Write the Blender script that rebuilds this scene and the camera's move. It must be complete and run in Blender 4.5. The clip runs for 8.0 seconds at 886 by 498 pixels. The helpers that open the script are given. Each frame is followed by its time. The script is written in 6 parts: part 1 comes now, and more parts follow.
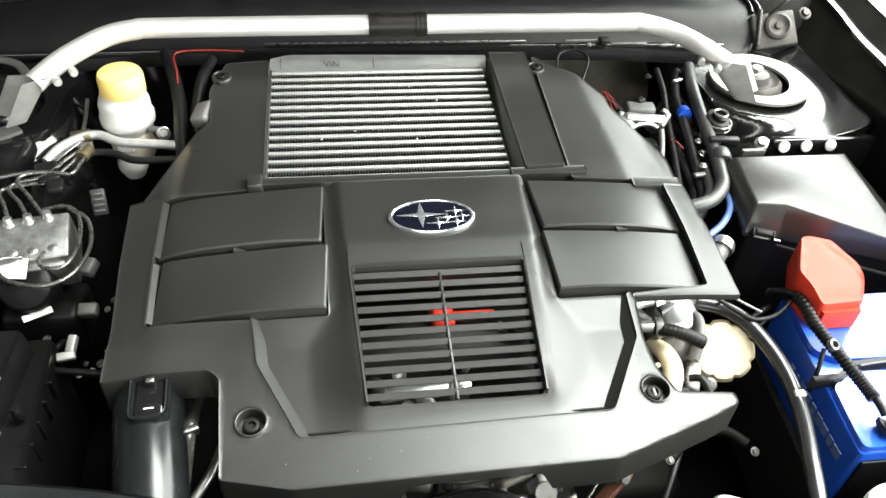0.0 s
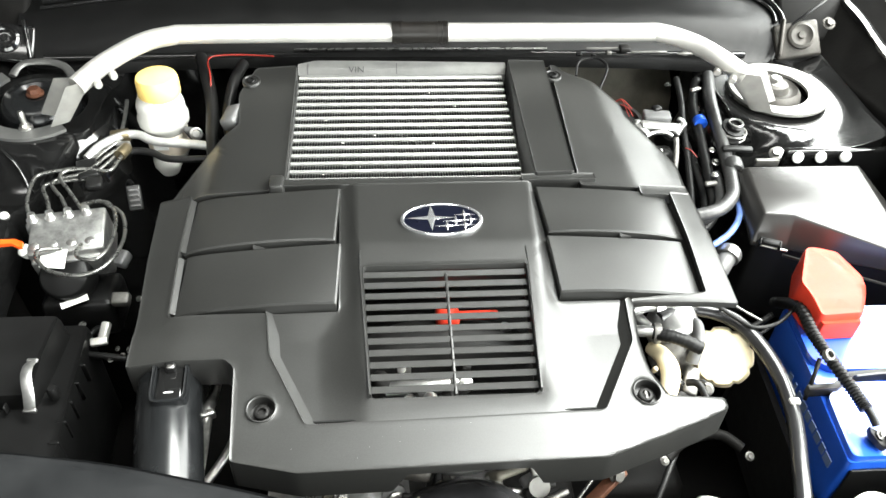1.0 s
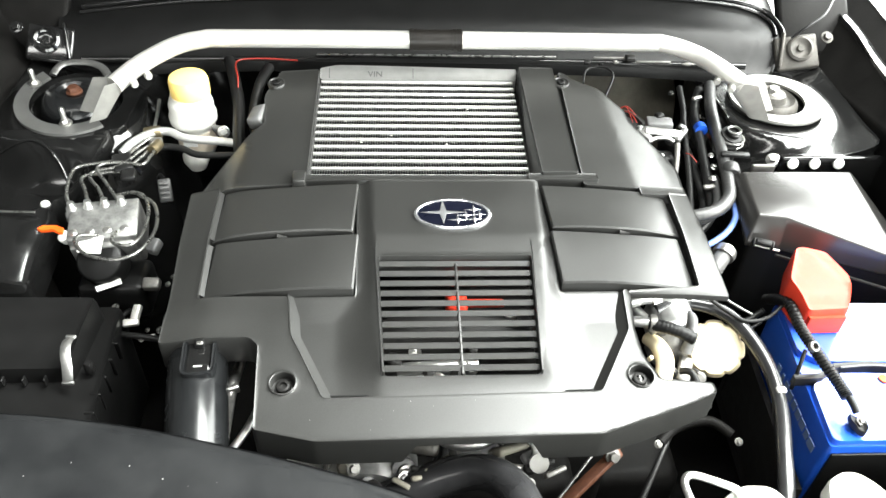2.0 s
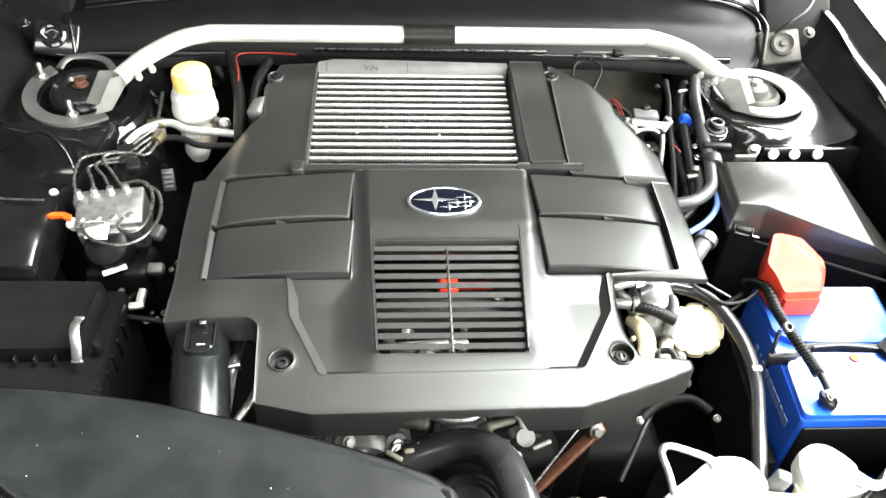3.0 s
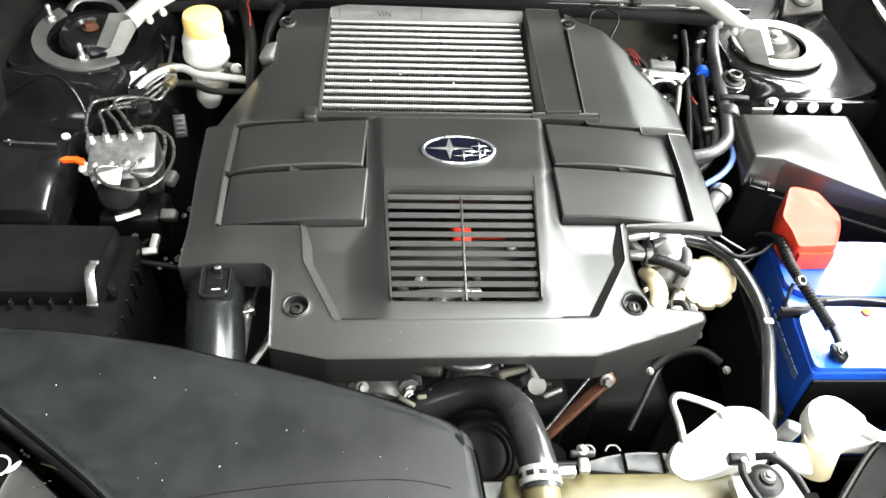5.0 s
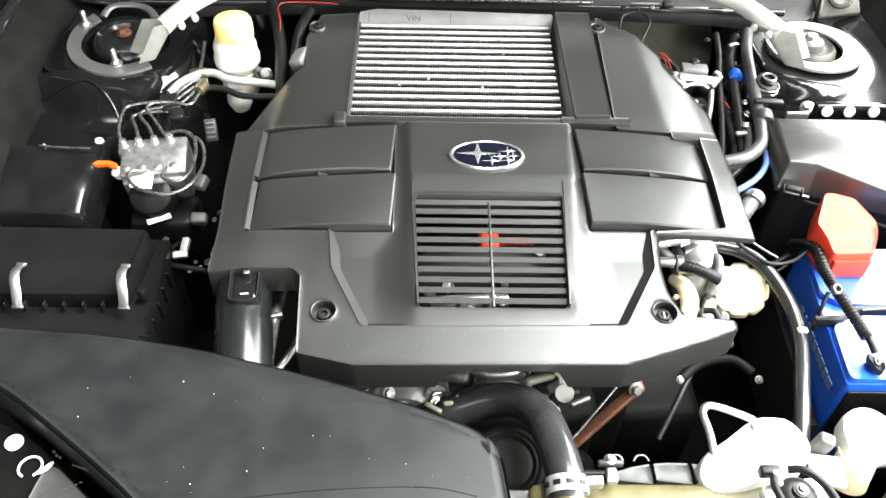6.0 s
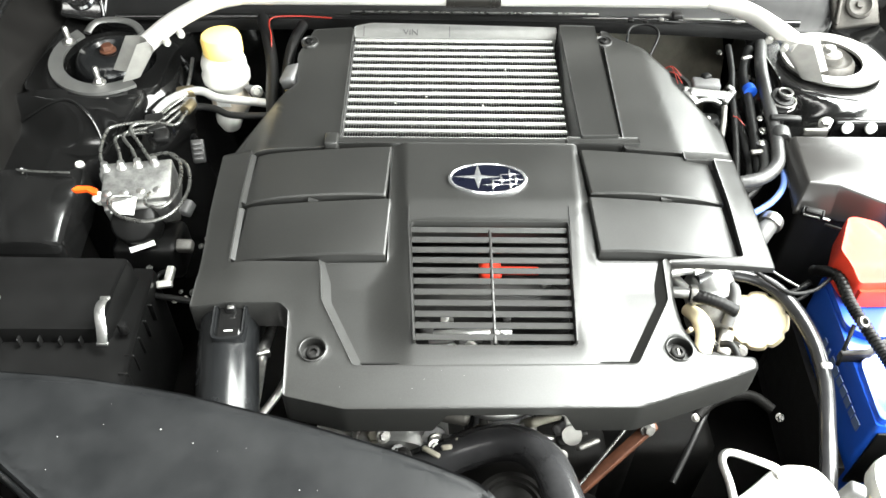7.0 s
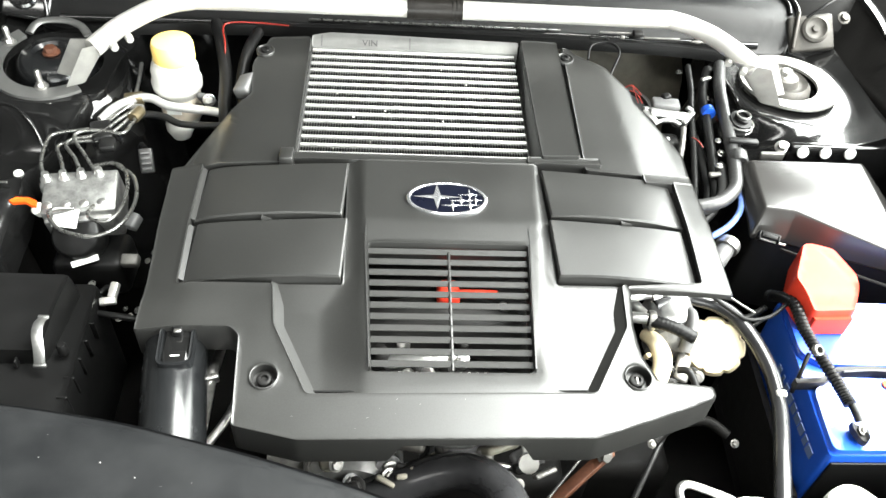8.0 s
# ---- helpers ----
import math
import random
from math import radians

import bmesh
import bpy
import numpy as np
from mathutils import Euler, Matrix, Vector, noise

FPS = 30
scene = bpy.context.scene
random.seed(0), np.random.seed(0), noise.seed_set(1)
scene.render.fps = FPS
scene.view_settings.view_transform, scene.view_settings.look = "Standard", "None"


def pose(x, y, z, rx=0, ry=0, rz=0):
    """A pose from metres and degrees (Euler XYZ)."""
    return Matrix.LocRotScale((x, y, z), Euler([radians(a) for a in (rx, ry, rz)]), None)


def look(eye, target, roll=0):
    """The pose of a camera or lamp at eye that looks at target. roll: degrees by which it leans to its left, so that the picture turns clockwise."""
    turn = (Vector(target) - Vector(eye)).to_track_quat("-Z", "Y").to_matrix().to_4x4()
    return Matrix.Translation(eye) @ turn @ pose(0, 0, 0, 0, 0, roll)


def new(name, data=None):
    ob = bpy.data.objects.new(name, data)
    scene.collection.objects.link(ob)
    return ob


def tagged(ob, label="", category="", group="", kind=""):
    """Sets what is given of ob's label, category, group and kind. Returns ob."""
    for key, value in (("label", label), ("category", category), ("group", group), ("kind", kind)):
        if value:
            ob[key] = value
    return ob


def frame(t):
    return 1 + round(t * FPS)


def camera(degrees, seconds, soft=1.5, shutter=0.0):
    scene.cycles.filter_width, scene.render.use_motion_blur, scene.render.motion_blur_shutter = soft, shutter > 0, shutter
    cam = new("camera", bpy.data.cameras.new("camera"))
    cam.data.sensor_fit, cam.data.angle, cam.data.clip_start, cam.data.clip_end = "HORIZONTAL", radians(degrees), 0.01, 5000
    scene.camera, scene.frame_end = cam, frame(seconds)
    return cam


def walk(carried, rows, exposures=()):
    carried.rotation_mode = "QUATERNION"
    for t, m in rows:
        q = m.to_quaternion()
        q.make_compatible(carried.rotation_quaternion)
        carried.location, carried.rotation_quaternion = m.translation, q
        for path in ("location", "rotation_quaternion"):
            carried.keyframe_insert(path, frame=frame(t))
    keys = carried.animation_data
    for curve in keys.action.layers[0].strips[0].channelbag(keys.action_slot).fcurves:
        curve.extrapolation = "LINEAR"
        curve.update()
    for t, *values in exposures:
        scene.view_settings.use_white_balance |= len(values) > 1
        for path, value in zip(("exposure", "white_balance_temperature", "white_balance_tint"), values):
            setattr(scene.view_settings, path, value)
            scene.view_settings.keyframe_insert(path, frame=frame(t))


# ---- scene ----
cam = camera(59.5, 8.0)
PATH = [
    (0, (-0.094, 0.186, 1.452), (0.168, 1.644, 0.108), 4.1),
    (0.5, (-0.074, 0.181, 1.479), (0.102, 1.647, 0.13), 3.9),
    (1, (-0.058, 0.158, 1.487), (0.09, 1.618, 0.128), 2.6),
    (1.5, (-0.071, 0.13, 1.504), (0.072, 1.592, 0.146), 3.4),
    (1.7, (-0.067, 0.117, 1.507), (0.052, 1.596, 0.166), 2.8),
    (2.8, (-0.056, 0.063, 1.531), (0.061, 1.538, 0.185), 2.9),
    (3, (-0.054, 0.057, 1.532), (0.065, 1.53, 0.184), 2.9),
    (3.5, (-0.037, 0.043, 1.535), (0.141, 1.501, 0.178), 3.1),
    (4, (-0.029, 0.039, 1.532), (0.228, 1.48, 0.169), 3.6),
    (4.5, (-0.05, 0.048, 1.523), (0.202, 1.447, 0.117), 4.7),
    (5, (-0.065, 0.053, 1.525), (0.042, 1.446, 0.094), 3.5),
    (5.2, (-0.067, 0.054, 1.525), (-0.002, 1.449, 0.094), 3.0),
    (6.3, (-0.058, 0.067, 1.527), (-0.04, 1.464, 0.095), 1.0),
    (6.5, (-0.051, 0.078, 1.519), (-0.038, 1.496, 0.109), 0.2),
    (7, (-0.055, 0.12, 1.505), (-0.035, 1.527, 0.084), 1.0),
    (7.5, (-0.048, 0.15, 1.504), (-0.066, 1.555, 0.08), 1.1),
    (8, (-0.059, 0.154, 1.509), (0.079, 1.556, 0.089), 5.3),
]
EXPOSURES = [(0, -0.72), (0.5, -0.39), (1, -0.27), (1.5, -0.19), (3, -0.05), (3.5, -0.10), (4, -0.32), (4.5, -0.44), (5, -0.36), (6.5, 0.04), (7, -0.02), (7.5, -0.05), (8, 0.05)]
walk(cam, [(t, look(eye, target, roll)) for t, eye, target, roll in PATH], EXPOSURES)

# ---- light ----
SUN_ELEV, SUN_ROT = 42.0, 100.0
world = bpy.data.worlds.new("world")
scene.world = world
world.use_nodes = True
wn = world.node_tree
sky = wn.nodes.new("ShaderNodeTexSky")
sky.sky_type, sky.sun_disc = "NISHITA", False
sky.sun_elevation, sky.sun_rotation = radians(SUN_ELEV), radians(SUN_ROT)
wn.nodes["Background"].inputs["Strength"].default_value = 0.12
wn.links.new(sky.outputs["Color"], wn.nodes["Background"].inputs["Color"])


def lamp(name, kind, m, energy, color=(1, 1, 1), size=1.0, size_y=1.0, angle=0.5):
    data = bpy.data.lights.new(name, kind)
    data.energy, data.color = energy, color
    if kind == "AREA":
        data.shape, data.size, data.size_y = "RECTANGLE", size, size_y
    if kind == "SUN":
        data.angle = radians(angle)
    ob = new(name, data)
    ob.matrix_basis = m
    return ob


lamp("sun", "SUN", look((8, -1.5, 7.2), (0, 0, 0)), 1.5, (1, 0.96, 0.9), angle=12)
lamp("open_side_daylight", "AREA", look((2.9, 2.6, 2.2), (0, 2.6, 2.2)), 3800, (0.968, 1.0, 0.955), 10.5, 4.2)
# Unseen skylight, added where the highlights ask for light from above right.
lamp("skylight_fill", "AREA", look((1.65, 1.4, 4.38), (1.65, 1.4, 0)), 900, (0.968, 1.0, 0.955), 2.1, 2.2)

# Added fill from high in front of the car, for highlights on front edges.
lamp("high_fill_light", "AREA", look((-0.5, -1.7, 4.36), (-0.5, -1.7, 0)), 120, (1.0, 1.0, 0.96), 4.4, 0.5)
# Added low fill in front of the car, to brighten upright front faces.
lamp("low_fill_light", "AREA", look((0.2, -4.42, 1.25), (0.2, 0, 1.25)), 380, (0.968, 1.0, 0.955), 3.4, 2.4)

# ---- materials ----


def mat(name, color, rough=0.5, metal=0.0, vary=0.25, scale=18.0, grain=0.0, grain_scale=900.0, coat=0.0, dust=0.0, transmission=0.0, fleck=0.0, spec=0.5, coat_rough=0.06):
    m = bpy.data.materials.new(name)
    m.use_nodes = True
    nt = m.node_tree
    b = nt.nodes["Principled BSDF"]
    b.inputs["Metallic"].default_value = metal
    b.inputs["Specular IOR Level"].default_value = spec
    b.inputs["Coat Weight"].default_value = coat
    b.inputs["Coat Roughness"].default_value = coat_rough
    b.inputs["Transmission Weight"].default_value = transmission
    tc = nt.nodes.new("ShaderNodeTexCoord")
    n1 = nt.nodes.new("ShaderNodeTexNoise")
    n1.inputs["Scale"].default_value, n1.inputs["Detail"].default_value, n1.inputs["Roughness"].default_value = scale, 6, 0.65
    n2 = nt.nodes.new("ShaderNodeTexNoise")
    n2.inputs["Scale"].default_value, n2.inputs["Detail"].default_value = grain_scale, 3
    for n in (n1, n2):
        nt.links.new(tc.outputs["Object"], n.inputs["Vector"])
    mix = nt.nodes.new("ShaderNodeMix")
    mix.data_type = "RGBA"
    lo, hi = [c * (1 - vary) for c in color], [min(1, c * (1 + vary) + dust) for c in color]
    mix.inputs[6].default_value, mix.inputs[7].default_value = (*lo, 1), (*hi, 1)
    ramp = nt.nodes.new("ShaderNodeMapRange")
    ramp.inputs["From Min"].default_value, ramp.inputs["From Max"].default_value = 0.3, 0.7
    nt.links.new(n1.outputs["Fac"], ramp.inputs["Value"])
    nt.links.new(ramp.outputs["Result"], mix.inputs[0])
    last = mix.outputs[2]
    if fleck:
        n3 = nt.nodes.new("ShaderNodeMapRange")
        n3.inputs["From Min"].default_value, n3.inputs["From Max"].default_value = 0.35, 0.65
        n3.inputs["To Min"].default_value, n3.inputs["To Max"].default_value = 1 - fleck, 1 + fleck
        nt.links.new(n2.outputs["Fac"], n3.inputs["Value"])
        mul = nt.nodes.new("ShaderNodeMix")
        mul.data_type, mul.blend_type = "RGBA", "MULTIPLY"
        mul.inputs[0].default_value = 1
        nt.links.new(last, mul.inputs[6])
        nt.links.new(n3.outputs["Result"], mul.inputs[7])
        last = mul.outputs[2]
    nt.links.new(last, b.inputs["Base Color"])
    r = nt.nodes.new("ShaderNodeMapRange")
    r.inputs["From Min"].default_value, r.inputs["From Max"].default_value = 0.3, 0.7
    r.inputs["To Min"].default_value, r.inputs["To Max"].default_value = max(0.02, rough * 0.85), min(1, rough * 1.18)
    nt.links.new(n1.outputs["Fac"], r.inputs["Value"])
    nt.links.new(r.outputs["Result"], b.inputs["Roughness"])
    if grain:
        bump = nt.nodes.new("ShaderNodeBump")
        bump.inputs["Strength"].default_value, bump.inputs["Distance"].default_value = grain, 0.0006
        nt.links.new(n2.outputs["Fac"], bump.inputs["Height"])
        nt.links.new(bump.outputs["Normal"], b.inputs["Normal"])
    return m


M_COVER = mat("cover_plastic", (0.0165, 0.0165, 0.0157), 0.345, spec=0.5, vary=0.12, scale=9, grain=0.14, grain_scale=900, fleck=0.18)
M_DUCT = mat("duct_plastic", (0.0066, 0.0071, 0.0077), 0.44, spec=0.19, vary=0.12, scale=12, grain=0.2, grain_scale=1100, dust=0.006)
M_BOX = mat("black_plastic", (0.0066, 0.0066, 0.0066), 0.36, spec=0.19, vary=0.2, scale=25, grain=0.35, grain_scale=900)
M_LID = mat("fusebox_plastic", (0.024, 0.023, 0.022), 0.23, vary=0.04, scale=14, grain=0.1, grain_scale=900)
M_RUBBER = mat("black_rubber", (0.009, 0.009, 0.009), 0.42, spec=0.26, vary=0.3, scale=40, grain=0.2)
M_GLOSSY_RUBBER = mat("shiny_hose_rubber", (0.020, 0.020, 0.021), 0.22, vary=0.25, scale=40)
M_PAINT = mat("black_body_paint", (0.006, 0.006, 0.006), 0.11, vary=0.3, scale=30, coat=0.5, dust=0.001)
M_PANEL = mat("worn_black_paint", (0.0045, 0.0045, 0.0045), 0.17, vary=0.3, scale=30, coat=0.4, coat_rough=0.10, dust=0.001)
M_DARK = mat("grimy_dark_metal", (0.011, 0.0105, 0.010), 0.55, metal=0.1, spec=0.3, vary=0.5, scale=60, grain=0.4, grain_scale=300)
M_ALU = mat("cast_aluminium", (0.44, 0.44, 0.43), 0.36, metal=0.9, vary=0.2, scale=60, grain=0.4, grain_scale=500)
# Aluminium fins coloured near black for the shade between the bars.
M_FINS = mat("shaded_fin_aluminium", (0.030, 0.030, 0.029), 0.5, metal=0.3, vary=0.35, scale=90)
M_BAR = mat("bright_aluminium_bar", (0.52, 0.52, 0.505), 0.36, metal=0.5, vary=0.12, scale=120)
M_SILVER = mat("silver_painted_steel", (0.60, 0.59, 0.56), 0.42, metal=0.6, vary=0.06, scale=30, grain=0.12)
M_BRACKET = mat("dull_cast_bracket", (0.36, 0.355, 0.335), 0.44, metal=0.6, vary=0.12, scale=60, grain=0.2)
M_STEEL = mat("zinc_steel", (0.55, 0.54, 0.52), 0.32, metal=0.95, vary=0.3, scale=120)
M_LINE = mat("dark_brake_line_steel", (0.20, 0.20, 0.19), 0.28, metal=0.85, vary=0.3, scale=120)
# Left brace ring: same metal as the right, its shade put into the colour.
M_RING = mat("darkened_ring_steel", (0.17, 0.17, 0.165), 0.45, metal=0.7, vary=0.12, scale=40)
M_REDWIRE = mat("dark_red_wire", (0.26, 0.02, 0.012), 0.4, vary=0.1)
M_BRAID = mat("grey_braided_rubber", (0.032, 0.032, 0.032), 0.38, vary=0.25, scale=300, grain=0.6, grain_scale=500)
M_CHROME = mat("satin_chrome", (0.80, 0.81, 0.83), 0.2, metal=0.92, vary=0.04, scale=60)
M_BADGE = mat("dark_blue_enamel", (0.002, 0.0026, 0.007), 0.3, spec=0.2, vary=0.15, scale=80)
M_BLUE = mat("blue_battery_plastic", (0.012, 0.085, 0.52), 0.24, vary=0.12, scale=25, grain=0.1, coat=1.0, coat_rough=0.3)
M_BATPRINT = mat("pale_print", (0.13, 0.19, 0.36), 0.45, vary=0.1)
M_BLUEHOSE = mat("blue_silicone", (0.10, 0.17, 0.42), 0.4, vary=0.15, scale=60)
M_RED = mat("red_plastic", (0.60, 0.040, 0.018), 0.45, spec=0.25, vary=0.15, scale=40, grain=0.2)
M_ORANGE = mat("orange_plastic", (0.75, 0.085, 0.008), 0.45, spec=0.25, vary=0.1, scale=50)
M_YELLOW = mat("yellow_cap_plastic", (0.90, 0.64, 0.20), 0.38, vary=0.12, scale=50)
M_CREAM = mat("cream_plastic", (0.84, 0.72, 0.47), 0.40, vary=0.10, scale=60, grain=0.15)
M_MILK = mat("milky_polyethylene", (0.58, 0.575, 0.545), 0.38, vary=0.08, scale=30)
M_FLUID = mat("stained_polyethylene", (0.66, 0.58, 0.48), 0.40, vary=0.15, scale=40)
M_TAN = mat("tan_radiator_tank", (0.090, 0.078, 0.038), 0.32, spec=0.3, vary=0.2, scale=40)
M_RUST = mat("rusty_brown_steel", (0.10, 0.038, 0.02), 0.55, metal=0.3, vary=0.4, scale=120, grain=0.4, grain_scale=400)
M_SHIELD = mat("heat_shield_metal", (0.16, 0.15, 0.12), 0.5, metal=0.2, vary=0.3, scale=20, grain=0.5, grain_scale=200)
M_WHITE = mat("white_label", (0.82, 0.82, 0.80), 0.5, vary=0.05, scale=60)
M_VIN = mat("grey_end_tank", (0.20, 0.20, 0.195), 0.42, metal=0.5, vary=0.12, scale=40, grain=0.25)
M_INK = mat("dark_ink", (0.05, 0.05, 0.05), 0.5, vary=0.1)
M_GREYPL = mat("grey_connector_plastic", (0.10, 0.10, 0.10), 0.5, vary=0.2, scale=60)
M_CLEAR = mat("clear_lens", (0.75, 0.77, 0.78), 0.10, vary=0.05, transmission=0.55)
M_CONCRETE = mat("pale_concrete", (0.62, 0.61, 0.59), 0.7, vary=0.12, scale=3, grain=0.3, grain_scale=120)
# Near black so that glossy parts mirror a dark surround.
M_WALL = mat("near_black_wall", (0.014, 0.014, 0.014), 0.75, vary=0.12, scale=2)
M_CEIL = mat("near_black_ceiling", (0.022, 0.022, 0.022), 0.8, vary=0.1, scale=2)
M_HOODMAT = mat("hood_insulation_felt", (0.011, 0.011, 0.011), 0.85, vary=0.3, scale=30, grain=0.6, grain_scale=250)
M_BRASS = mat("dull_brass", (0.20, 0.165, 0.10), 0.4, metal=0.8, vary=0.25, scale=120)
M_DUSTY = mat("dusty_bare_steel", (0.17, 0.165, 0.155), 0.5, metal=0.6, vary=0.45, scale=55, grain=0.4, grain_scale=400)
M_GRIME = mat("grimy_black_paint", (0.0060, 0.0057, 0.0054), 0.55, spec=0.08, vary=0.4, scale=22, grain=0.3, grain_scale=200)
M_SMOKE = mat("glossy_smoked_plastic", (0.005, 0.005, 0.0048), 0.36, spec=0.04, vary=0.3, scale=30)
M_LENSGREY = mat("grey_lamp_reflector", (0.035, 0.035, 0.034), 0.4, spec=0.3, vary=0.2, scale=60)
M_BLOCK = mat("mottled_aluminium_block", (0.36, 0.36, 0.35), 0.38, metal=0.85, vary=0.4, scale=70, grain=0.5, grain_scale=300)
M_SOOT = mat("sooty_steel", (0.06, 0.056, 0.05), 0.5, metal=0.4, vary=0.5, scale=50, grain=0.4, grain_scale=300)
M_SLEEVE = mat("brown_black_sleeve", (0.007, 0.006, 0.005), 0.42, spec=0.25, vary=0.2, scale=60)
M_SHROUD = mat("worn_black_shroud", (0.012, 0.0125, 0.013), 0.45, vary=0.25, scale=60, grain=0.2)
M_PIPE = mat("satin_dark_plastic", (0.008, 0.0085, 0.009), 0.24, spec=0.45, vary=0.25, scale=40)
M_LINT = mat("pale_lint", (0.55, 0.54, 0.52), 0.8, vary=0.1)

# ---- mesh helpers ----


def finish(bm, name, material, smooth=48):
    bmesh.ops.recalc_face_normals(bm, faces=bm.faces)
    me = bpy.data.meshes.new(name)
    plate = bm.faces.layers.int.get("plate") is not None
    bm.to_mesh(me)
    bm.free()
    me.materials.append(material)
    me["plate"] = plate
    if smooth:
        me.polygons.foreach_set("use_smooth", [True] * len(me.polygons))
        me.set_sharp_from_angle(angle=radians(smooth))
    return me


def thing(name, base, label, category, group="", kind=""):
    ob = new(name)
    ob.empty_display_size = 0.02
    ob.matrix_basis = Matrix.Translation(base)
    return tagged(ob, label, category, group, kind)


def evened(ob):
    """Plates keep flat-looking tops beside their rounded rims."""
    if ob.data["plate"]:
        mod = ob.modifiers.new("even_normals", "WEIGHTED_NORMAL")
        mod.keep_sharp, mod.weight = True, 80
    return ob


def part(name, bm, material, parent, label="", smooth=48):
    ob = evened(new(name, finish(bm, name, material, smooth)))
    ob.parent = parent
    ob.matrix_parent_inverse = parent.matrix_basis.inverted() if parent.type == "EMPTY" else Matrix()
    return tagged(ob, label)


def piece(name, me, parent, m):
    ob = new(name, me)
    ob.parent = parent
    ob.matrix_parent_inverse = parent.matrix_basis.inverted() if parent.type == "EMPTY" else Matrix()
    ob.matrix_basis = m
    return ob


def single(name, bm, material, label, category, group="", kind="", smooth=48):
    return tagged(evened(new(name, finish(bm, name, material, smooth))), label, category, group, kind)


def rounded(pts, rad, n=4):
    """The outline with its corners filleted."""
    out = []
    for i, p in enumerate(pts):
        p, a, c = Vector(p[:2]), Vector(pts[i - 1][:2]), Vector(pts[(i + 1) % len(pts)][:2])
        u, v = (a - p), (c - p)
        k = min(rad, u.length * 0.45, v.length * 0.45)
        s, e = p + u.normalized() * k, p + v.normalized() * k
        for j in range(n + 1):
            f = j / n
            out.append((s * (1 - f) ** 2 + p * 2 * f * (1 - f) + e * f * f)[:])
    return out


def slab(outer, zf, depth, r=0.003, holes=(), step=0.03, draft=0.0, bottom=True, segs=2, even=False):
    """A plate with that outline, its top on the height zf, rounded rims and a skirt."""
    if not callable(zf):
        level = zf
        zf = lambda x, y: level
        step = 0
    bm = bmesh.new()
    edges, loops = [], []
    for loop in (outer, *holes):
        vs = [bm.verts.new((p[0], p[1], 0)) for p in loop]
        loops.append(set(vs))
        edges += [bm.edges.new((vs[i - 1], vs[i])) for i in range(len(vs))]
    bmesh.ops.triangle_fill(bm, use_beauty=True, use_dissolve=False, edges=edges)
    filled = [f for f in bm.faces if any(all(v in vs for v in f.verts) for vs in loops[1:])]
    bmesh.ops.delete(bm, geom=filled, context="FACES")
    for f in bm.faces:
        f.normal_update()
        if f.normal.z < 0:
            f.normal_flip()
    top = list(bm.faces)
    if r:
        for v in bm.verts:
            v.co.z = 0
        ring = [v for v in bm.verts if any(e.is_boundary for e in v.link_edges)]
        done = set(ring)
        drop = {v: -r for v in ring}
        for k in range(1, segs + 1):
            a0, a1 = math.pi / 2 * (k - 1) / segs, math.pi / 2 * k / segs
            got = bmesh.ops.inset_region(bm, faces=top, thickness=r * (math.cos(a0) - math.cos(a1)), use_boundary=True, use_even_offset=True)
            fresh = {v for f in got["faces"] for v in f.verts} - done
            drop.update({v: -r * (1 - math.sin(a1)) for v in fresh})
            done |= fresh
        for v, z in drop.items():
            v.co.z = z
    low = bmesh.ops.extrude_edge_only(bm, edges=[e for e in bm.edges if e.is_boundary])
    lows = [g for g in low["geom"] if isinstance(g, bmesh.types.BMVert)]
    c = sum((Vector(p[:2]) for p in outer), Vector((0, 0))) / len(outer)
    for v in lows:
        v.co.z = -(depth(v.co.x) if callable(depth) else depth)
        if draft:
            d = Vector((v.co.x, v.co.y)) - c
            v.co.x += d.x * draft
            v.co.y += d.y * draft
    if bottom and not holes:
        bmesh.ops.holes_fill(bm, edges=[e for e in bm.edges if e.is_boundary], sides=0)
    if step:
        xs, ys = [p[0] for p in outer], [p[1] for p in outer]
        for lo, hi, no in ((min(xs), max(xs), (1, 0, 0)), (min(ys), max(ys), (0, 1, 0))):
            n = int((hi - lo) / step)
            for i in range(1, n + 1):
                k = lo + (hi - lo) * i / (n + 1)
                bmesh.ops.bisect_plane(bm, geom=bm.verts[:] + bm.edges[:] + bm.faces[:], plane_co=(k * no[0], k * no[1], 0), plane_no=no)
    for v in bm.verts:
        v.co.z += zf(v.co.x, v.co.y)
    if even:
        bm.faces.layers.int.new("plate")
    return bm


def box(size, m=Matrix(), r=0.002, seg=2, bm=None):
    b = bmesh.new()
    bmesh.ops.create_cube(b, size=1.0)
    for v in b.verts:
        v.co = Vector((v.co.x * size[0], v.co.y * size[1], v.co.z * size[2]))
    if r:
        bmesh.ops.bevel(b, geom=b.edges[:], offset=min(r, min(size) * 0.45), segments=seg, profile=0.5, affect="EDGES")
    b.transform(m if isinstance(m, Matrix) else Matrix.Translation(m))
    return join(bm, b)


def join(bm, b):
    """Add the mesh b to bm (or take b as it is)."""
    if bm is None:
        return b
    me = bpy.data.meshes.new("joined")
    b.to_mesh(me)
    b.free()
    bm.from_mesh(me)
    bpy.data.meshes.remove(me)
    return bm


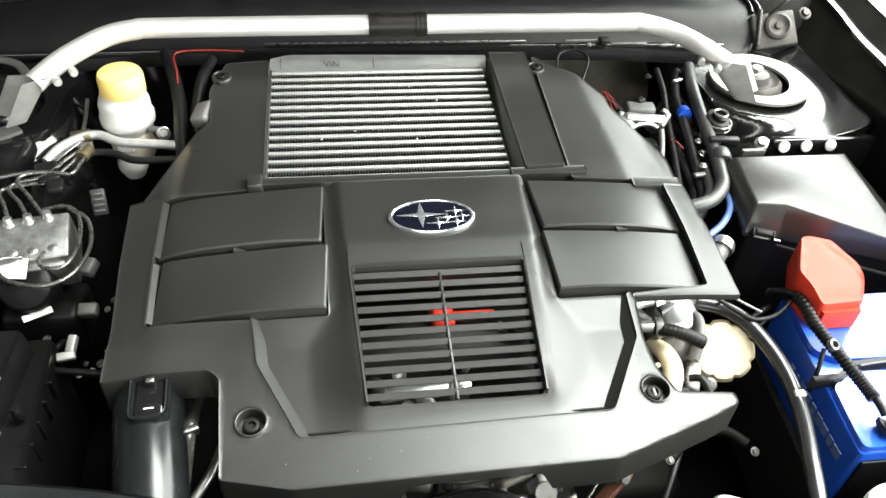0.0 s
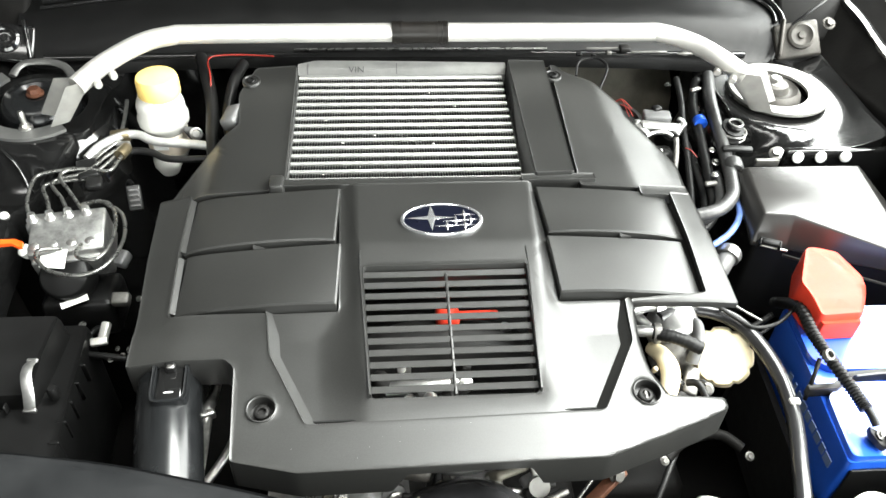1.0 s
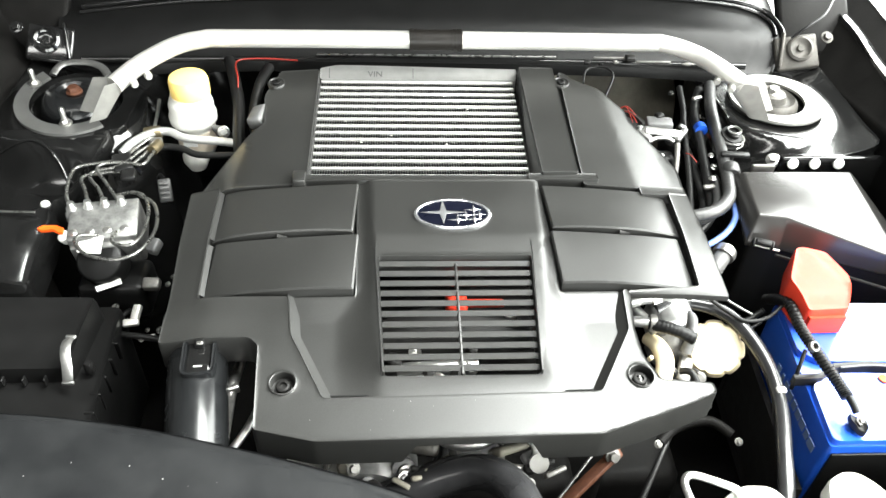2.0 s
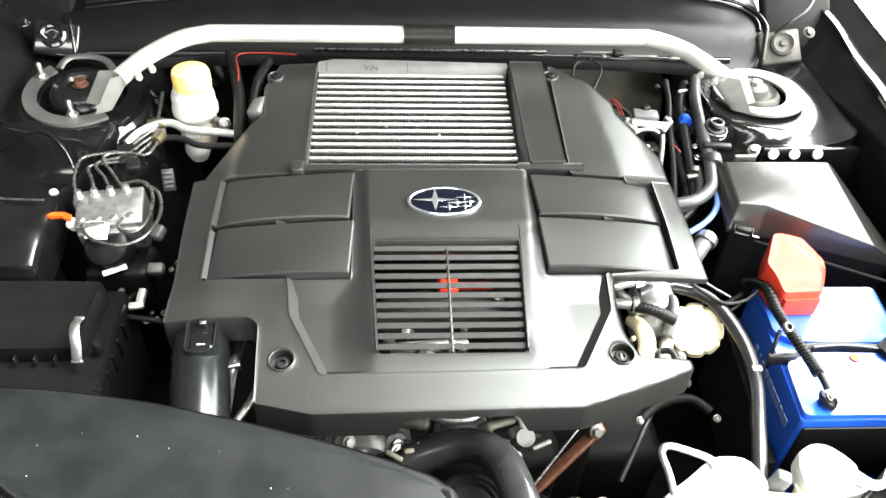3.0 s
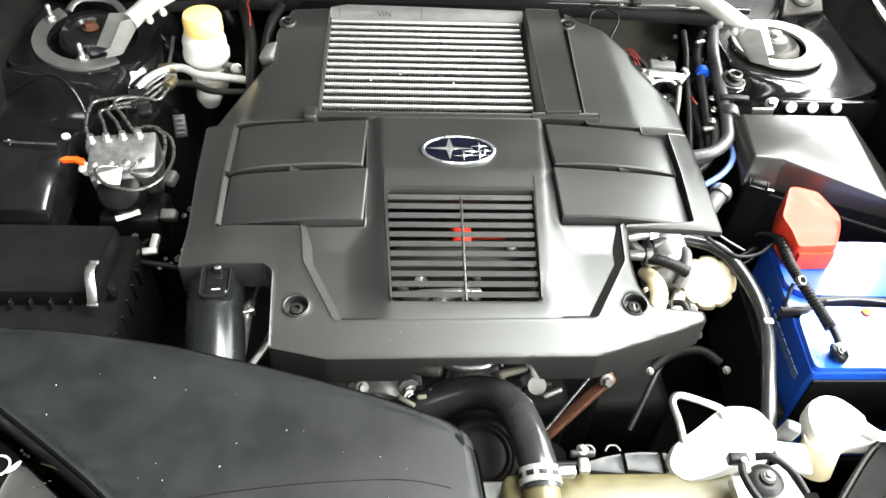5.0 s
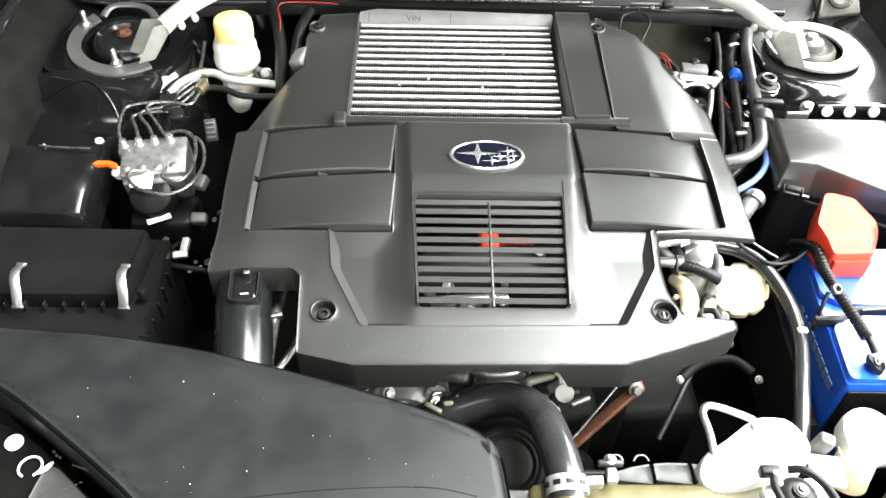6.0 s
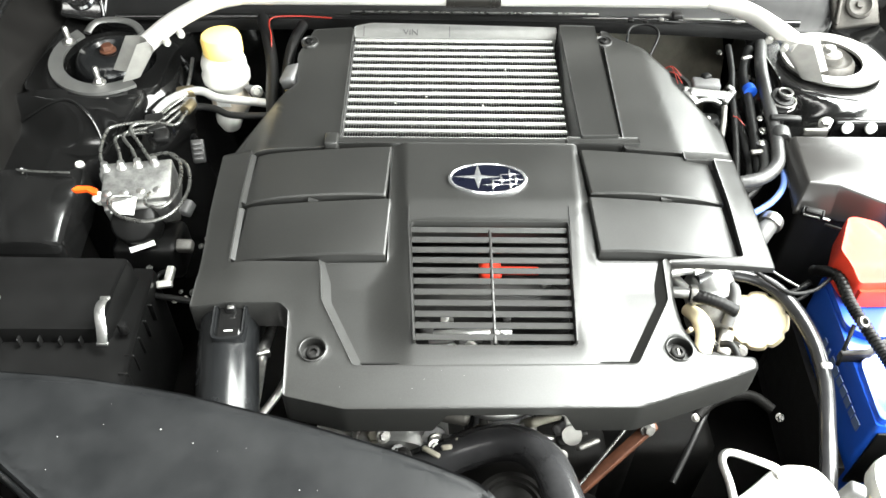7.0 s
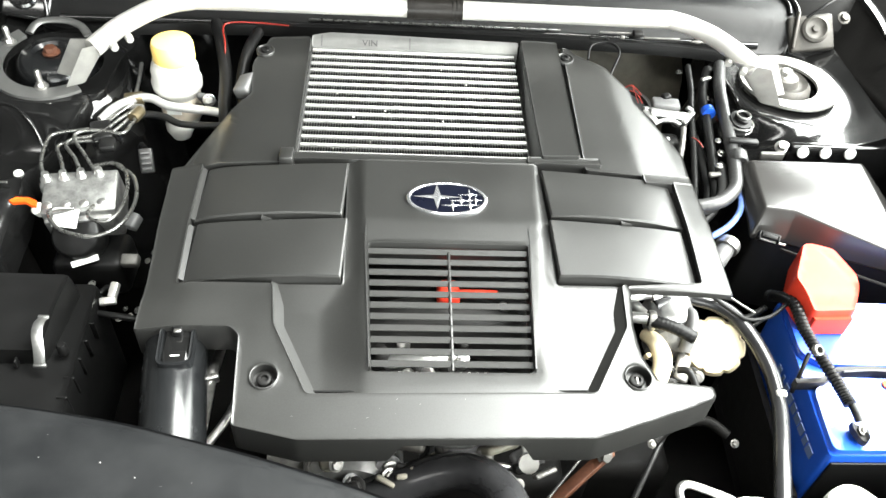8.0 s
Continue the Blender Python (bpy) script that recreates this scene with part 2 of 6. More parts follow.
def lathe(profile, m=Matrix(), n=24, bm=None, wobble=None):
    """Turn the profile (radius, height) round the z axis."""
    b = bmesh.new()
    rows = []
    for rad, z in profile:
        if rad < 1e-6:
            rows.append([b.verts.new((0, 0, z))])
        else:
            row = []
            for i in range(n):
                a = 2 * math.pi * i / n
                k = rad * (wobble(a) if wobble else 1)
                row.append(b.verts.new((k * math.cos(a), k * math.sin(a), z)))
            rows.append(row)
    for p, q in zip(rows, rows[1:]):
        for i in range(n):
            j = (i + 1) % n
            if len(p) == 1 and len(q) == 1:
                continue
            if len(p) == 1:
                b.faces.new((p[0], q[i], q[j]))
            elif len(q) == 1:
                b.faces.new((p[i], q[0], p[j]))
            else:
                b.faces.new((p[i], q[i], q[j], p[j]))
    for row in (rows[0], rows[-1]):
        if len(row) > 2:
            b.faces.new(row)
    b.transform(m if isinstance(m, Matrix) else Matrix.Translation(m))
    return join(bm, b)


def spline(pts, n=8):
    pts = [Vector(p) for p in pts]
    out = []
    for i in range(len(pts) - 1):
        p0, p1, p2, p3 = pts[max(i - 1, 0)], pts[i], pts[i + 1], pts[min(i + 2, len(pts) - 1)]
        for j in range(n):
            t = j / n
            out.append(0.5 * ((2 * p1) + (p2 - p0) * t + (2 * p0 - 5 * p1 + 4 * p2 - p3) * t * t + (3 * p1 - p0 - 3 * p2 + p3) * t ** 3))
    return out + [pts[-1]]


def tube(pts, rad, n=10, smooth=8, bm=None, flat=1.0, ridge=None):
    """A round bar or hose along a smooth line; ridge(i) scales the radius ring by ring."""
    line = spline(pts, smooth) if smooth else [Vector(p) for p in pts]
    b = bmesh.new()
    side = None
    rows = []
    for i, p in enumerate(line):
        d = (line[min(i + 1, len(line) - 1)] - line[max(i - 1, 0)]).normalized()
        if side is None:
            side = d.orthogonal().normalized() if abs(d.z) > 0.9 else d.cross(Vector((0, 0, 1))).normalized()
        side = (side - d * side.dot(d)).normalized()
        up = side.cross(d)
        k = (rad(i / (len(line) - 1)) if callable(rad) else rad) * (ridge(i) if ridge else 1)
        rows.append([b.verts.new(p + side * (k * math.cos(2 * math.pi * j / n)) + up * (k * flat * math.sin(2 * math.pi * j / n))) for j in range(n)])
    for p, q in zip(rows, rows[1:]):
        for j in range(n):
            b.faces.new((p[j], p[(j + 1) % n], q[(j + 1) % n], q[j]))
    b.faces.new(rows[0])
    b.faces.new(rows[-1])
    return join(bm, b)


def corrugated(i):
    return 1.0 if i % 2 else 0.80


def aim(p, d, spin=0):
    """A pose at p whose z axis points along d."""
    return Matrix.Translation(p) @ Vector(d).to_track_quat("Z", "Y").to_matrix().to_4x4() @ pose(0, 0, 0, 0, 0, spin)


def hexbolt(p, d=(0, 0, 1), rad=0.007, flange=1.5, bm=None):
    """A hexagon head on a round flange."""
    m = aim(p, d, 17)
    bm = lathe([(rad * flange, 0), (rad * flange, rad * 0.25), (rad * flange * 0.9, rad * 0.35), (0, rad * 0.35)], m, 18, bm)
    return lathe([(rad, rad * 0.3), (rad, rad * 0.95), (rad * 0.88, rad * 1.1), (0, rad * 1.1)], m, 6, bm)


# ---- the garage: unseen near-black walls and ceiling, added to keep reflections dark ----


def room_wall(name, size, at, material=None):
    return single(name, box(size, at, 0), material or M_WALL, "unseen near-black garage wall added to keep reflections dark", "wall", kind="structure", smooth=0)


single("floor", box((7.4, 13.4, 0.2), (-0.7, 2.1, -0.1), 0), M_CONCRETE, "pale smooth concrete garage floor", "floor", kind="structure", smooth=0)
single("ground", box((600, 600, 0.2), (0, 0, -0.31), 0), M_CONCRETE, "pale concrete yard outside the garage", "ground", kind="structure", smooth=0)
roof = thing("ceiling", (-0.7, 2.1, 4.40), "unseen near-black garage ceiling with an added skylight opening", "ceiling", kind="structure")
part("ceiling_panel", slab([(-4.4, -4.6), (3.0, -4.6), (3.0, 8.8), (-4.4, 8.8)], 4.55, 0.15, 0, holes=[[(0.58, 0.28), (2.72, 0.28), (2.72, 2.52), (0.58, 2.52)]]), M_CEIL, roof, smooth=0)

room_wall("wall_west", (0.2, 13.4, 4.4), (-4.3, 2.1, 2.2))
room_wall("wall_north", (7.2, 0.2, 4.4), (-0.6, 8.7, 2.2))
# The doorway is added to frame the low fill lamp.
south = box((2.6, 0.2, 4.4), (-2.9, -4.5, 2.2), 0)
box((1.0, 0.2, 4.4), (2.5, -4.5, 2.2), 0, bm=south)
box((3.6, 0.2, 1.9), (0.2, -4.5, 3.45), 0, bm=south)
single("wall_south", south, M_WALL, "unseen near-black garage wall, its doorway added for a fill lamp", "wall", kind="structure", smooth=0)

# ---- the car body ----
CX = 0.008                      # middle of the engine cover
car = thing("car", (0, 0.9, 0.0), "black car front end with its open engine bay", "car")


TOWERS = {-1: (-0.538, 1.130), 1: (0.532, 1.145)}


def ring_top(side, y):
    """The height of the brace's ring plate, which leans with the tower."""
    return 0.8885 + 0.12 * (y - 1.130) if side < 0 else 0.8855


def strut_tower(side):
    x, y = TOWERS[side]
    m = Matrix.Translation((x, y, 0.006))
    bm = lathe([(0.16, 0.55), (0.15, 0.70), (0.125, 0.80), (0.108, 0.845), (0.098, 0.858), (0.066, 0.858), (0.060, 0.850), (0.03, 0.850), (0, 0.850)], m, 40)
    tower = part("strut_tower", bm, M_PAINT, car, "black painted domed suspension tower")
    bm = lathe([(0.056, 0.850), (0.052, 0.868), (0.048, 0.880), (0.040, 0.890), (0.026, 0.892), (0.022, 0.887), (0.0, 0.887)] if side < 0 else [(0.050, 0.850), (0.046, 0.858), (0.042, 0.876), (0.036, 0.882), (0.030, 0.878), (0.024, 0.878), (0.020, 0.888), (0.012, 0.890), (0.0, 0.890)], m, 32)
    mount = part("rubber_mount", bm, M_PIPE if side < 0 else M_SOOT, tower, "strut top mount")
    part("centre_nut", hexbolt((x, y, 0.894), rad=0.009, flange=1.3), M_RUST if side < 0 else M_STEEL, tower)
    for a in ((154, 272) if side < 0 else ()):
        p = (x + 0.074 * math.cos(radians(a)), y + 0.062 * math.sin(radians(a)), ring_top(side, y + 0.062 * math.sin(radians(a))) - 0.001)
        bm = hexbolt(p, rad=0.0065, flange=1.4)
        lathe([(0.004, 0), (0.004, 0.024), (0.003, 0.026), (0, 0.026)], Matrix.Translation(p), 10, bm)
        part("stud_nut", bm, M_STEEL, tower)


strut_tower(-1)
strut_tower(1)


def soft(v, w):
    """A rounded max(0, v)."""
    return w * math.log1p(math.exp(min(40.0, v / w)))


def tower_rise(x, y, s):
    k = min(1.0, max(0.0, (0.120 - math.hypot(x - TOWERS[s][0], y - TOWERS[s][1])) / 0.030))
    return k * k * (3 - 2 * k)


def apron(side):
    """Inner wing: ledge beside the tower, side wall and the flange on which the wing is bolted."""
    s = side
    def led(x, y):
        if s > 0:
            low = 0.869 - 0.60 * soft(0.528 - x - 0.4 * soft(y - 1.08, 0.012), 0.010) + 0.38 * soft(x - 0.605 + 0.3 * soft(1.06 - y, 0.012), 0.012)
        else:
            low = 0.866 + 0.15 * max(0.0, -x - 0.62)
        return low + (0.876 - low) * tower_rise(x, y, s)
    o = [(0.455 * s, 1.005 if s > 0 else 1.058), (0.652 * s, 1.005 if s > 0 else 1.058), (0.652 * s, 1.32), (0.44 * s, 1.30)]
    hole = [(TOWERS[s][0] + 0.064 * math.cos(a * 2 * math.pi / 28), TOWERS[s][1] + 0.064 * math.sin(a * 2 * math.pi / 28)) for a in range(28)]
    part("apron_ledge", slab(rounded(o, 0.03), led, 0.05, 0.003, holes=[hole], step=0.005), M_PANEL, car)
    # the right wing is cut short behind the lamp
    nose = [(0.618, 0.62), (0.640, 0.62)] if s < 0 else [(0.642, 0.775), (0.649, 0.770)]
    face = slab([(x * s, y) for x, y in nose] + [(0.661 * s, 0.90), (0.676 * s, 1.025), (0.701 * s, 1.244), (0.718 * s, 1.42), (0.652 * s, 1.42), (0.652 * s, 1.0), ((0.632 if s < 0 else 0.645) * s, 0.80)], lambda x, y: 0.932 - 1.3 * (0.675 + 0.114 * (y - 1.025) - abs(x)), 0.25, 0.004, step=0.02)
    part("inner_wing_face", face, M_GRIME, car)
    nose = [(0.66, 0.28), (0.705, 0.28)] if s < 0 else [(0.615, 0.28), (0.640, 0.28), (0.650, 0.68), (0.700, 0.80)]
    wall = slab([(x * s, y) for x, y in nose] + [(0.705 * s, 1.45), (0.66 * s, 1.45)] + ([(0.655, 0.82), (0.620, 0.68)] if s > 0 else []), lambda x, y: 0.84 + 0.012 * math.sin(7 * y) + (0.02 if y > 0.9 else 0), 0.62, 0.01, step=0.05)
    part("inner_wing", wall, M_GRIME, car)
    nose = [(0.630, 0.60), (0.656, 0.60), (0.672, 0.80)] if s < 0 else [(0.646, 0.778), (0.668, 0.774), (0.676, 0.80)]
    fl = slab(rounded([(x * s, y) for x, y in nose] + [(0.686 * s, 0.86), (0.685 * s, 0.92), (0.696 * s, 1.034), (0.716 * s, 1.244), (0.734 * s, 1.44), (0.719 * s, 1.44), (0.700 * s, 1.244), (0.675 * s, 1.025), (0.658 * s, 0.90), (0.644 * s, 0.787)], 0.008), lambda x, y: 0.938 + 0.002 * math.sin(31 * y), 0.06, 0.004, step=0.02)
    part("wing_flange", fl, M_PAINT, car)
    nose = [(0.712, 0.60), (0.700, 0.30), (0.86, 0.30)] if s < 0 else [(0.712, 0.830), (0.728, 0.830), (0.752, 1.0)]
    outer = slab([(x * s, y) for x, y in nose] + [((0.88 if s < 0 else 0.800) * s, 1.60), (0.770 * s, 1.60), (0.740 * s, 1.0)], lambda x, y: 0.902 + 0.022 * (y - 0.9) - 2.6 * max(0, abs(x) - 0.77) ** 2 * 6, 0.12, 0.012, step=0.03)
    nose = [(0.658, 0.58), (0.695, 0.60)] if s < 0 else [(0.672, 0.785), (0.700, 0.785)]
    band = slab([(x * s, y) for x, y in nose] + [(0.714 * s, 0.811), (0.737 * s, 1.0), (0.763 * s, 1.263), (0.785 * s, 1.46), (0.737 * s, 1.46), (0.718 * s, 1.244), (0.698 * s, 1.034), (0.688 * s, 0.90), (0.676 * s, 0.80)], lambda x, y: 0.912 + 0.8 * (abs(x) - 0.690 - 0.115 * (y - 1.03)), 0.06, 0.003, step=0.02)
    part("wing_seal_strip", band, M_GRIME, car)
    part("front_wing", outer, M_PAINT, car, "glossy black front wing panel")
    if s > 0:
        part("wing_bracket", slab(rounded([(0.697, 0.806), (0.714, 0.800), (0.701, 0.768), (0.670, 0.702), (0.654, 0.706), (0.680, 0.762)], 0.004), lambda x, y: 0.858 + 0.004 * math.sin(160 * y), 0.03, 0.003, step=0.010), M_VIN, car, "pale grey bracket at the front end of the wing")
        part("bracket_tab", box((0.014, 0.012, 0.010), (0.694, 0.772, 0.866), 0.003), M_MILK, car)
        part("bracket_loop", tube([(0.680, 0.812, 0.908), (0.664, 0.809, 0.905), (0.656, 0.795, 0.898), (0.662, 0.780, 0.892), (0.676, 0.776, 0.885)], 0.0045, 10), M_DUSTY, car)
        part("apron_wall", box((0.20, 0.012, 0.25), (0.600 * s, 1.005, 0.748), 0.003), M_PAINT, car)
    part("wheel_arch_liner", box((0.10, 0.80, 0.30), Matrix.Translation((0.64 * s, 0.62, 0.60)) @ pose(0, 0, 0, 0, 8 * s, 0), 0.03), M_GRIME, car)


apron(-1)
apron(1)

# firewall, heat shield and the cowl under the windscreen
part("firewall", box((1.36, 0.02, 0.70), (0, 1.335, 0.545), 0.004), M_PAINT, car)
part("firewall_lip", tube([(-0.56, 1.24, 0.888), (-0.2, 1.244, 0.890), (0.2, 1.244, 0.890), (0.52, 1.24, 0.888)], 0.006, 8), M_PAINT, car)
shield = slab(rounded([(0.205, 1.238), (0.440, 1.238), (0.450, 1.318), (0.205, 1.318)], 0.02), lambda x, y: 0.655 + 3.0 * (y - 1.238) + 0.010 * math.sin(22 * x) - 0.9 * max(0.0, x - 0.36), 0.02, 0.004, step=0.010)
part("heat_shield", shield, M_SHIELD, car, "dull olive-grey pressed metal heat shield")
# Pale bars stand in for the highlights along the firewall flange.
for x0, x1, y in ((-0.19, 0.20, 1.241), (0.262, 0.318, 1.240), (0.330, 0.388, 1.228), (0.404, 0.428, 1.222)):
    part("lip_highlight", box((x1 - x0, 0.003, 0.003), ((x0 + x1) / 2, y, 0.901), 0.001), M_LINE if x0 < 0 else M_DUSTY, car)
part("lip_bracket", box((0.016, 0.014, 0.008), (0.322, 1.236, 0.903), 0.002), M_DARK, car)
cowl_z = lambda x, y: 0.917 + 0.022 * math.tanh((y - 1.262) / 0.018) + 0.19 * (y - 1.25) - 0.03 * (abs(x) / 0.6) ** 4
cowl = slab(rounded([(-0.60, 1.25), (-0.56, 1.232), (0.515, 1.226), (0.572, 1.236), (0.598, 1.29), (0.605, 1.45), (-0.64, 1.45)], 0.03), cowl_z, 0.016, 0.008, step=0.018)
part("cowl_panel", cowl, M_BOX, car, "matt black plastic cowl panel")
for d, r in ((0.0, 0.0034), (0.014, 0.0052)):
    rim = [(-0.577, 1.323 + d), (-0.40, 1.326 + d), (-0.251, 1.330 + d), (0.0, 1.338 + d), (0.139, 1.343 + d), (0.30, 1.350 + d), (0.444, 1.354 + d), (0.530 + 0.4 * d, 1.352 + d), (0.568 + d, 1.340 + 0.7 * d), (0.584 + d, 1.315), (0.582 + d, 1.290)]
    part("cowl_bead", tube([(x, y, cowl_z(x, y) + 0.001) for x, y in rim], r, 8, 6), M_PAINT, car)
part("cowl_seal", tube([(-0.60, 1.42, 0.962), (-0.3, 1.405, 0.980), (0.3, 1.405, 0.980), (0.58, 1.42, 0.962)], 0.011, 10), M_RUBBER, car)
part("windscreen_base", box((1.4, 0.02, 0.5), Matrix.Translation((0, 1.62, 1.18)) @ pose(0, 0, 0, 58, 0, 0), 0.003), M_BADGE, car)
bonnet = box((1.40, 0.98, 0.018), Matrix.Translation((0, 1.46, 1.04)) @ pose(0, 0, 0, -66, 0, 0) @ Matrix.Translation((0, -0.49, 0)), 0.008)
part("bonnet_lining", bonnet, M_HOODMAT, car, "dark felt lining of the raised bonnet")
skin = box((1.44, 1.02, 0.012), Matrix.Translation((0, 1.46, 1.04)) @ pose(0, 0, 0, -66, 0, 0) @ Matrix.Translation((0, -0.50, 0.016)), 0.005)
part("raised_bonnet", skin, M_PAINT, car, "black painted skin of the raised bonnet")
for s in (-1, 1):
    hm = Matrix.Translation((0.612 * s, 1.262, 0.902)) @ pose(0, 0, 0, 48, 0, -12 * s)
    hinge = part("bonnet_hinge", box((0.070, 0.058, 0.012), hm @ pose(0, 0, 0, 0, 0, 14 * s), 0.005, 3), M_SOOT if s > 0 else M_PAINT, car, "dusty pressed hinge bracket")
    part("hinge_boss", lathe([(0.022, 0), (0.021, 0.006), (0.017, 0.008), (0.013, 0.004), (0.006, 0.004), (0.005, 0.008), (0, 0.008)], hm @ Matrix.Translation((0.004 * s, 0.006, 0.005)), 28), M_SOOT if s > 0 else M_PAINT, hinge)
    part("hinge_bolt", hexbolt(hm @ Vector((0.045 * s, 0.030, 0.004)), (0, -0.6, 0.8), 0.007), M_SOOT if s > 0 else M_PAINT, hinge)
    part("hinge_rib", box((0.006, 0.06, 0.010), hm @ Matrix.Translation((-0.026 * s, 0, 0.008)), 0.003), M_SOOT if s > 0 else M_PAINT, hinge)
    part("corner_panel", box((0.13, 0.14, 0.02), Matrix.Translation((0.665 * s, 1.345, 0.925)) @ pose(0, 0, 0, 40, 0, 0), 0.01), M_GRIME, car)
part("hinge_wire", tube([(0.60, 1.27, 0.925), (0.625, 1.275, 0.945), (0.66, 1.30, 0.955), (0.70, 1.36, 0.96)], 0.0025, 8), M_BOX, car)

# radiator support across the front
part("radiator_support", slab(rounded([(-0.62, 0.30), (0.62, 0.30), (0.62, 0.375), (-0.62, 0.375)], 0.01), lambda x, y: 0.825 + 0.006 * math.cos(9 * x), 0.05, 0.008, step=0.05), M_PAINT, car)
# Glossy black panels in reality; the glare on them is painted as a pale colour.
for x0, x1 in ((0.268, 0.386), (0.391, 0.440)):
    part("front_cover_panel", slab(rounded([(x0, 0.30), (x1, 0.30), (x1 + 0.004, 0.374), (x0 + 0.002, 0.380)], 0.006), lambda x, y: 0.840 - 0.08 * max(0, 0.36 - y), 0.02, 0.005, step=0.02), M_MILK, car, "front cover panel with its glare painted pale")
part("bay_floor", box((1.34, 1.0, 0.02), (0, 0.85, 0.26), 0), M_GRIME, car)
part("front_panel", box((1.34, 0.03, 0.60), (0, 0.31, 0.50), 0.004), M_GRIME, car)
for s in (-1, 1):
    part("wheel", lathe([(0.0, -0.1), (0.2, -0.1), (0.30, -0.09), (0.32, -0.05), (0.32, 0.05), (0.30, 0.09), (0.2, 0.1), (0, 0.1)], aim((0.77 * s, 1.12, 0.322), (1, 0, 0)), 40), M_RUBBER, car)

# three pale holes in the wall under the right ledge
for x in (0.517, 0.550, 0.586):
    part("plug", lathe([(0.0082, 0), (0.0082, 0.002), (0.006, 0.003), (0, 0.003)], aim((x, 0.998, 0.864), (0, -1, 0.35)), 16), M_WHITE, car, "pale round hole plug")
part("tie_bracket", box((0.035, 0.006, 0.012), (0.478, 1.003, 0.852), 0.002), M_DUSTY, car)
part("ledge_nut", hexbolt((0.500, 1.022, 0.853), (-0.3, -0.4, 1), 0.007), M_STEEL, car)

# ---- engine cover ----


def cover_z(x, y):
    z = 0.900 + (y - 0.83) * 0.065 if y >= 0.80 else 0.898 - (0.80 - y) * 0.19
    z -= 0.5 * max(0.0, abs(x - CX) - 0.24) ** 2 * (1 if y > 0.7 else 0.3)
    return z - 0.18 * soft(-0.270 + 0.04 * (y - 0.80) - x, 0.0015)


def lowered(d):
    return lambda x, y: cover_z(x, y) - d


cover = thing("engine_cover", (CX, 0.85, 0.80), "dark grey moulded plastic engine cover with a slatted vent", "engine cover")
GR = [(-0.083, 0.768), (0.097, 0.768), (0.092, 0.619), (-0.075, 0.619)]
base_outline = [(-0.175, 1.150), (-0.20, 1.152), (-0.235, 1.150), (-0.250, 1.094), (-0.244, 1.030), (-0.272, 0.988), (-0.316, 0.905), (-0.311, 0.72),
                (-0.308, 0.672), (-0.214, 0.672), (-0.205, 0.565), (-0.144, 0.552), (-0.062, 0.552), (-0.048, 0.585), (0.082, 0.586), (0.096, 0.554), (0.150, 0.555), (0.20, 0.57), (0.206, 0.672), (0.210, 0.733),
                (0.296, 0.738), (0.300, 0.880), (0.262, 0.900), (0.250, 1.005), (0.246, 1.058), (0.240, 1.098), (0.216, 1.120), (0.205, 1.146), (0.123, 1.150), (0.109, 0.903), (-0.173, 0.903)]
shell = part("shell", slab(base_outline, lowered(0.0155), 0.012, 0.002, holes=[rounded(GR, 0.004)], step=0.025), M_COVER, cover)

# rear panels on both sides of the intercooler
rl = [(-0.177, 1.157), (-0.235, 1.155), (-0.253, 1.094), (-0.246, 1.027), (-0.273, 0.989), (-0.324, 0.907), (-0.323, 0.893), (-0.177, 0.893)]
part("rear_panel", slab(rounded(rl, 0.006), lambda x, y: cover_z(x, y) + 0.05 * (x + 0.19) - 0.30 * max(0.0, -0.262 - 0.12 * (1.0 - y) - x), 0.045, 0.003, step=0.012, even=True), M_COVER, cover)
rr = [(0.1855, 1.156), (0.198, 1.152), (0.204, 1.140), (0.246, 1.118), (0.266, 1.094), (0.279, 1.080), (0.280, 1.056), (0.318, 0.998), (0.332, 0.962), (0.330, 0.893), (0.1815, 0.893)]


def rear_right_z(x, y):
    """A flat top and a long facet that falls towards the wing."""
    fold = 0.243 + 0.06 * (1.10 - y)
    return cover_z(x, y) - 0.085 * (x - 0.19) - 0.27 * soft(x - fold, 0.0015)


part("rear_panel", slab(rounded(rr, 0.005), rear_right_z, 0.045, 0.003, step=0.007, even=True), M_COVER, cover)
part("scoop_box", slab(rounded([(0.124, 1.157), (0.1775, 1.155), (0.1775, 0.910), (0.128, 0.908)], 0.004), lambda x, y: cover_z(x, y) + 0.008, 0.055, 0.003, step=0.04, even=True), M_COVER, cover)
part("scoop_lip", slab(rounded([(0.110, 0.912), (0.202, 0.912), (0.203, 0.900), (0.110, 0.900)], 0.002), lambda x, y: cover_z(x, y) + 0.004, 0.02, 0.002, step=0.05), M_COVER, cover)
part("front_lip", slab(rounded([(-0.192, 0.911), (0.110, 0.911), (0.110, 0.899), (-0.192, 0.899)], 0.002), lambda x, y: cover_z(x, y) + 0.002, 0.035, 0.002, step=0.05), M_COVER, cover)
part("lip_step", box((0.016, 0.022, 0.014), (-0.186, 0.901, 0.906), 0.0015), M_COVER, cover)
# A black strip in the slot puts its shade into the colour.
part("slot_shade", box((0.0075, 0.225, 0.004), Matrix.Translation((0.1812, 1.022, 0.906)) @ pose(0, 0, 0, 3.7, 0, 0), 0), M_GRIME, cover)

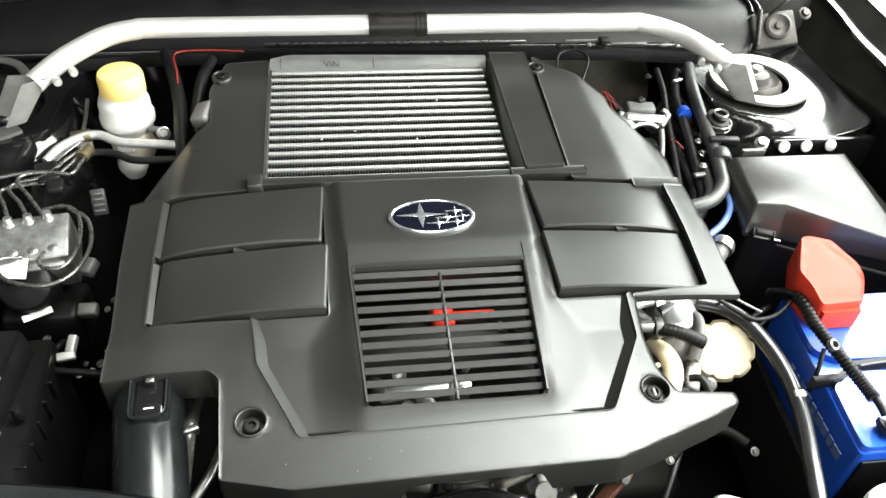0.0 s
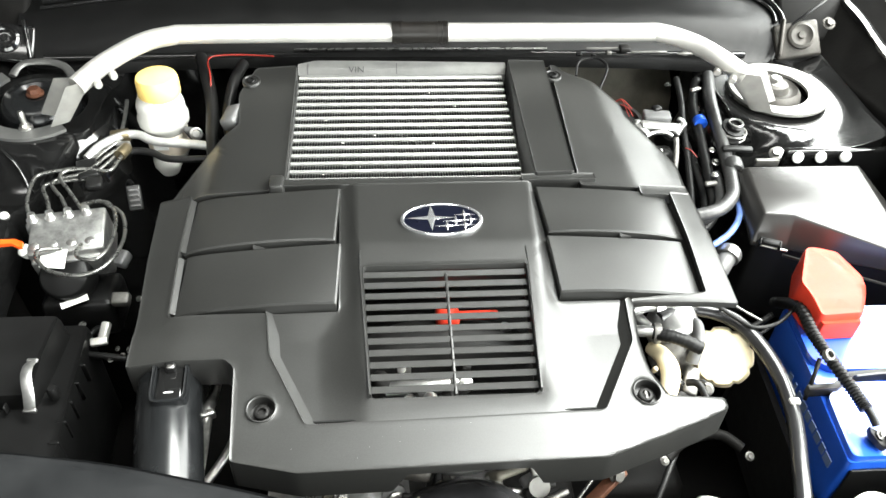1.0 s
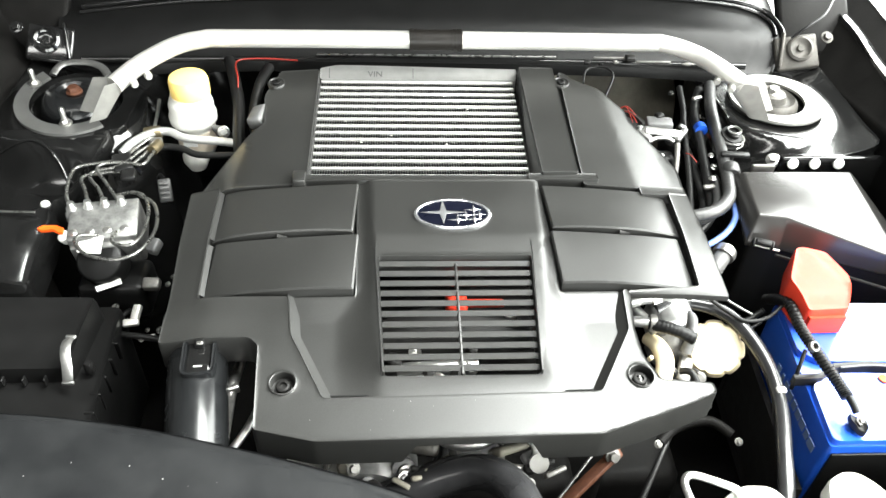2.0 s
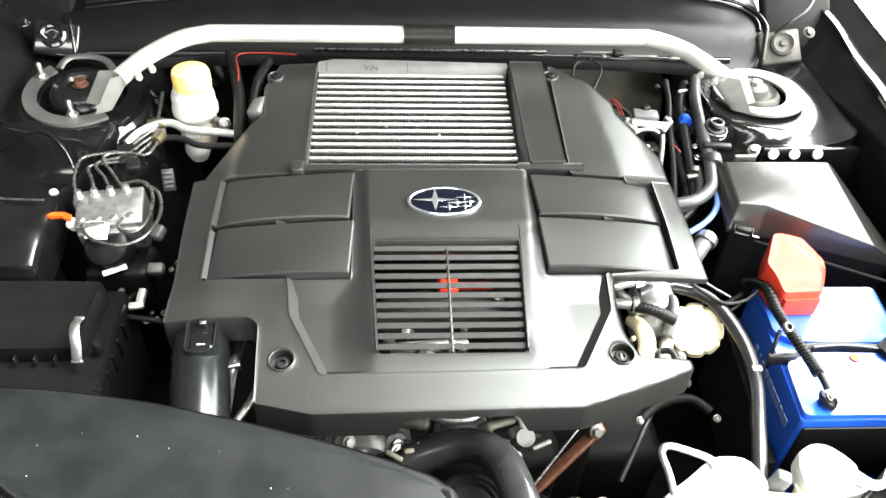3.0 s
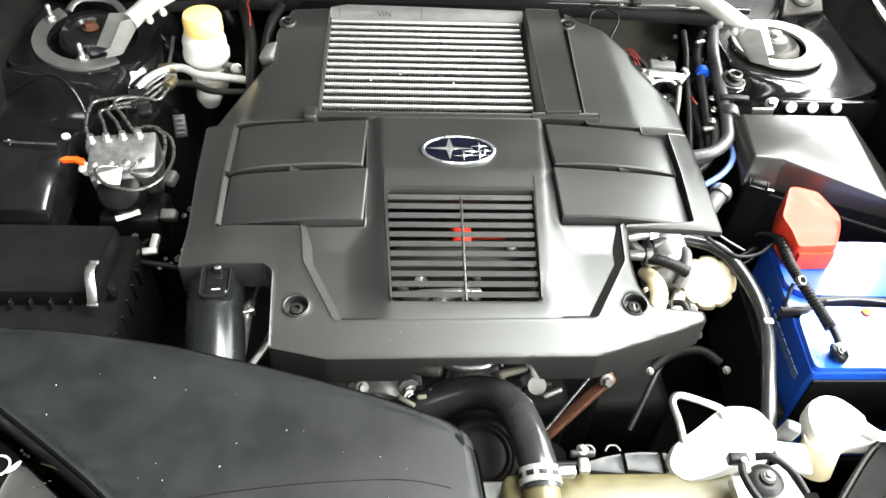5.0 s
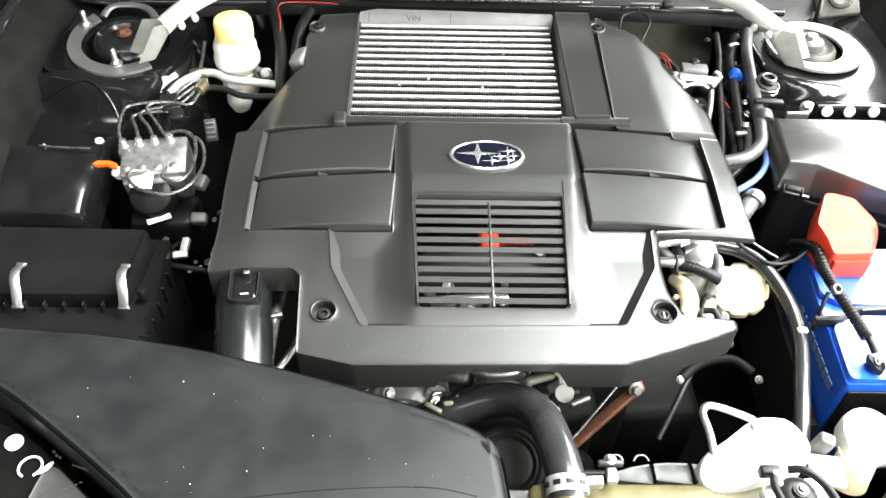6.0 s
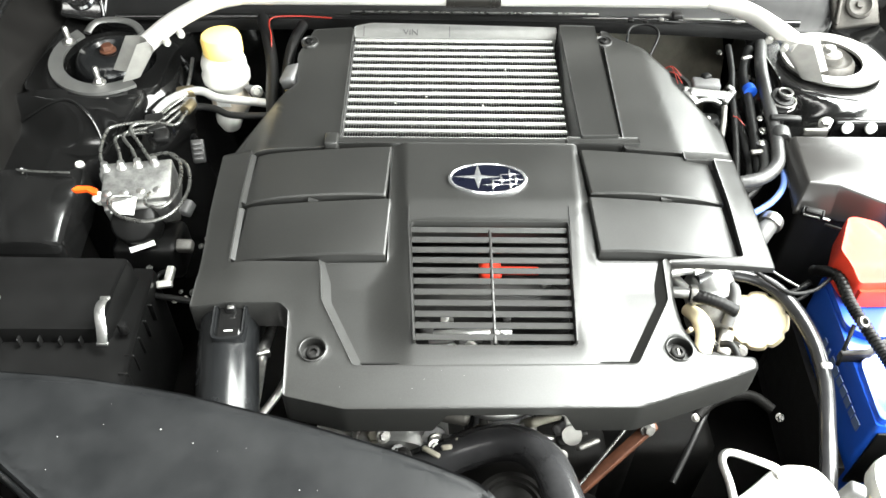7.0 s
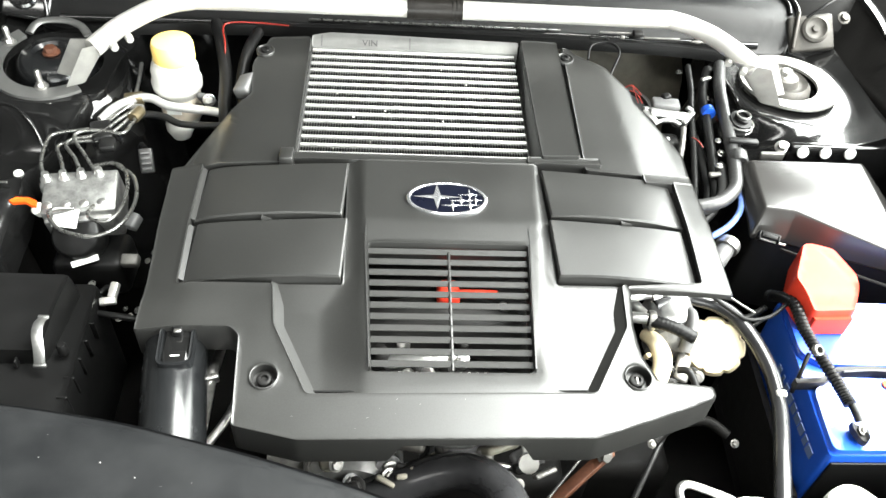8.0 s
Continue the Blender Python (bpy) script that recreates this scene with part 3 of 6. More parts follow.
# front rim, one U round the lowered apron
rim = [(-0.285, 0.893), (-0.324, 0.893), (-0.319, 0.726), (-0.321, 0.664), (-0.222, 0.664), (-0.212, 0.655), (-0.207, 0.559), (-0.144, 0.545), (-0.060, 0.5459), (-0.040, 0.5461), (0.074, 0.5472), (0.094, 0.5474), (0.150, 0.548), (0.252, 0.581),
       (0.279, 0.592), (0.278, 0.604), (0.222, 0.609), (0.208, 0.638), (0.205, 0.671), (0.209, 0.716), (0.205, 0.724), (0.199, 0.722), (0.197, 0.671), (0.155, 0.597),
       (-0.138, 0.593), (-0.177, 0.669), (-0.183, 0.717), (-0.285, 0.717)]



def rim_wall(pts, width, drop=0.0088):
    """A sloping wall from the rim down to the lowered apron."""
    b = bmesh.new()
    mid_p = Vector((CX, 0.68))
    rows = []
    for i, p in enumerate(pts):
        p = Vector(p)
        n = Vector((0, 0))
        for q, r in ((pts[max(i - 1, 0)], pts[max(i, 1)]), (pts[min(i, len(pts) - 2)], pts[min(i + 1, len(pts) - 1)])):
            d = (Vector(r) - Vector(q)).normalized()
            n += Vector((-d.y, d.x))
        n.normalize()
        if n.dot(mid_p - p) < 0:
            n = -n
        q = p + n * width
        rows.append([b.verts.new((p.x - n.x * 0.002, p.y - n.y * 0.002, cover_z(*p) - 0.0015)), b.verts.new((q.x, q.y, cover_z(*q) - 0.0015 - drop)), b.verts.new((p.x - n.x * 0.002, p.y - n.y * 0.002, cover_z(*p) - 0.016))])
    for u, v in zip(rows, rows[1:]):
        for j in range(3):
            b.faces.new((u[j], u[(j + 1) % 3], v[(j + 1) % 3], v[j]))
    b.faces.new(rows[0])
    b.faces.new(rows[-1])
    part("rim_wall", b, M_COVER, cover, smooth=20)


rim_wall([(-0.183, 0.722), (-0.177, 0.669), (-0.138, 0.593)], 0.0100)
rim_wall([(-0.286, 0.889), (-0.286, 0.805)], 0.006, 0.0070)
rim_wall([(-0.286, 0.796), (-0.286, 0.725)], 0.006, 0.0070)
rim_wall([(0.155, 0.597), (0.197, 0.671), (0.199, 0.722)], 0.0100)

def rim_depth(x):
    """The skirt is cut away over the pulleys."""
    k = min(1.0, max(0.0, (0.075 - abs(x - 0.017)) / 0.018))
    return 0.040 - 0.029 * k * k * (3 - 2 * k)


CUPS = [[(x + 0.0135 * math.cos(a * math.pi / 12), y + 0.0135 * math.sin(a * math.pi / 12)) for a in range(24)] for x, y in ((-0.181, 0.610), (0.200, 0.613))]
part("front_rim", slab(rounded(rim, 0.004, 3), cover_z, rim_depth, 0.0026, holes=CUPS, step=0.011, segs=2, even=True), M_COVER, cover)
part("side_rim", slab(rounded([(0.290, 0.880), (0.316, 0.878), (0.319, 0.819), (0.326, 0.713), (0.205, 0.716), (0.207, 0.722), (0.292, 0.728)], 0.003), cover_z, 0.007, 0.0025, step=0.025, even=True), M_COVER, cover)
part("side_rim_bridge", slab(rounded([(0.255, 0.895), (0.316, 0.893), (0.316, 0.876), (0.255, 0.878)], 0.003), lowered(0.002), 0.02, 0.002, step=0.03), M_COVER, cover)


def pad(x0, x1, y0, y1, side):
    """A raised, slightly arched plate; the inner edge stands proud, the outer lies low."""
    def z(x, y):
        u = (x - x0) / (x1 - x0)
        inner = u if side < 0 else 1 - u
        return cover_z(x, y) - 0.0095 + 0.0150 * inner ** 0.9 + 0.0075 * (1 - (2 * u - 1) ** 2) * (0.15 + 0.85 * (y1 - y) / (y1 - y0))
    k = 0.004 * side
    return part("raised_pad", slab(rounded([(x0, y0 + 0.001), (x0 + (x1 - x0) * 0.5, y0 - 0.001), (x1, y0 + 0.001), (x1 - k, y1), (x0 - k, y1)], 0.0015, 2), z, 0.016, 0.0018, step=0.012, segs=1), M_COVER, cover, smooth=25)


pad(-0.283, -0.114, 0.803, 0.890, -1)
pad(-0.282, -0.111, 0.7205, 0.7995, -1)
pad(0.128, 0.290, 0.808, 0.887, 1)
pad(0.129, 0.290, 0.7265, 0.8045, 1)
for x, y in ((-0.20, 0.8005), (0.215, 0.8055)):
    part("pad_tab", slab([(x - 0.004, y + 0.002), (x + 0.009, y - 0.003), (x - 0.004, y - 0.0035)], lambda x, y: cover_z(x, y) + 0.0025, 0.010, 0.0006, step=0.02), M_COVER, cover)


def ridge_z(x, y):
    """The middle ridge falls off to both sides and runs out into the lowered apron."""
    half = 0.092 + 0.05 * (y - 0.62)
    d = max(0.0, abs(x - CX - 0.003) - half)
    f = min(1.0, max(0.0, (0.655 - y) / 0.060))
    u = min(1.0, max(0.0, (y - 0.690) / 0.04))
    k = min(1.0, d / (0.046 - 0.031 * u))
    k = 1 - (1 - k) ** 1.6
    k = 1 - (1 - k) * (1 - 0.8 * f * f * (3 - 2 * f))
    return cover_z(x, y) + 0.004 - (0.0150 - 0.0075 * u) * k


mid = [(-0.112, 0.899), (0.122, 0.899), (0.1265, 0.80), (0.128, 0.724), (0.197, 0.724), (0.196, 0.671), (0.154, 0.599), (-0.137, 0.595), (-0.176, 0.669), (-0.182, 0.719), (-0.109, 0.720), (-0.110, 0.80)]
part("middle_ridge", slab(rounded(mid, 0.003), ridge_z, 0.012, 0.0015, holes=[rounded(GR, 0.004)], step=0.005), M_COVER, cover)

# slats of the vent: shared meshes, one object a slat
slat_mesh = finish(box((0.1765, 0.0070, 0.0017), pose(0, 0, 0, 31, 0, 0), 0.0004, 1), "slat", M_COVER, 30)
for i in range(11):
    f = i / 10
    y = 0.7632 - f * 0.1355
    x0, x1 = -0.083 + 0.008 * (0.768 - y) / 0.149, 0.097 - 0.005 * (0.768 - y) / 0.149
    piece("slat", slat_mesh, cover, Matrix.Translation(((x0 + x1) / 2, y, cover_z(0, y) - 0.0045)) @ Matrix.Diagonal(((x1 - x0) / 0.1765, 1, 1, 1)))
for k, (x0, x1) in enumerate(((-0.086, -0.0765), (0.100, 0.0935))):
    b = bmesh.new()
    rows = [[b.verts.new((x + dx, y, cover_z(0, y) + 0.004 + dz)) for dx, dz in ((-0.0012, -0.006), (-0.0008, 0.0012), (0.0008, 0.0012), (0.0012, -0.006))] for x, y in ((x0, 0.790), (x0, 0.768), (x1, 0.618))]
    for p, q in zip(rows, rows[1:]):
        for j in range(3):
            b.faces.new((p[j], p[j + 1], q[j + 1], q[j]))
    b.faces.new(rows[0])
    b.faces.new(rows[-1])
    part("grille_rail", b, M_COVER, cover, smooth=20)
part("slat_rib", box((0.0032, 0.146, 0.008), Matrix.Translation((0.008, 0.692, 0.8705)) @ pose(0, 0, 0, 10.8, 0, 0.4), 0.001), M_COVER, cover)

# bolts in moulded cups
for x, y in ((-0.181, 0.610), (0.200, 0.613), (-0.238, 1.119), (0.187, 1.127)):
    z = cover_z(x, y)
    m = aim((x, y, z), (0, -0.10, 1))
    deep = y < 0.7
    ring = [(0.0146, -0.0125), (0.0146, 0.0004), (0.0138, 0.0008), (0.0130, 0.0002), (0.0122, -0.011), (0.0, -0.011)] if deep else [(0.0126, -0.004), (0.0126, 0.001), (0.0118, 0.0018), (0.0106, 0.0018), (0.0094, 0.0004), (0.0, 0.0004)]
    cup = part("bolt_cup", lathe(ring, m, 32), M_COVER, cover)
    head = [(0.0078, 0.0), (0.0078, 0.0045), (0.0066, 0.0056), (0.0042, 0.0056), (0.0038, 0.002), (0, 0.002)] if deep else [(0.0064, 0.0), (0.0064, 0.0028), (0.0054, 0.0036), (0.0034, 0.0036), (0.0032, 0.0018), (0, 0.0018)]
    part("bolt", lathe(head, m @ Matrix.Translation((0, 0, -0.0105 if deep else 0)), 22), M_DARK if deep else M_BOX, cup)
    if deep and x > 0:
        part("slot_mark", box((0.002, 0.008, 0.001), m @ Matrix.Translation((0, -0.001, -0.0046)), 0), M_DUSTY, cup)
# A dark bead stands in for the shade in the groove behind the rim.
groove_shade = [(-0.136, 0.6005), (-0.05, 0.6010), (0.06, 0.6025), (0.152, 0.6040)]
part("groove_shade", tube([(x, y, cover_z(x, y) - 0.0108) for x, y in groove_shade], 0.0016, 6, 4), M_RUBBER, cover)

# oval badge with plain four-pointed stars
bx, by = 0.007, 0.8325
bz = cover_z(bx, by) + 0.0045
badge_pose = Matrix.Translation((bx, by, bz)) @ pose(0, 0, 0, 3.7, 0, 0)
oval = badge_pose @ Matrix.Diagonal((1, 0.545, 1, 1))
badge = part("badge", lathe([(0.0478, -0.002), (0.0478, 0.002), (0.0466, 0.0032), (0.0442, 0.0032), (0.043, 0.0018), (0.043, -0.001)], oval, 56), M_CHROME, cover, "chrome oval badge with a dark blue field")
part("field", lathe([(0.0435, 0.0), (0.0435, 0.0018), (0.0, 0.0020)], oval, 48), M_BADGE, badge)


def star(cx, cy, rx, ry):
    b = bmesh.new()
    vs = []
    for i in range(16):
        a = math.pi * i / 8
        k = 1.0 if i % 4 == 0 else 0.20 if i % 4 == 2 else 0.30
        vs.append(b.verts.new((cx + rx * k * math.cos(a), cy + ry * k * math.sin(a), 0.0022)))
    top = b.verts.new((cx, cy, 0.0032))
    for i in range(16):
        b.faces.new((vs[i], vs[(i + 1) % 16], top))
    b.faces.new(vs)
    b.transform(badge_pose)
    part("star", b, M_CHROME, badge)


for s in ((-0.0115, 0.002, 0.030, 0.021), (0.006, -0.0115, 0.0140, 0.0100), (0.0165, -0.0035, 0.0150, 0.0095), (0.0265, 0.0065, 0.0130, 0.0095), (0.0265, -0.0105, 0.0130, 0.0090), (0.0335, -0.002, 0.0095, 0.008)):
    star(*s)

# ---- what lies below the cover ----
engine = thing("engine_block", (0, 0.85, 0.30), "grimy dark engine block under the cover", "engine")
part("block", box((0.44, 0.46, 0.42), (0.0, 0.88, 0.56), 0.02), M_DARK, engine)
for s in (-1, 1):
    part("cylinder_head", box((0.14, 0.38, 0.22), (0.27 * s, 0.86, 0.45), 0.02), M_DARK, engine)
part("intake_manifold", tube([(-0.12, 0.70, 0.74), (-0.05, 0.72, 0.80), (0.06, 0.72, 0.80), (0.14, 0.70, 0.74)], 0.035, 14), M_DARK, engine)
part("timing_cover", box((0.30, 0.06, 0.30), (0.0, 0.605, 0.55), 0.015), M_GRIME, engine)
part("alternator", lathe([(0.0, 0.0), (0.05, 0.0), (0.062, 0.01), (0.064, 0.05), (0.058, 0.075), (0.03, 0.08), (0.0, 0.08)], aim((-0.10, 0.63, 0.70), (0, -1, 0.1)), 28), M_ALU, engine)
part("pulley", lathe([(0.0, 0.0), (0.055, 0.0), (0.06, 0.004), (0.055, 0.010), (0.06, 0.016), (0.055, 0.022), (0.03, 0.024), (0, 0.02)], aim((0.09, 0.555, 0.62), (0, -1, 0)), 32), M_BOX, engine)
rv = random.Random(4)
for i in range(15):
    x, y = -0.07 + 0.15 * rv.random(), 0.632 + 0.12 * rv.random()
    part("casting_lug", lathe([(0.0, 0), (0.006 + 0.006 * rv.random(), 0), (0.005, 0.014), (0.0, 0.016)], aim((x, y, 0.815 + 0.012 * rv.random()), (rv.random() - 0.5, -0.6, 1)), 10), rv.choice((M_ALU, M_STEEL, M_DARK)), engine)
for i in range(9):
    part("toothed_rib", box((0.004, 0.010, 0.012), (-0.045 + 0.009 * i + (0.02 if i > 4 else 0), 0.635, 0.825), 0.001), M_STEEL if i % 3 else M_MILK, engine)
part("pale_hose", tube([(-0.06, 0.665, 0.812), (-0.02, 0.66, 0.822), (0.03, 0.668, 0.815)], 0.008, 10), M_ALU, engine)
red_clip = single("red_pull_tab", box((0.026, 0.032, 0.020), (0.009, 0.738, 0.844), 0.006), M_RED, "small red plastic pull tab under the vent slats", "clip")
b = box((0.052, 0.010, 0.008), Matrix.Translation((0.040, 0.7335, 0.850)), 0.003)
part("lever", b, M_RED, red_clip)

# ---- intercooler ----
cooler = thing("intercooler", (-0.02, 1.03, 0.85), "bright aluminium bar and fin intercooler, shade coloured into its fins", "intercooler")
IC_Z = lambda y: cover_z(0, y) - 0.012
# Core and fins are near black: shade between the bars is coloured in.
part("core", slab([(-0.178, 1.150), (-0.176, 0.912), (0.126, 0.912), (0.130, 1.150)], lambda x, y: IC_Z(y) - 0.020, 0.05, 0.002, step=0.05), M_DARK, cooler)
bar_mesh = finish(box((0.292, 0.0050, 0.024), (0, 0, -0.012), 0.0012, 2), "bar", M_BAR)
NB = 15
for i in range(NB):
    y = 0.927 + i * (1.1456 - 0.927) / (NB - 1)
    piece("bar", bar_mesh, cooler, Matrix.Translation((-0.0295, y, IC_Z(y))))
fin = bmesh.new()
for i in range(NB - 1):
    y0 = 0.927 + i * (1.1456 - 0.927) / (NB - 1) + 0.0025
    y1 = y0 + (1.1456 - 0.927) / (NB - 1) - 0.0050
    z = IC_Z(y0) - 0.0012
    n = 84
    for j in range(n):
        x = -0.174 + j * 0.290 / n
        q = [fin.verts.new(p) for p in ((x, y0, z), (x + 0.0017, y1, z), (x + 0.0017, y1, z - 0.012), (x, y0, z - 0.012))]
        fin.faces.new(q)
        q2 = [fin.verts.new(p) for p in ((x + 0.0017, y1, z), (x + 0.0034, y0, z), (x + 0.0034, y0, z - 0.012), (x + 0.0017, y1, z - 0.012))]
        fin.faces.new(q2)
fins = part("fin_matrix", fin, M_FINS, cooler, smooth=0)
tagged(fins, kind="stuff")
side = bmesh.new()
low_edge = [side.verts.new((0.1165 + 0.005 * k, 0.912 + 0.226 * k, cover_z(0, 0.912 + 0.226 * k) - 0.022)) for k in (0, 1)]
high_edge = [side.verts.new((0.1285 - 0.003 * k, 0.912 + 0.226 * k, cover_z(0, 0.912 + 0.226 * k) + 0.004)) for k in (0, 1)]
back_edge = [side.verts.new((0.132, 0.912 + 0.226 * k, cover_z(0, 0.912 + 0.226 * k) - 0.022)) for k in (0, 1)]
for a, b in ((low_edge, high_edge), (high_edge, back_edge), (back_edge, low_edge)):
    side.faces.new((a[0], a[1], b[1], b[0]))
side.faces.new((low_edge[0], high_edge[0], back_edge[0]))
side.faces.new((low_edge[1], back_edge[1], high_edge[1]))
part("scoop_side", side, M_COVER, cover, smooth=0)
tank_z = lambda x, y: cover_z(x, y) - 0.012 + 0.45 * min(0.022, max(0.0, y - 1.149))
tank = part("end_tank", slab(rounded([(-0.177, 1.149), (0.122, 1.149), (0.124, 1.168), (-0.15, 1.173), (-0.178, 1.167)], 0.003), tank_z, 0.05, 0.002, step=0.012), M_VIN, cooler, "grey end tank with stamped letters")
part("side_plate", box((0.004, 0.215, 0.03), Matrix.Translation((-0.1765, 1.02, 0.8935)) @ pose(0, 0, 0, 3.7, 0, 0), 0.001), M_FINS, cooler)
curve = bpy.data.curves.new("stamped_letters", "FONT")
curve.body, curve.size, curve.extrude = "VIN", 0.014, 0.0003
curve.materials.append(M_INK)
letters = new("stamped_letters", curve)
letters.parent = tank
letters.matrix_basis = Matrix.Translation((-0.105, 1.1535, tank_z(0, 1.1535) + 0.0004)) @ pose(0, 0, 0, 27.0, 0, 0)
for x in (-0.163, -0.036):
    part("scribe_line", box((0.001, 0.018, 0.0006), Matrix.Translation((x, 1.159, tank_z(0, 1.159) + 0.0003)) @ pose(0, 0, 0, 27.0, 0, 0), 0), M_INK, tank)

# ---- strut brace ----
brace = thing("strut_brace", (0, 1.15, 0.88), "silver tubular strut brace across the suspension towers", "strut brace")
BAR = [(-0.452, 1.066, 0.944), (-0.424, 1.104, 0.955), (-0.382, 1.145, 0.963), (-0.345, 1.160, 0.966), (-0.30, 1.165, 0.966), (0.0, 1.168, 0.966),
       (0.30, 1.167, 0.966), (0.345, 1.164, 0.966), (0.388, 1.140, 0.962), (0.418, 1.108, 0.956), (0.448, 1.080, 0.944)]
part("tube", tube(BAR, 0.0130, 18, 8), M_SILVER, brace)
part("sleeve", tube([(-0.042, 1.1675, 0.966), (0.0, 1.168, 0.966), (0.037, 1.168, 0.966)], 0.0150, 20, 3), M_SLEEVE, brace, "black rubber sleeve round the middle of the tube")
for x in (-0.040, -0.034, -0.028, 0.024, 0.030, 0.0355):
    part("sleeve_rib", tube([(x - 0.0015, 1.168, 0.966), (x + 0.0015, 1.168, 0.966)], 0.0162, 20, 0), M_SLEEVE, brace)


def foot(side):
    """The ring plate on the tower and the folded channel that carries the tube."""
    x, yc = TOWERS[side]
    n = 44
    b = bmesh.new()
    rows = []
    a0, span = (138, 172) if side < 0 else (-150, 360)
    ro, ri, off = (0.086, 0.066, 0.0) if side < 0 else (0.074, 0.052, 0.009)
    for i in range(n + 1):
        a = radians(a0 + span * i / n)
        ring = [(ri, -0.0045, 0.0), (ri, 0.0, 0.0), (ro, 0.0, off), (ro, -0.0045, off)]
        rows.append([b.verts.new((x + o + r * math.cos(a), yc + r * math.sin(a), ring_top(side, yc + r * math.sin(a)) + z)) for r, z, o in ring])
    for p, q in zip(rows, rows[1:]):
        for j in range(4):
            b.faces.new((p[j], p[(j + 1) % 4], q[(j + 1) % 4], q[j]))
    if side < 0:
        b.faces.new(rows[0])
        b.faces.new(rows[-1])
    # The left ring takes the darker copy, standing in for its shade.
    part("ring_plate", b, M_RING if side < 0 else M_BRACKET, brace)
    # channel: back, inner cheek and front web, folded from one sheet
    if side < 0:
        top = [(-0.4815, 1.084), (-0.459, 1.051), (-0.429, 1.068), (-0.440, 1.088)]
    else:
        top = [(0.480, 1.100), (0.462, 1.066), (0.410, 1.080), (0.424, 1.102)]
    fall = Vector((0.036 * side, 0.0, -0.060))
    taper = (1.0, 1.0, 0.80, 0.72) if side < 0 else (1.0, 1.0, 0.60, 0.60)
    b = bmesh.new()
    rings = []
    for k in (-0.12, 0.1, 0.4, 0.7, 1.0):
        q = Vector((*top[1], 0.952)) + fall * k
        c = [q + (Vector((*p, 0.952)) + fall * k - q) * (1 - (1 - tp) * max(0.0, k)) for p, tp in zip(top, taper)]
        c = [c[0], c[3], c[2], c[1]]
        if k < 0:
            c = [c[0] + fall * 0.45, c[1] + fall * 0.30, c[2] + fall * 0.10, c[3] + fall * 0.12]
        # the open side lies between the first and the last point; the other corners are rounded
        line = [c[0]]
        for m in (1, 2):
            u, v = (c[m - 1] - c[m]), (c[m + 1] - c[m])
            for w in (0.0, 0.25, 0.5, 0.75, 1.0):
                e, f = c[m] + u * 0.4 * (1 - w), c[m] + v * 0.4 * w
                line.append(e * (1 - w) + f * w)
        line.append(c[3])
        mid = (c[0] + c[1] + c[2] + c[3]) / 4
        rings.append([b.verts.new(p) for p in line] + [b.verts.new(p + (mid - p).normalized() * 0.0035) for p in reversed(line)])
    n = len(rings[0])
    for p, q in zip(rings, rings[1:]):
        for j in range(n):
            b.faces.new((p[j], p[(j + 1) % n], q[(j + 1) % n], q[j]))
    for r in (rings[0], rings[-1]):
        for j in range(n // 2 - 1):
            b.faces.new((r[j], r[j + 1], r[n - 2 - j], r[n - 1 - j]))
    bmesh.ops.recalc_face_normals(b, faces=b.faces)
    part("channel_bracket", b, M_BRACKET, brace, "folded bare aluminium foot of the brace", smooth=40)
    for px, py in ((0.411, 1.092), (0.425, 1.070)):
        part("bracket_bolt", lathe([(0.0054, -0.008), (0.0054, 0.001), (0.0042, 0.004), (0, 0.004)], aim((px * side, py, 0.944), (-0.5 * side, -1, 0.1)), 16), M_BRACKET, brace)


foot(-1)
foot(1)

# ---- right side: battery, fuse box, hoses ----
battery = thing("car_battery", (0.49, 0.66, 0.63), "blue car battery with pale top and clamped cables", "battery")
BAT = [(0.402, 0.552), (0.562, 0.551), (0.583, 0.762), (0.418, 0.764)]
part("case", slab(rounded(BAT, 0.006), 0.812, 0.185, 0.003), M_BLUE, battery)
part("top_front", slab(rounded([(0.4045, 0.5545), (0.5595, 0.5535), (0.5680, 0.630), (0.545, 0.645), (0.45, 0.648), (0.412, 0.632)], 0.010), 0.819, 0.01, 0.003), M_BLUE, battery)
part("top_rear", slab(rounded([(0.436, 0.664), (0.545, 0.661), (0.573, 0.675), (0.5805, 0.758), (0.4205, 0.760), (0.415, 0.680)], 0.010), 0.819, 0.01, 0.003), M_BLUE, battery)
for i, w in enumerate((0.016, 0.010, 0.013, 0.013, 0.011, 0.013, 0.010, 0.005, 0.010)):
    part("label_bar", box((0.0012, w * 0.8, 0.012), Matrix.Translation((0.4005 + 0.0006 * i, 0.575 + 0.0135 * i, 0.783)), 0), M_BATPRINT, battery)
# A thin black box darkens the front of the case.
part("front_black", box((0.150, 0.003, 0.10), Matrix.Translation((0.482, 0.5495, 0.752)) @ pose(0, 0, 0, 0, 0, -0.3), 0.001), M_BOX, battery, "front of the case, drawn black")
part("indicator", lathe([(0.006, 0), (0.006, 0.002), (0, 0.003)], (0.500, 0.637, 0.819), 12), M_ORANGE, battery)
for x, y in ((0.440, 0.572), (0.462, 0.735)):
    t = part("terminal", lathe([(0.0075, 0), (0.007, 0.013), (0.006, 0.015), (0, 0.015)], (x, y, 0.814), 16), M_DARK, battery)
# Black walls added round the battery's foot in place of the shade there.
tray = thing("battery_shade_tray", (0.49, 0.66, 0.62), "black tray added as shade round the lower half of the battery", "tray")
part("side_wall", slab([(0.388, 0.547), (0.398, 0.547), (0.414, 0.767), (0.404, 0.767)], 0.735, 0.12, 0.003), M_DARK, tray)
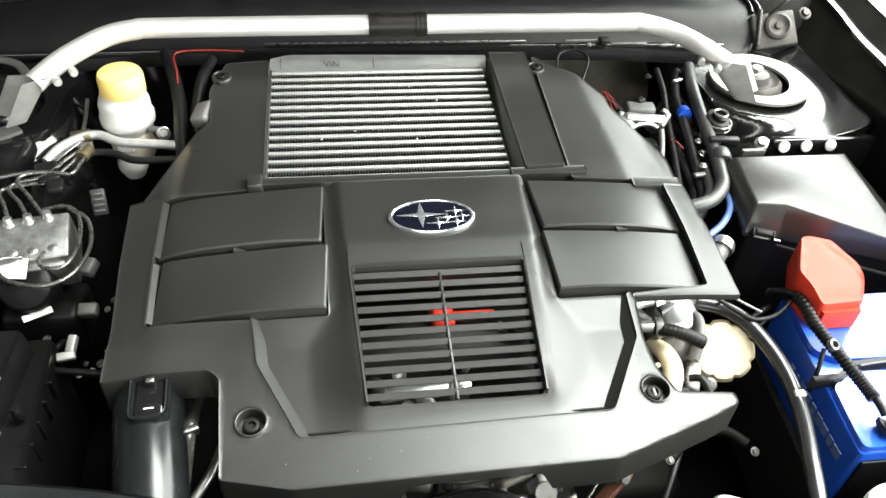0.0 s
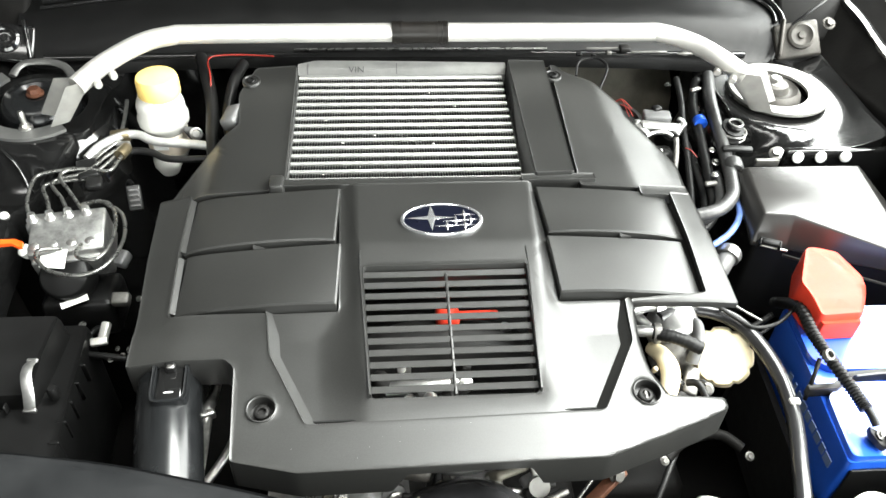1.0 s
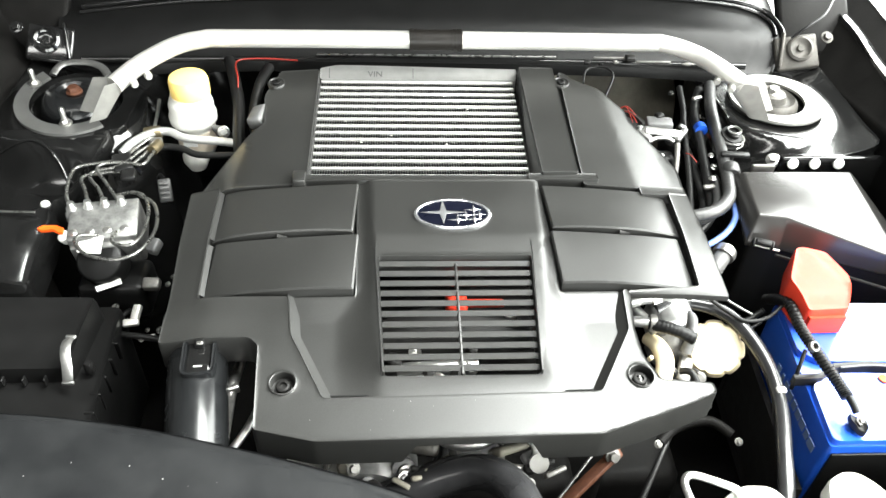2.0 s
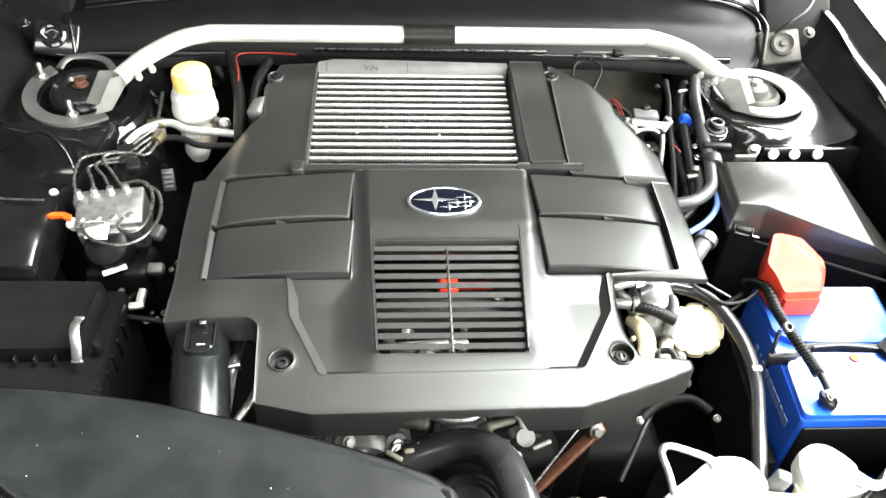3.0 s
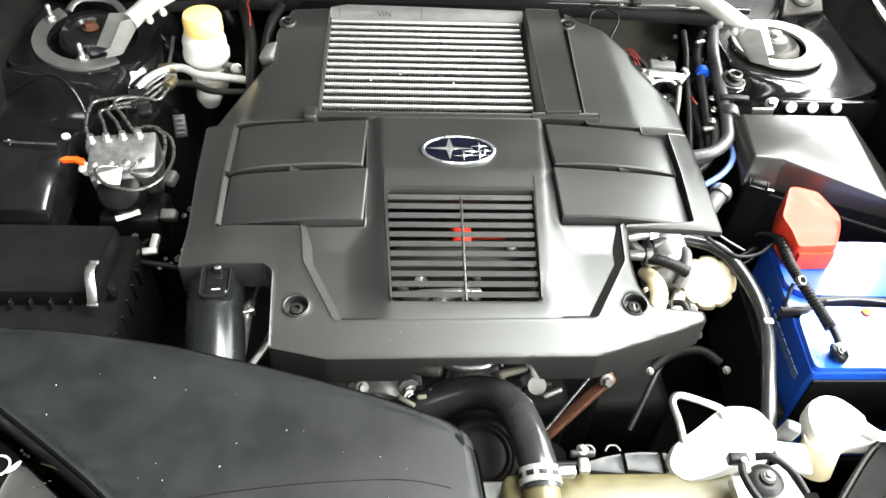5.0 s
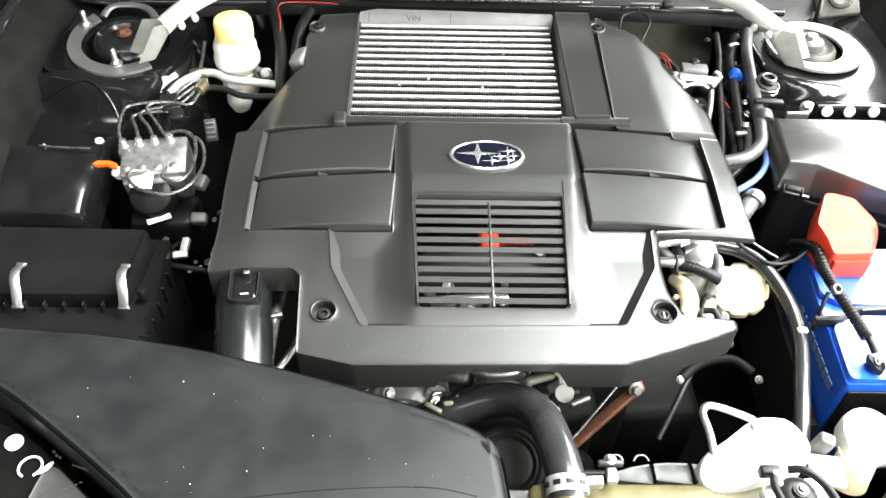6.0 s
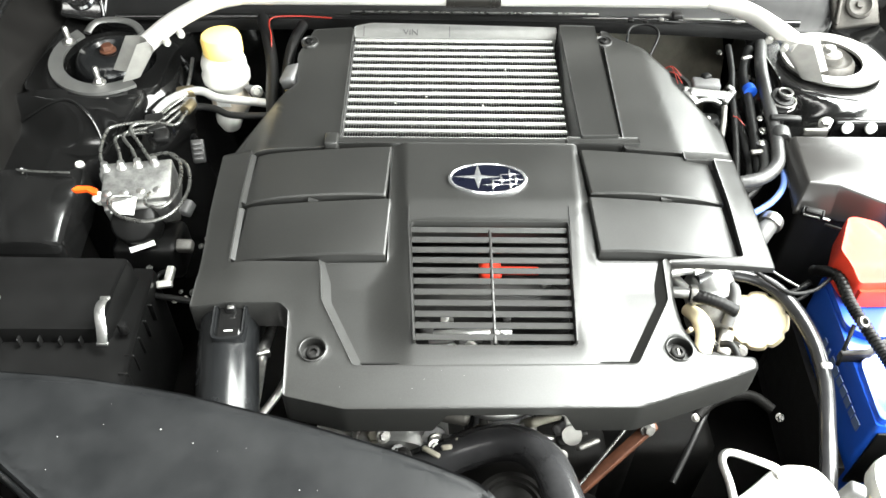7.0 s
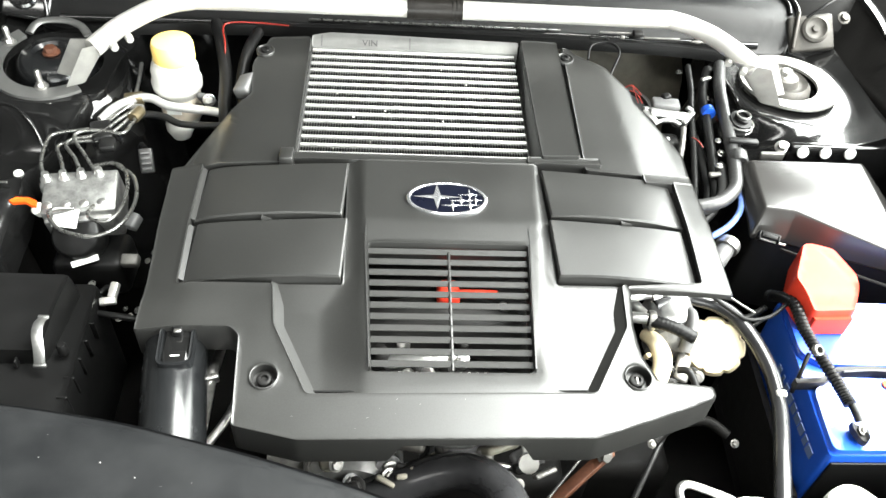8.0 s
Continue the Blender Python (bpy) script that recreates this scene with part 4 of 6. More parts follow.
part("side_wall", slab([(0.567, 0.547), (0.577, 0.547), (0.597, 0.767), (0.587, 0.767)], 0.735, 0.12, 0.003), M_DARK, tray)
part("rear_wall", slab([(0.404, 0.769), (0.597, 0.769), (0.598, 0.778), (0.404, 0.778)], 0.735, 0.12, 0.003), M_DARK, tray)
part("base", slab([(0.388, 0.547), (0.577, 0.547), (0.597, 0.778), (0.404, 0.778)], 0.624, 0.02, 0.003), M_DARK, tray)
clamp = thing("battery_hold_down", (0.49, 0.684, 0.822), "black steel hold-down strap across the battery", "clamp")
part("strap", slab(rounded([(0.392, 0.634), (0.425, 0.635), (0.450, 0.651), (0.49, 0.653), (0.535, 0.647), (0.538, 0.654), (0.49, 0.660), (0.447, 0.658), (0.422, 0.643), (0.392, 0.642)], 0.002), 0.8245, 0.012, 0.002), M_RUBBER, clamp)
plate_hole = [(0.551 + 0.0045 * math.cos(a * math.pi / 5), 0.650 + 0.0045 * math.sin(a * math.pi / 5)) for a in range(10)]
part("end_plate", slab(rounded([(0.530, 0.649), (0.548, 0.664), (0.562, 0.668), (0.568, 0.656), (0.572, 0.640), (0.562, 0.616), (0.546, 0.622), (0.536, 0.636)], 0.005), lambda x, y: 0.828 + 0.002 * math.sin(230 * x) * math.cos(190 * y), 0.008, 0.002, holes=[plate_hole], step=0.006), M_GRIME, clamp, "grimy holed end plate")
part("hook_rod", tube([(0.562, 0.625, 0.824), (0.577, 0.638, 0.838), (0.590, 0.650, 0.846)], 0.0034, 8, 3), M_DUSTY, clamp)
part("nut", hexbolt((0.556, 0.634, 0.829), rad=0.0042), M_SOOT, clamp)
part("edge_trim", tube([(0.452, 0.650, 0.8255), (0.49, 0.652, 0.8262), (0.530, 0.647, 0.8255), (0.548, 0.638, 0.8235)], 0.0012, 6), M_GREYPL, clamp)

cable = thing("negative_cable", (0.43, 0.63, 0.82), "black corrugated battery cable with a ring clamp", "cable")
part("sleeve", tube([(0.420, 0.785, 0.80), (0.420, 0.742, 0.838), (0.417, 0.697, 0.842), (0.421, 0.659, 0.842), (0.428, 0.622, 0.840), (0.432, 0.598, 0.838)], 0.0074, 10, 16, ridge=corrugated), M_BOX, cable)
part("cable_end", tube([(0.434, 0.602, 0.838), (0.437, 0.590, 0.834), (0.439, 0.583, 0.830)], 0.0042, 10), M_RUBBER, cable)
part("clamp_lug", slab(rounded([(0.427, 0.574), (0.431, 0.584), (0.438, 0.580), (0.444, 0.564), (0.439, 0.558), (0.431, 0.564)], 0.003), lambda x, y: 0.830 + 0.002 * math.sin(400 * x), 0.008, 0.002, step=0.004), M_DARK, cable)
part("clamp_bolt", hexbolt((0.437, 0.572, 0.831), (0.3, -0.4, 0.8), 0.0032), M_DUSTY, cable)
part("branch_clip", lathe([(0.0062, 0), (0.0062, 0.005), (0.0040, 0.006), (0.0040, 0.0)], aim((0.413, 0.660, 0.850), (0.3, -0.5, 1)), 16), M_DUSTY, cable)
part("branch_wire", tube([(0.407, 0.660, 0.845), (0.398, 0.645, 0.832), (0.398, 0.640, 0.80)], 0.0024, 8), M_BOX, cable)

red = thing("terminal_cover", (0.46, 0.75, 0.82), "red plastic cover over the positive battery terminal", "cover")
part("hood", slab(rounded([(0.444, 0.808), (0.488, 0.809), (0.500, 0.766), (0.492, 0.742), (0.480, 0.714), (0.429, 0.712), (0.418, 0.756)], 0.006), lambda x, y: 0.868 + 0.10 * (y - 0.77) - 0.35 * max(0.0, 0.735 - y) - 0.3 * max(0.0, x + 0.6 * (y - 0.77) - 0.478), 0.045, 0.005, step=0.010, draft=0.012), M_RED, red)
part("front_skirt", slab(rounded([(0.431, 0.716), (0.479, 0.717), (0.478, 0.7085), (0.432, 0.7075)], 0.002), 0.846, 0.026, 0.002), M_RED, red)

fuse = thing("fuse_box", (0.50, 0.88, 0.70), "black fuse box with a large smooth lid", "fuse box")
lid_z = lambda x, y: 0.873 + 0.10 * (y - 0.965)


def lid_form():
    """A flat top with broad sloping shoulders."""
    b = bmesh.new()
    top = [(0.430, 0.966), (0.586, 0.966), (0.587, 0.796), (0.461, 0.876), (0.424, 0.880)]
    low = [(0.419, 0.974), (0.598, 0.974), (0.640, 0.793), (0.455, 0.858), (0.412, 0.866)]
    a = [b.verts.new((x, y, lid_z(x, y))) for x, y in top]
    d = [b.verts.new((x, y, lid_z(x, y) - (0.012 if i < 2 else 0.035))) for i, (x, y) in enumerate(low)]
    e = [b.verts.new((v.co.x, v.co.y, v.co.z - 0.008)) for v in d]
    n = len(a)
    b.faces.new(a)
    for i in range(n):
        j = (i + 1) % n
        b.faces.new((a[i], a[j], d[j], d[i]))
        b.faces.new((d[i], d[j], e[j], e[i]))
    b.faces.new(e)
    bmesh.ops.recalc_face_normals(b, faces=b.faces)
    bmesh.ops.bevel(b, geom=b.edges[:], offset=0.003, segments=2, profile=0.5, affect="EDGES")
    return b


part("lid", lid_form(), M_LID, fuse)
part("box", slab(rounded([(0.424, 0.968), (0.595, 0.968), (0.628, 0.802), (0.460, 0.864), (0.420, 0.870)], 0.006), 0.822, 0.13, 0.002), M_BOX, fuse)
lm = Matrix.Translation((0.430, 0.855, 0.838)) @ pose(0, 0, 0, 30, 0, -22)
part("latch", box((0.026, 0.003, 0.014), lm, 0.001), M_BOX, fuse)
for k in (-1, 1):
    part("latch_side", box((0.003, 0.010, 0.014), lm @ Matrix.Translation((0.012 * k, -0.004, 0)), 0.001), M_BOX, fuse)
part("latch_tab", box((0.020, 0.006, 0.003), lm @ Matrix.Translation((0, -0.004, 0.007)), 0.001), M_BOX, fuse)
part("latch_pin", box((0.034, 0.003, 0.003), lm @ Matrix.Translation((0.006, -0.006, -0.004)), 0.001), M_STEEL, fuse)
part("lid_rib", tube([(0.445, 0.842, 0.826), (0.60, 0.766, 0.822)], 0.002, 6, 1), M_BOX, fuse)

# oil filler, power steering pump and its hoses in front of the cover's right end
cap = thing("oil_filler_cap", (0.332, 0.735, 0.74), "cream plastic oil filler cap with scalloped rim", "cap")
cm = aim((0.338, 0.722, 0.775), (-0.36, -0.60, 0.8))
part("cap", lathe([(0.028, 0.0), (0.034, 0.003), (0.035, 0.016), (0.031, 0.022), (0.019, 0.0235), (0.0, 0.0235)], cm, 128, wobble=lambda a: 1.02 - 0.085 * max(0.0, math.cos(8 * a + 0.4)) ** 3), M_CREAM, cap)
part("filler_neck", lathe([(0.026, -0.06), (0.026, 0.0), (0, 0.0)], cm, 24), M_BOX, cap)

pump = thing("power_steering_pump", (0.26, 0.72, 0.74), "bare aluminium power steering pump with hose unions", "pump")
part("housing", box((0.054, 0.050, 0.05), Matrix.Translation((0.277, 0.744, 0.806)) @ pose(0, 0, 0, 12, 0, 6), 0.012, 3), M_ALU, pump)
part("pulley_hub", lathe([(0.0, 0), (0.026, 0), (0.026, 0.016), (0.018, 0.022), (0, 0.022)], aim((0.272, 0.722, 0.788), (0, -1, 0.2)), 24), M_DUSTY, pump)
part("union", tube([(0.216, 0.742, 0.840), (0.240, 0.749, 0.840), (0.262, 0.757, 0.834)], 0.0078, 14, 6), M_ALU, pump)
part("union_nut", lathe([(0.011, -0.006), (0.011, 0.006)], aim((0.254, 0.754, 0.837), (1, 0.4, 0)), 6), M_STEEL, pump)
part("bracket_arm", box((0.014, 0.046, 0.012), Matrix.Translation((0.240, 0.732, 0.822)) @ pose(0, 0, 0, 8, 0, 34), 0.004), M_ALU, pump)
part("neck", tube([(0.292, 0.748, 0.815), (0.298, 0.730, 0.824), (0.294, 0.708, 0.816), (0.288, 0.696, 0.80)], 0.0075, 12), M_GREYPL, pump)
part("hose_pipe", tube([(0.218, 0.719, 0.832), (0.232, 0.716, 0.834), (0.246, 0.714, 0.834)], 0.0066, 12, 5), M_ALU, pump)
part("hose_collar", lathe([(0.0100, -0.004), (0.0106, 0.0), (0.0100, 0.004)], aim((0.244, 0.7145, 0.834), (1, -0.1, 0)), 18), M_DUSTY, pump)
part("small_hose", tube([(0.240, 0.7135, 0.834), (0.256, 0.706, 0.836), (0.272, 0.699, 0.835), (0.290, 0.691, 0.830)], 0.0078, 14, 12, ridge=lambda i: 1.0 if i % 3 else 0.94), M_BOX, pump)
part("cream_elbow", tube([(0.246, 0.720, 0.800), (0.254, 0.702, 0.806), (0.258, 0.682, 0.802), (0.252, 0.662, 0.790), (0.244, 0.652, 0.770)], lambda k: 0.0080 + 0.003 * math.sin(3.1 * k), 16, 8), M_CREAM, pump, "cream plastic filler elbow")
part("elbow_clip", box((0.006, 0.006, 0.012), Matrix.Translation((0.241, 0.686, 0.802)) @ pose(0, 0, 0, 20, 0, 20), 0.003), M_CREAM, pump)
part("support_wire", tube([(0.276, 0.672, 0.795), (0.287, 0.664, 0.800), (0.296, 0.640, 0.785)], 0.0042, 10), M_RUBBER, pump)
part("support_plate", box((0.018, 0.034, 0.008), Matrix.Translation((0.286, 0.682, 0.785)) @ pose(0, 0, 0, 20, 15, -15), 0.003), M_DUSTY, pump)
rv = random.Random(9)
for i in range(10):
    p = (0.262 + 0.045 * rv.random(), 0.632 + 0.05 * rv.random(), 0.765 + 0.02 * rv.random())
    part("fitting", hexbolt(p, (rv.random() - 0.5, -0.8, 0.8), 0.004 + 0.003 * rv.random()), rv.choice((M_DUSTY, M_STEEL, M_SOOT, M_DARK)), pump)

heater = thing("heater_hose", (0.36, 0.62, 0.78), "long shiny black rubber hose curving beside the battery", "hose")
part("hose", tube([(0.255, 0.742, 0.826), (0.304, 0.758, 0.822), (0.350, 0.737, 0.820), (0.375, 0.684, 0.810), (0.378, 0.626, 0.800), (0.358, 0.558, 0.800), (0.340, 0.495, 0.790), (0.332, 0.46, 0.76)], 0.0088, 14, 12), M_GLOSSY_RUBBER, heater)
part("hose_clip", box((0.012, 0.008, 0.006), (0.380, 0.632, 0.808), 0.002), M_MILK, heater, "small white plastic clip")
part("hose_band", lathe([(0.0094, -0.005), (0.0098, 0.0), (0.0094, 0.005)], aim((0.290, 0.7555, 0.8235), (1, 0.2, 0)), 18), M_STEEL, heater)
single("wire_harness", tube([(0.330, 0.79, 0.82), (0.350, 0.765, 0.80), (0.38, 0.755, 0.79), (0.41, 0.765, 0.80)], 0.0045, 8, 16, ridge=corrugated), M_BOX, "black corrugated wiring sleeve", "cable")
single("wire_harness", tube([(0.318, 0.74, 0.85), (0.345, 0.752, 0.82), (0.375, 0.735, 0.80), (0.40, 0.745, 0.80)], 0.0022, 8), M_BOX, "thin black wire beside the engine cover", "cable")
single("wire_harness", tube([(0.322, 0.745, 0.842), (0.338, 0.735, 0.835), (0.362, 0.722, 0.828), (0.392, 0.728, 0.826), (0.415, 0.742, 0.832)], 0.0026, 8, 14, ridge=corrugated), M_BOX, "thin black wiring sleeve from the cover to the battery", "cable")
single("thin_wire", tube([(0.322, 0.768, 0.850), (0.345, 0.748, 0.838), (0.372, 0.728, 0.832)], 0.0014, 6), M_LINE, "thin grey wire beside the engine cover", "cable")
plug = thing("sensor_connector", (0.385, 0.85, 0.79), "grey ribbed hose end beside the fuse box", "connector")
part("body", tube([(0.352, 0.82, 0.80), (0.368, 0.838, 0.812), (0.388, 0.862, 0.818)], 0.0115, 12, 6), M_GREYPL, plug)
part("collar", lathe([(0.015, -0.006), (0.016, 0.0), (0.015, 0.006)], aim((0.382, 0.855, 0.817), (0.6, 0.75, 0.2)), 16), M_STEEL, plug)

# ---- right rear: solenoid valve, pipes and hoses by the tower ----
valve = thing("solenoid_valve", (0.345, 1.06, 0.78), "black and bare metal solenoid valve on a bracket", "valve")
part("plate", box((0.058, 0.014, 0.007), Matrix.Translation((0.345, 1.078, 0.863)) @ pose(0, 0, 0, 20, 4, -6), 0.002), M_ALU, valve)
part("coil", box((0.040, 0.022, 0.014), Matrix.Translation((0.343, 1.098, 0.866)) @ pose(0, 0, 0, 0, 0, -6), 0.003), M_GREYPL, valve)
part("coil_lug", box((0.014, 0.012, 0.010), Matrix.Translation((0.345, 1.110, 0.872)) @ pose(0, 0, 0, 0, 0, 20), 0.003), M_BOX, valve)
for x, y, a in ((0.317, 1.074, 35), (0.373, 1.076, -40)):
    part("side_cheek", box((0.010, 0.030, 0.008), Matrix.Translation((x, y, 0.860)) @ pose(0, 0, 0, 10, 0, a), 0.002), M_ALU, valve)
    part("ear", box((0.012, 0.008, 0.006), Matrix.Translation((x + (0.006 if x > 0.34 else -0.004), y + 0.016, 0.864)) @ pose(0, 0, 0, 0, 15, a), 0.002), M_ALU, valve)
part("bridge", tube([(0.320, 1.062, 0.858), (0.332, 1.066, 0.861), (0.348, 1.066, 0.861), (0.358, 1.060, 0.858)], 0.0035, 8), M_STEEL, valve)
part("lower_body", box((0.044, 0.030, 0.050), (0.338, 1.050, 0.818), 0.008), M_BOX, valve)
part("link", tube([(0.318, 1.038, 0.850), (0.326, 1.032, 0.852), (0.336, 1.036, 0.850)], 0.004, 8), M_ALU, valve)
part("arm", tube([(0.362, 1.055, 0.858), (0.359, 1.038, 0.850), (0.355, 1.020, 0.838), (0.352, 1.005, 0.822)], 0.0042, 10), M_DUSTY, valve)
part("red_wire", tube([(0.296, 1.130, 0.868), (0.303, 1.115, 0.872), (0.308, 1.098, 0.868)], 0.0008, 6), M_REDWIRE, valve)
part("red_wire", tube([(0.288, 1.140, 0.864), (0.300, 1.138, 0.872), (0.312, 1.122, 0.866)], 0.0008, 6), M_REDWIRE, valve)
part("red_wire", tube([(0.302, 1.150, 0.862), (0.300, 1.132, 0.872), (0.304, 1.104, 0.864)], 0.0007, 6), M_REDWIRE, valve)
part("red_wire", tube([(0.372, 1.040, 0.852), (0.377, 1.032, 0.854), (0.384, 1.020, 0.850)], 0.0008, 6), M_REDWIRE, valve)

turbo = thing("turbo_inlet", (0.31, 1.15, 0.78), "black round turbo inlet beside the heat shield", "inlet")
part("housing", lathe([(0.040, -0.05), (0.042, 0.0), (0.038, 0.008), (0.030, 0.010), (0.028, 0.004), (0.0, 0.004)], aim((0.312, 1.160, 0.815), (0.1, -0.2, 1)), 30), M_DARK, turbo)
part("actuator", lathe([(0.0, -0.03), (0.016, -0.02), (0.020, 0.0), (0.014, 0.012), (0.0, 0.014)], aim((0.385, 1.135, 0.80), (0.1, -0.2, 1)), 22), M_BOX, turbo)

single("coolant_hose", tube([(0.452, 1.20, 0.875), (0.430, 1.13, 0.880), (0.424, 1.08, 0.872), (0.416, 1.0, 0.862), (0.410, 0.960, 0.858), (0.400, 0.926, 0.856), (0.374, 0.899, 0.856), (0.340, 0.891, 0.852), (0.30, 0.893, 0.84)], 0.0090, 14, 14, ridge=lambda i: 1.0 + 0.02 * math.sin(i * 2.1)), M_BRAID, "grey braided hose bending beside the cover", "hose")
single("coolant_hose", tube([(0.44, 1.21, 0.86), (0.408, 1.13, 0.866), (0.400, 1.06, 0.856), (0.392, 0.98, 0.838), (0.380, 0.92, 0.828), (0.345, 0.885, 0.820)], 0.0070, 12, 10), M_RUBBER, "black rubber hose running to the firewall", "hose")
single("coolant_hose", tube([(0.39, 1.08, 0.83), (0.385, 1.0, 0.83), (0.378, 0.94, 0.82), (0.35, 0.89, 0.80)], 0.0065, 12, 10), M_RUBBER, "black rubber hose beside the solenoid valve", "hose")
single("silicone_hose", tube([(0.421, 0.96, 0.838), (0.410, 0.910, 0.836), (0.385, 0.876, 0.834), (0.350, 0.856, 0.826)], 0.0042, 12, 10), M_BLUEHOSE, "blue silicone hose under the braided one", "hose")
single("hose_clamp", lathe([(0.0095, -0.006), (0.0095, 0.006)], aim((0.4045, 1.085, 0.866), (0, 1, 0)), 18), M_BLUE, "blue plastic clamp round a hose", "clamp")
single("pipe_flange", box((0.042, 0.010, 0.006), Matrix.Translation((0.430, 1.006, 0.874)) @ pose(0, 0, 0, 0, 0, -6), 0.002), M_RUBBER, "black clamp plate across the pipes", "clamp")
single("coolant_hose", tube([(0.400, 0.985, 0.845), (0.395, 0.945, 0.842), (0.384, 0.920, 0.840), (0.365, 0.905, 0.838), (0.33, 0.900, 0.83)], 0.0080, 12, 10), M_BRAID, "grey braided hose inside the bend of another", "hose")
single("coolant_hose", tube([(0.402, 1.20, 0.87), (0.392, 1.14, 0.868), (0.385, 1.10, 0.858), (0.378, 1.04, 0.84), (0.366, 0.97, 0.825), (0.355, 0.92, 0.815)], 0.0048, 10, 8), M_RUBBER, "thin black hose beside the firewall", "hose")
single("hose_bracket", box((0.022, 0.006, 0.004), Matrix.Translation((0.412, 1.145, 0.884)) @ pose(0, 0, 0, 0, 10, 35), 0.001), M_STEEL, "small steel clip holding two hoses", "clip")
single("hose_bracket", box((0.018, 0.008, 0.006), Matrix.Translation((0.385, 0.962, 0.848)) @ pose(0, 0, 0, 0, 0, 10), 0.002), M_DUSTY, "small steel clip on the lower hoses", "clip")
fill = thing("filler_cap", (0.447, 1.06, 0.85), "dark metal filler cap with a coiled spring clip", "cap")
part("cap", lathe([(0.013, 0), (0.0165, 0.003), (0.0165, 0.009), (0.011, 0.010), (0.011, 0.015), (0.007, 0.017), (0.006, 0.013), (0.0, 0.013)], aim((0.440, 1.056, 0.868), (0.15, -0.25, 1)), 24), M_BOX, fill)
part("cap_ring", tube([(0.442 + 0.0095 * math.cos(a * math.pi / 8), 1.0525 + 0.0095 * math.sin(a * math.pi / 8), 0.8855) for a in range(17)], 0.0013, 6, 2), M_STEEL, fill)
for k in range(2):
    pts = [(0.441 + 0.0185 * math.cos(a * math.pi / 6), 1.052 + 0.0185 * math.sin(a * math.pi / 6), 0.865 + 0.007 * k) for a in range(8, 21)]
    part("spring_coil", tube(pts, 0.0013, 6, 2), M_STEEL, fill)
part("neck", lathe([(0.013, -0.05), (0.013, 0.0), (0.0, 0.0)], (0.434, 1.040, 0.868), 18), M_BOX, fill)
single("hose_union", lathe([(0.0105, -0.010), (0.013, -0.006), (0.013, 0.006), (0.0105, 0.010)], aim((0.4195, 0.983, 0.862), (0.1, 1, 0.1)), 20), M_BRAID, "dark metal union ring on a hose", "clamp")
single("rear_wire", tube([(0.236, 1.180, 0.888), (0.244, 1.206, 0.896), (0.264, 1.212, 0.900), (0.280, 1.204, 0.900), (0.284, 1.186, 0.896), (0.268, 1.150, 0.888), (0.258, 1.130, 0.880)], 0.0020, 8), M_RUBBER, "thin black loop of wire behind the cover", "cable")
rw = random.Random(2)
for i in range(5):
    x = 0.21 + 0.24 * rw.random()
    single("firewall_clip", box((0.006 + 0.008 * rw.random(), 0.006, 0.005), (x, 1.222 + 0.010 * rw.random(), 0.899), 0.0015), rw.choice((M_STEEL, M_DUSTY, M_BOX)), "small metal clip along the firewall lip", "clip", "clips along the firewall")
rw = random.Random(12)
for i in range(9):
    x, y = 0.385 + 0.05 * rw.random(), 0.90 + 0.30 * rw.random()
    single("hose_fitting", hexbolt((x, y, 0.852 + 0.01 * rw.random()), (rw.random() - 0.5, rw.random() - 0.5, 1), 0.003 + 0.002 * rw.random()), rw.choice((M_STEEL, M_LINE)), "small bright metal fitting among the hoses", "bolt", "fittings among the hoses")

# ---- front: radiator, tank, washer filler, headlights ----
rad = thing("radiator", (0.1, 0.42, 0.35), "radiator with a tan top tank and black fan shroud", "radiator")
part("core", box((0.66, 0.03, 0.40), (0.05, 0.415, 0.57), 0.002), M_GRIME, rad)
part("top_tank", box((0.245, 0.050, 0.040), (0.160, 0.412, 0.789), 0.012, 3), M_TAN, rad)
part("tank_crimp", box((0.30, 0.058, 0.008), (0.150, 0.412, 0.776), 0.002), M_ALU, rad)
part("spigot", lathe([(0.0, 0), (0.0190, 0), (0.0190, 0.045), (0.016, 0.050)], aim((0.0745, 0.378, 0.800), (0, 0.85, 0.35)), 24), M_TAN, rad)
part("fan_shroud", box((0.62, 0.05, 0.34), (0.06, 0.462, 0.545), 0.01), M_GRIME, rad)
part("shroud_lip", tube([(0.11, 0.49, 0.722), (0.34, 0.49, 0.722)], 0.005, 8, 1), M_BOX, rad)
for x0, x1 in ((0.128, 0.166), (0.168, 0.206), (0.208, 0.240)):
    arch = lambda x: 0.460 - 3.0 * (x - 0.19) ** 2
    part("shroud_cap", slab(rounded([(x0, 0.438), (x1, 0.434), (x1, arch(x1)), ((x0 + x1) / 2, arch((x0 + x1) / 2)), (x0, arch(x0))], 0.002), lambda x, y: 0.800 + 0.006 * math.cos((y - 0.447) * 60), 0.03, 0.003, step=0.012), M_SHROUD, rad)
for x0, x1 in ((0.126, 0.141), (0.152, 0.168)):
    part("shroud_bar", tube([(x0, 0.466, 0.795), (x0 + 0.004, 0.471, 0.797), (x1 - 0.004, 0.471, 0.797), (x1, 0.466, 0.795)], 0.0012, 8, 3), M_DUSTY, rad)
part("mount_bracket", slab(rounded([(0.262, 0.420), (0.318, 0.430), (0.330, 0.388), (0.262, 0.380)], 0.006), 0.832, 0.012, 0.002), M_ALU, rad)
part("mount_strap", tube([(0.288, 0.432, 0.842), (0.302, 0.428, 0.848), (0.318, 0.412, 0.846), (0.326, 0.392, 0.842)], 0.004, 8), M_BOX, rad)
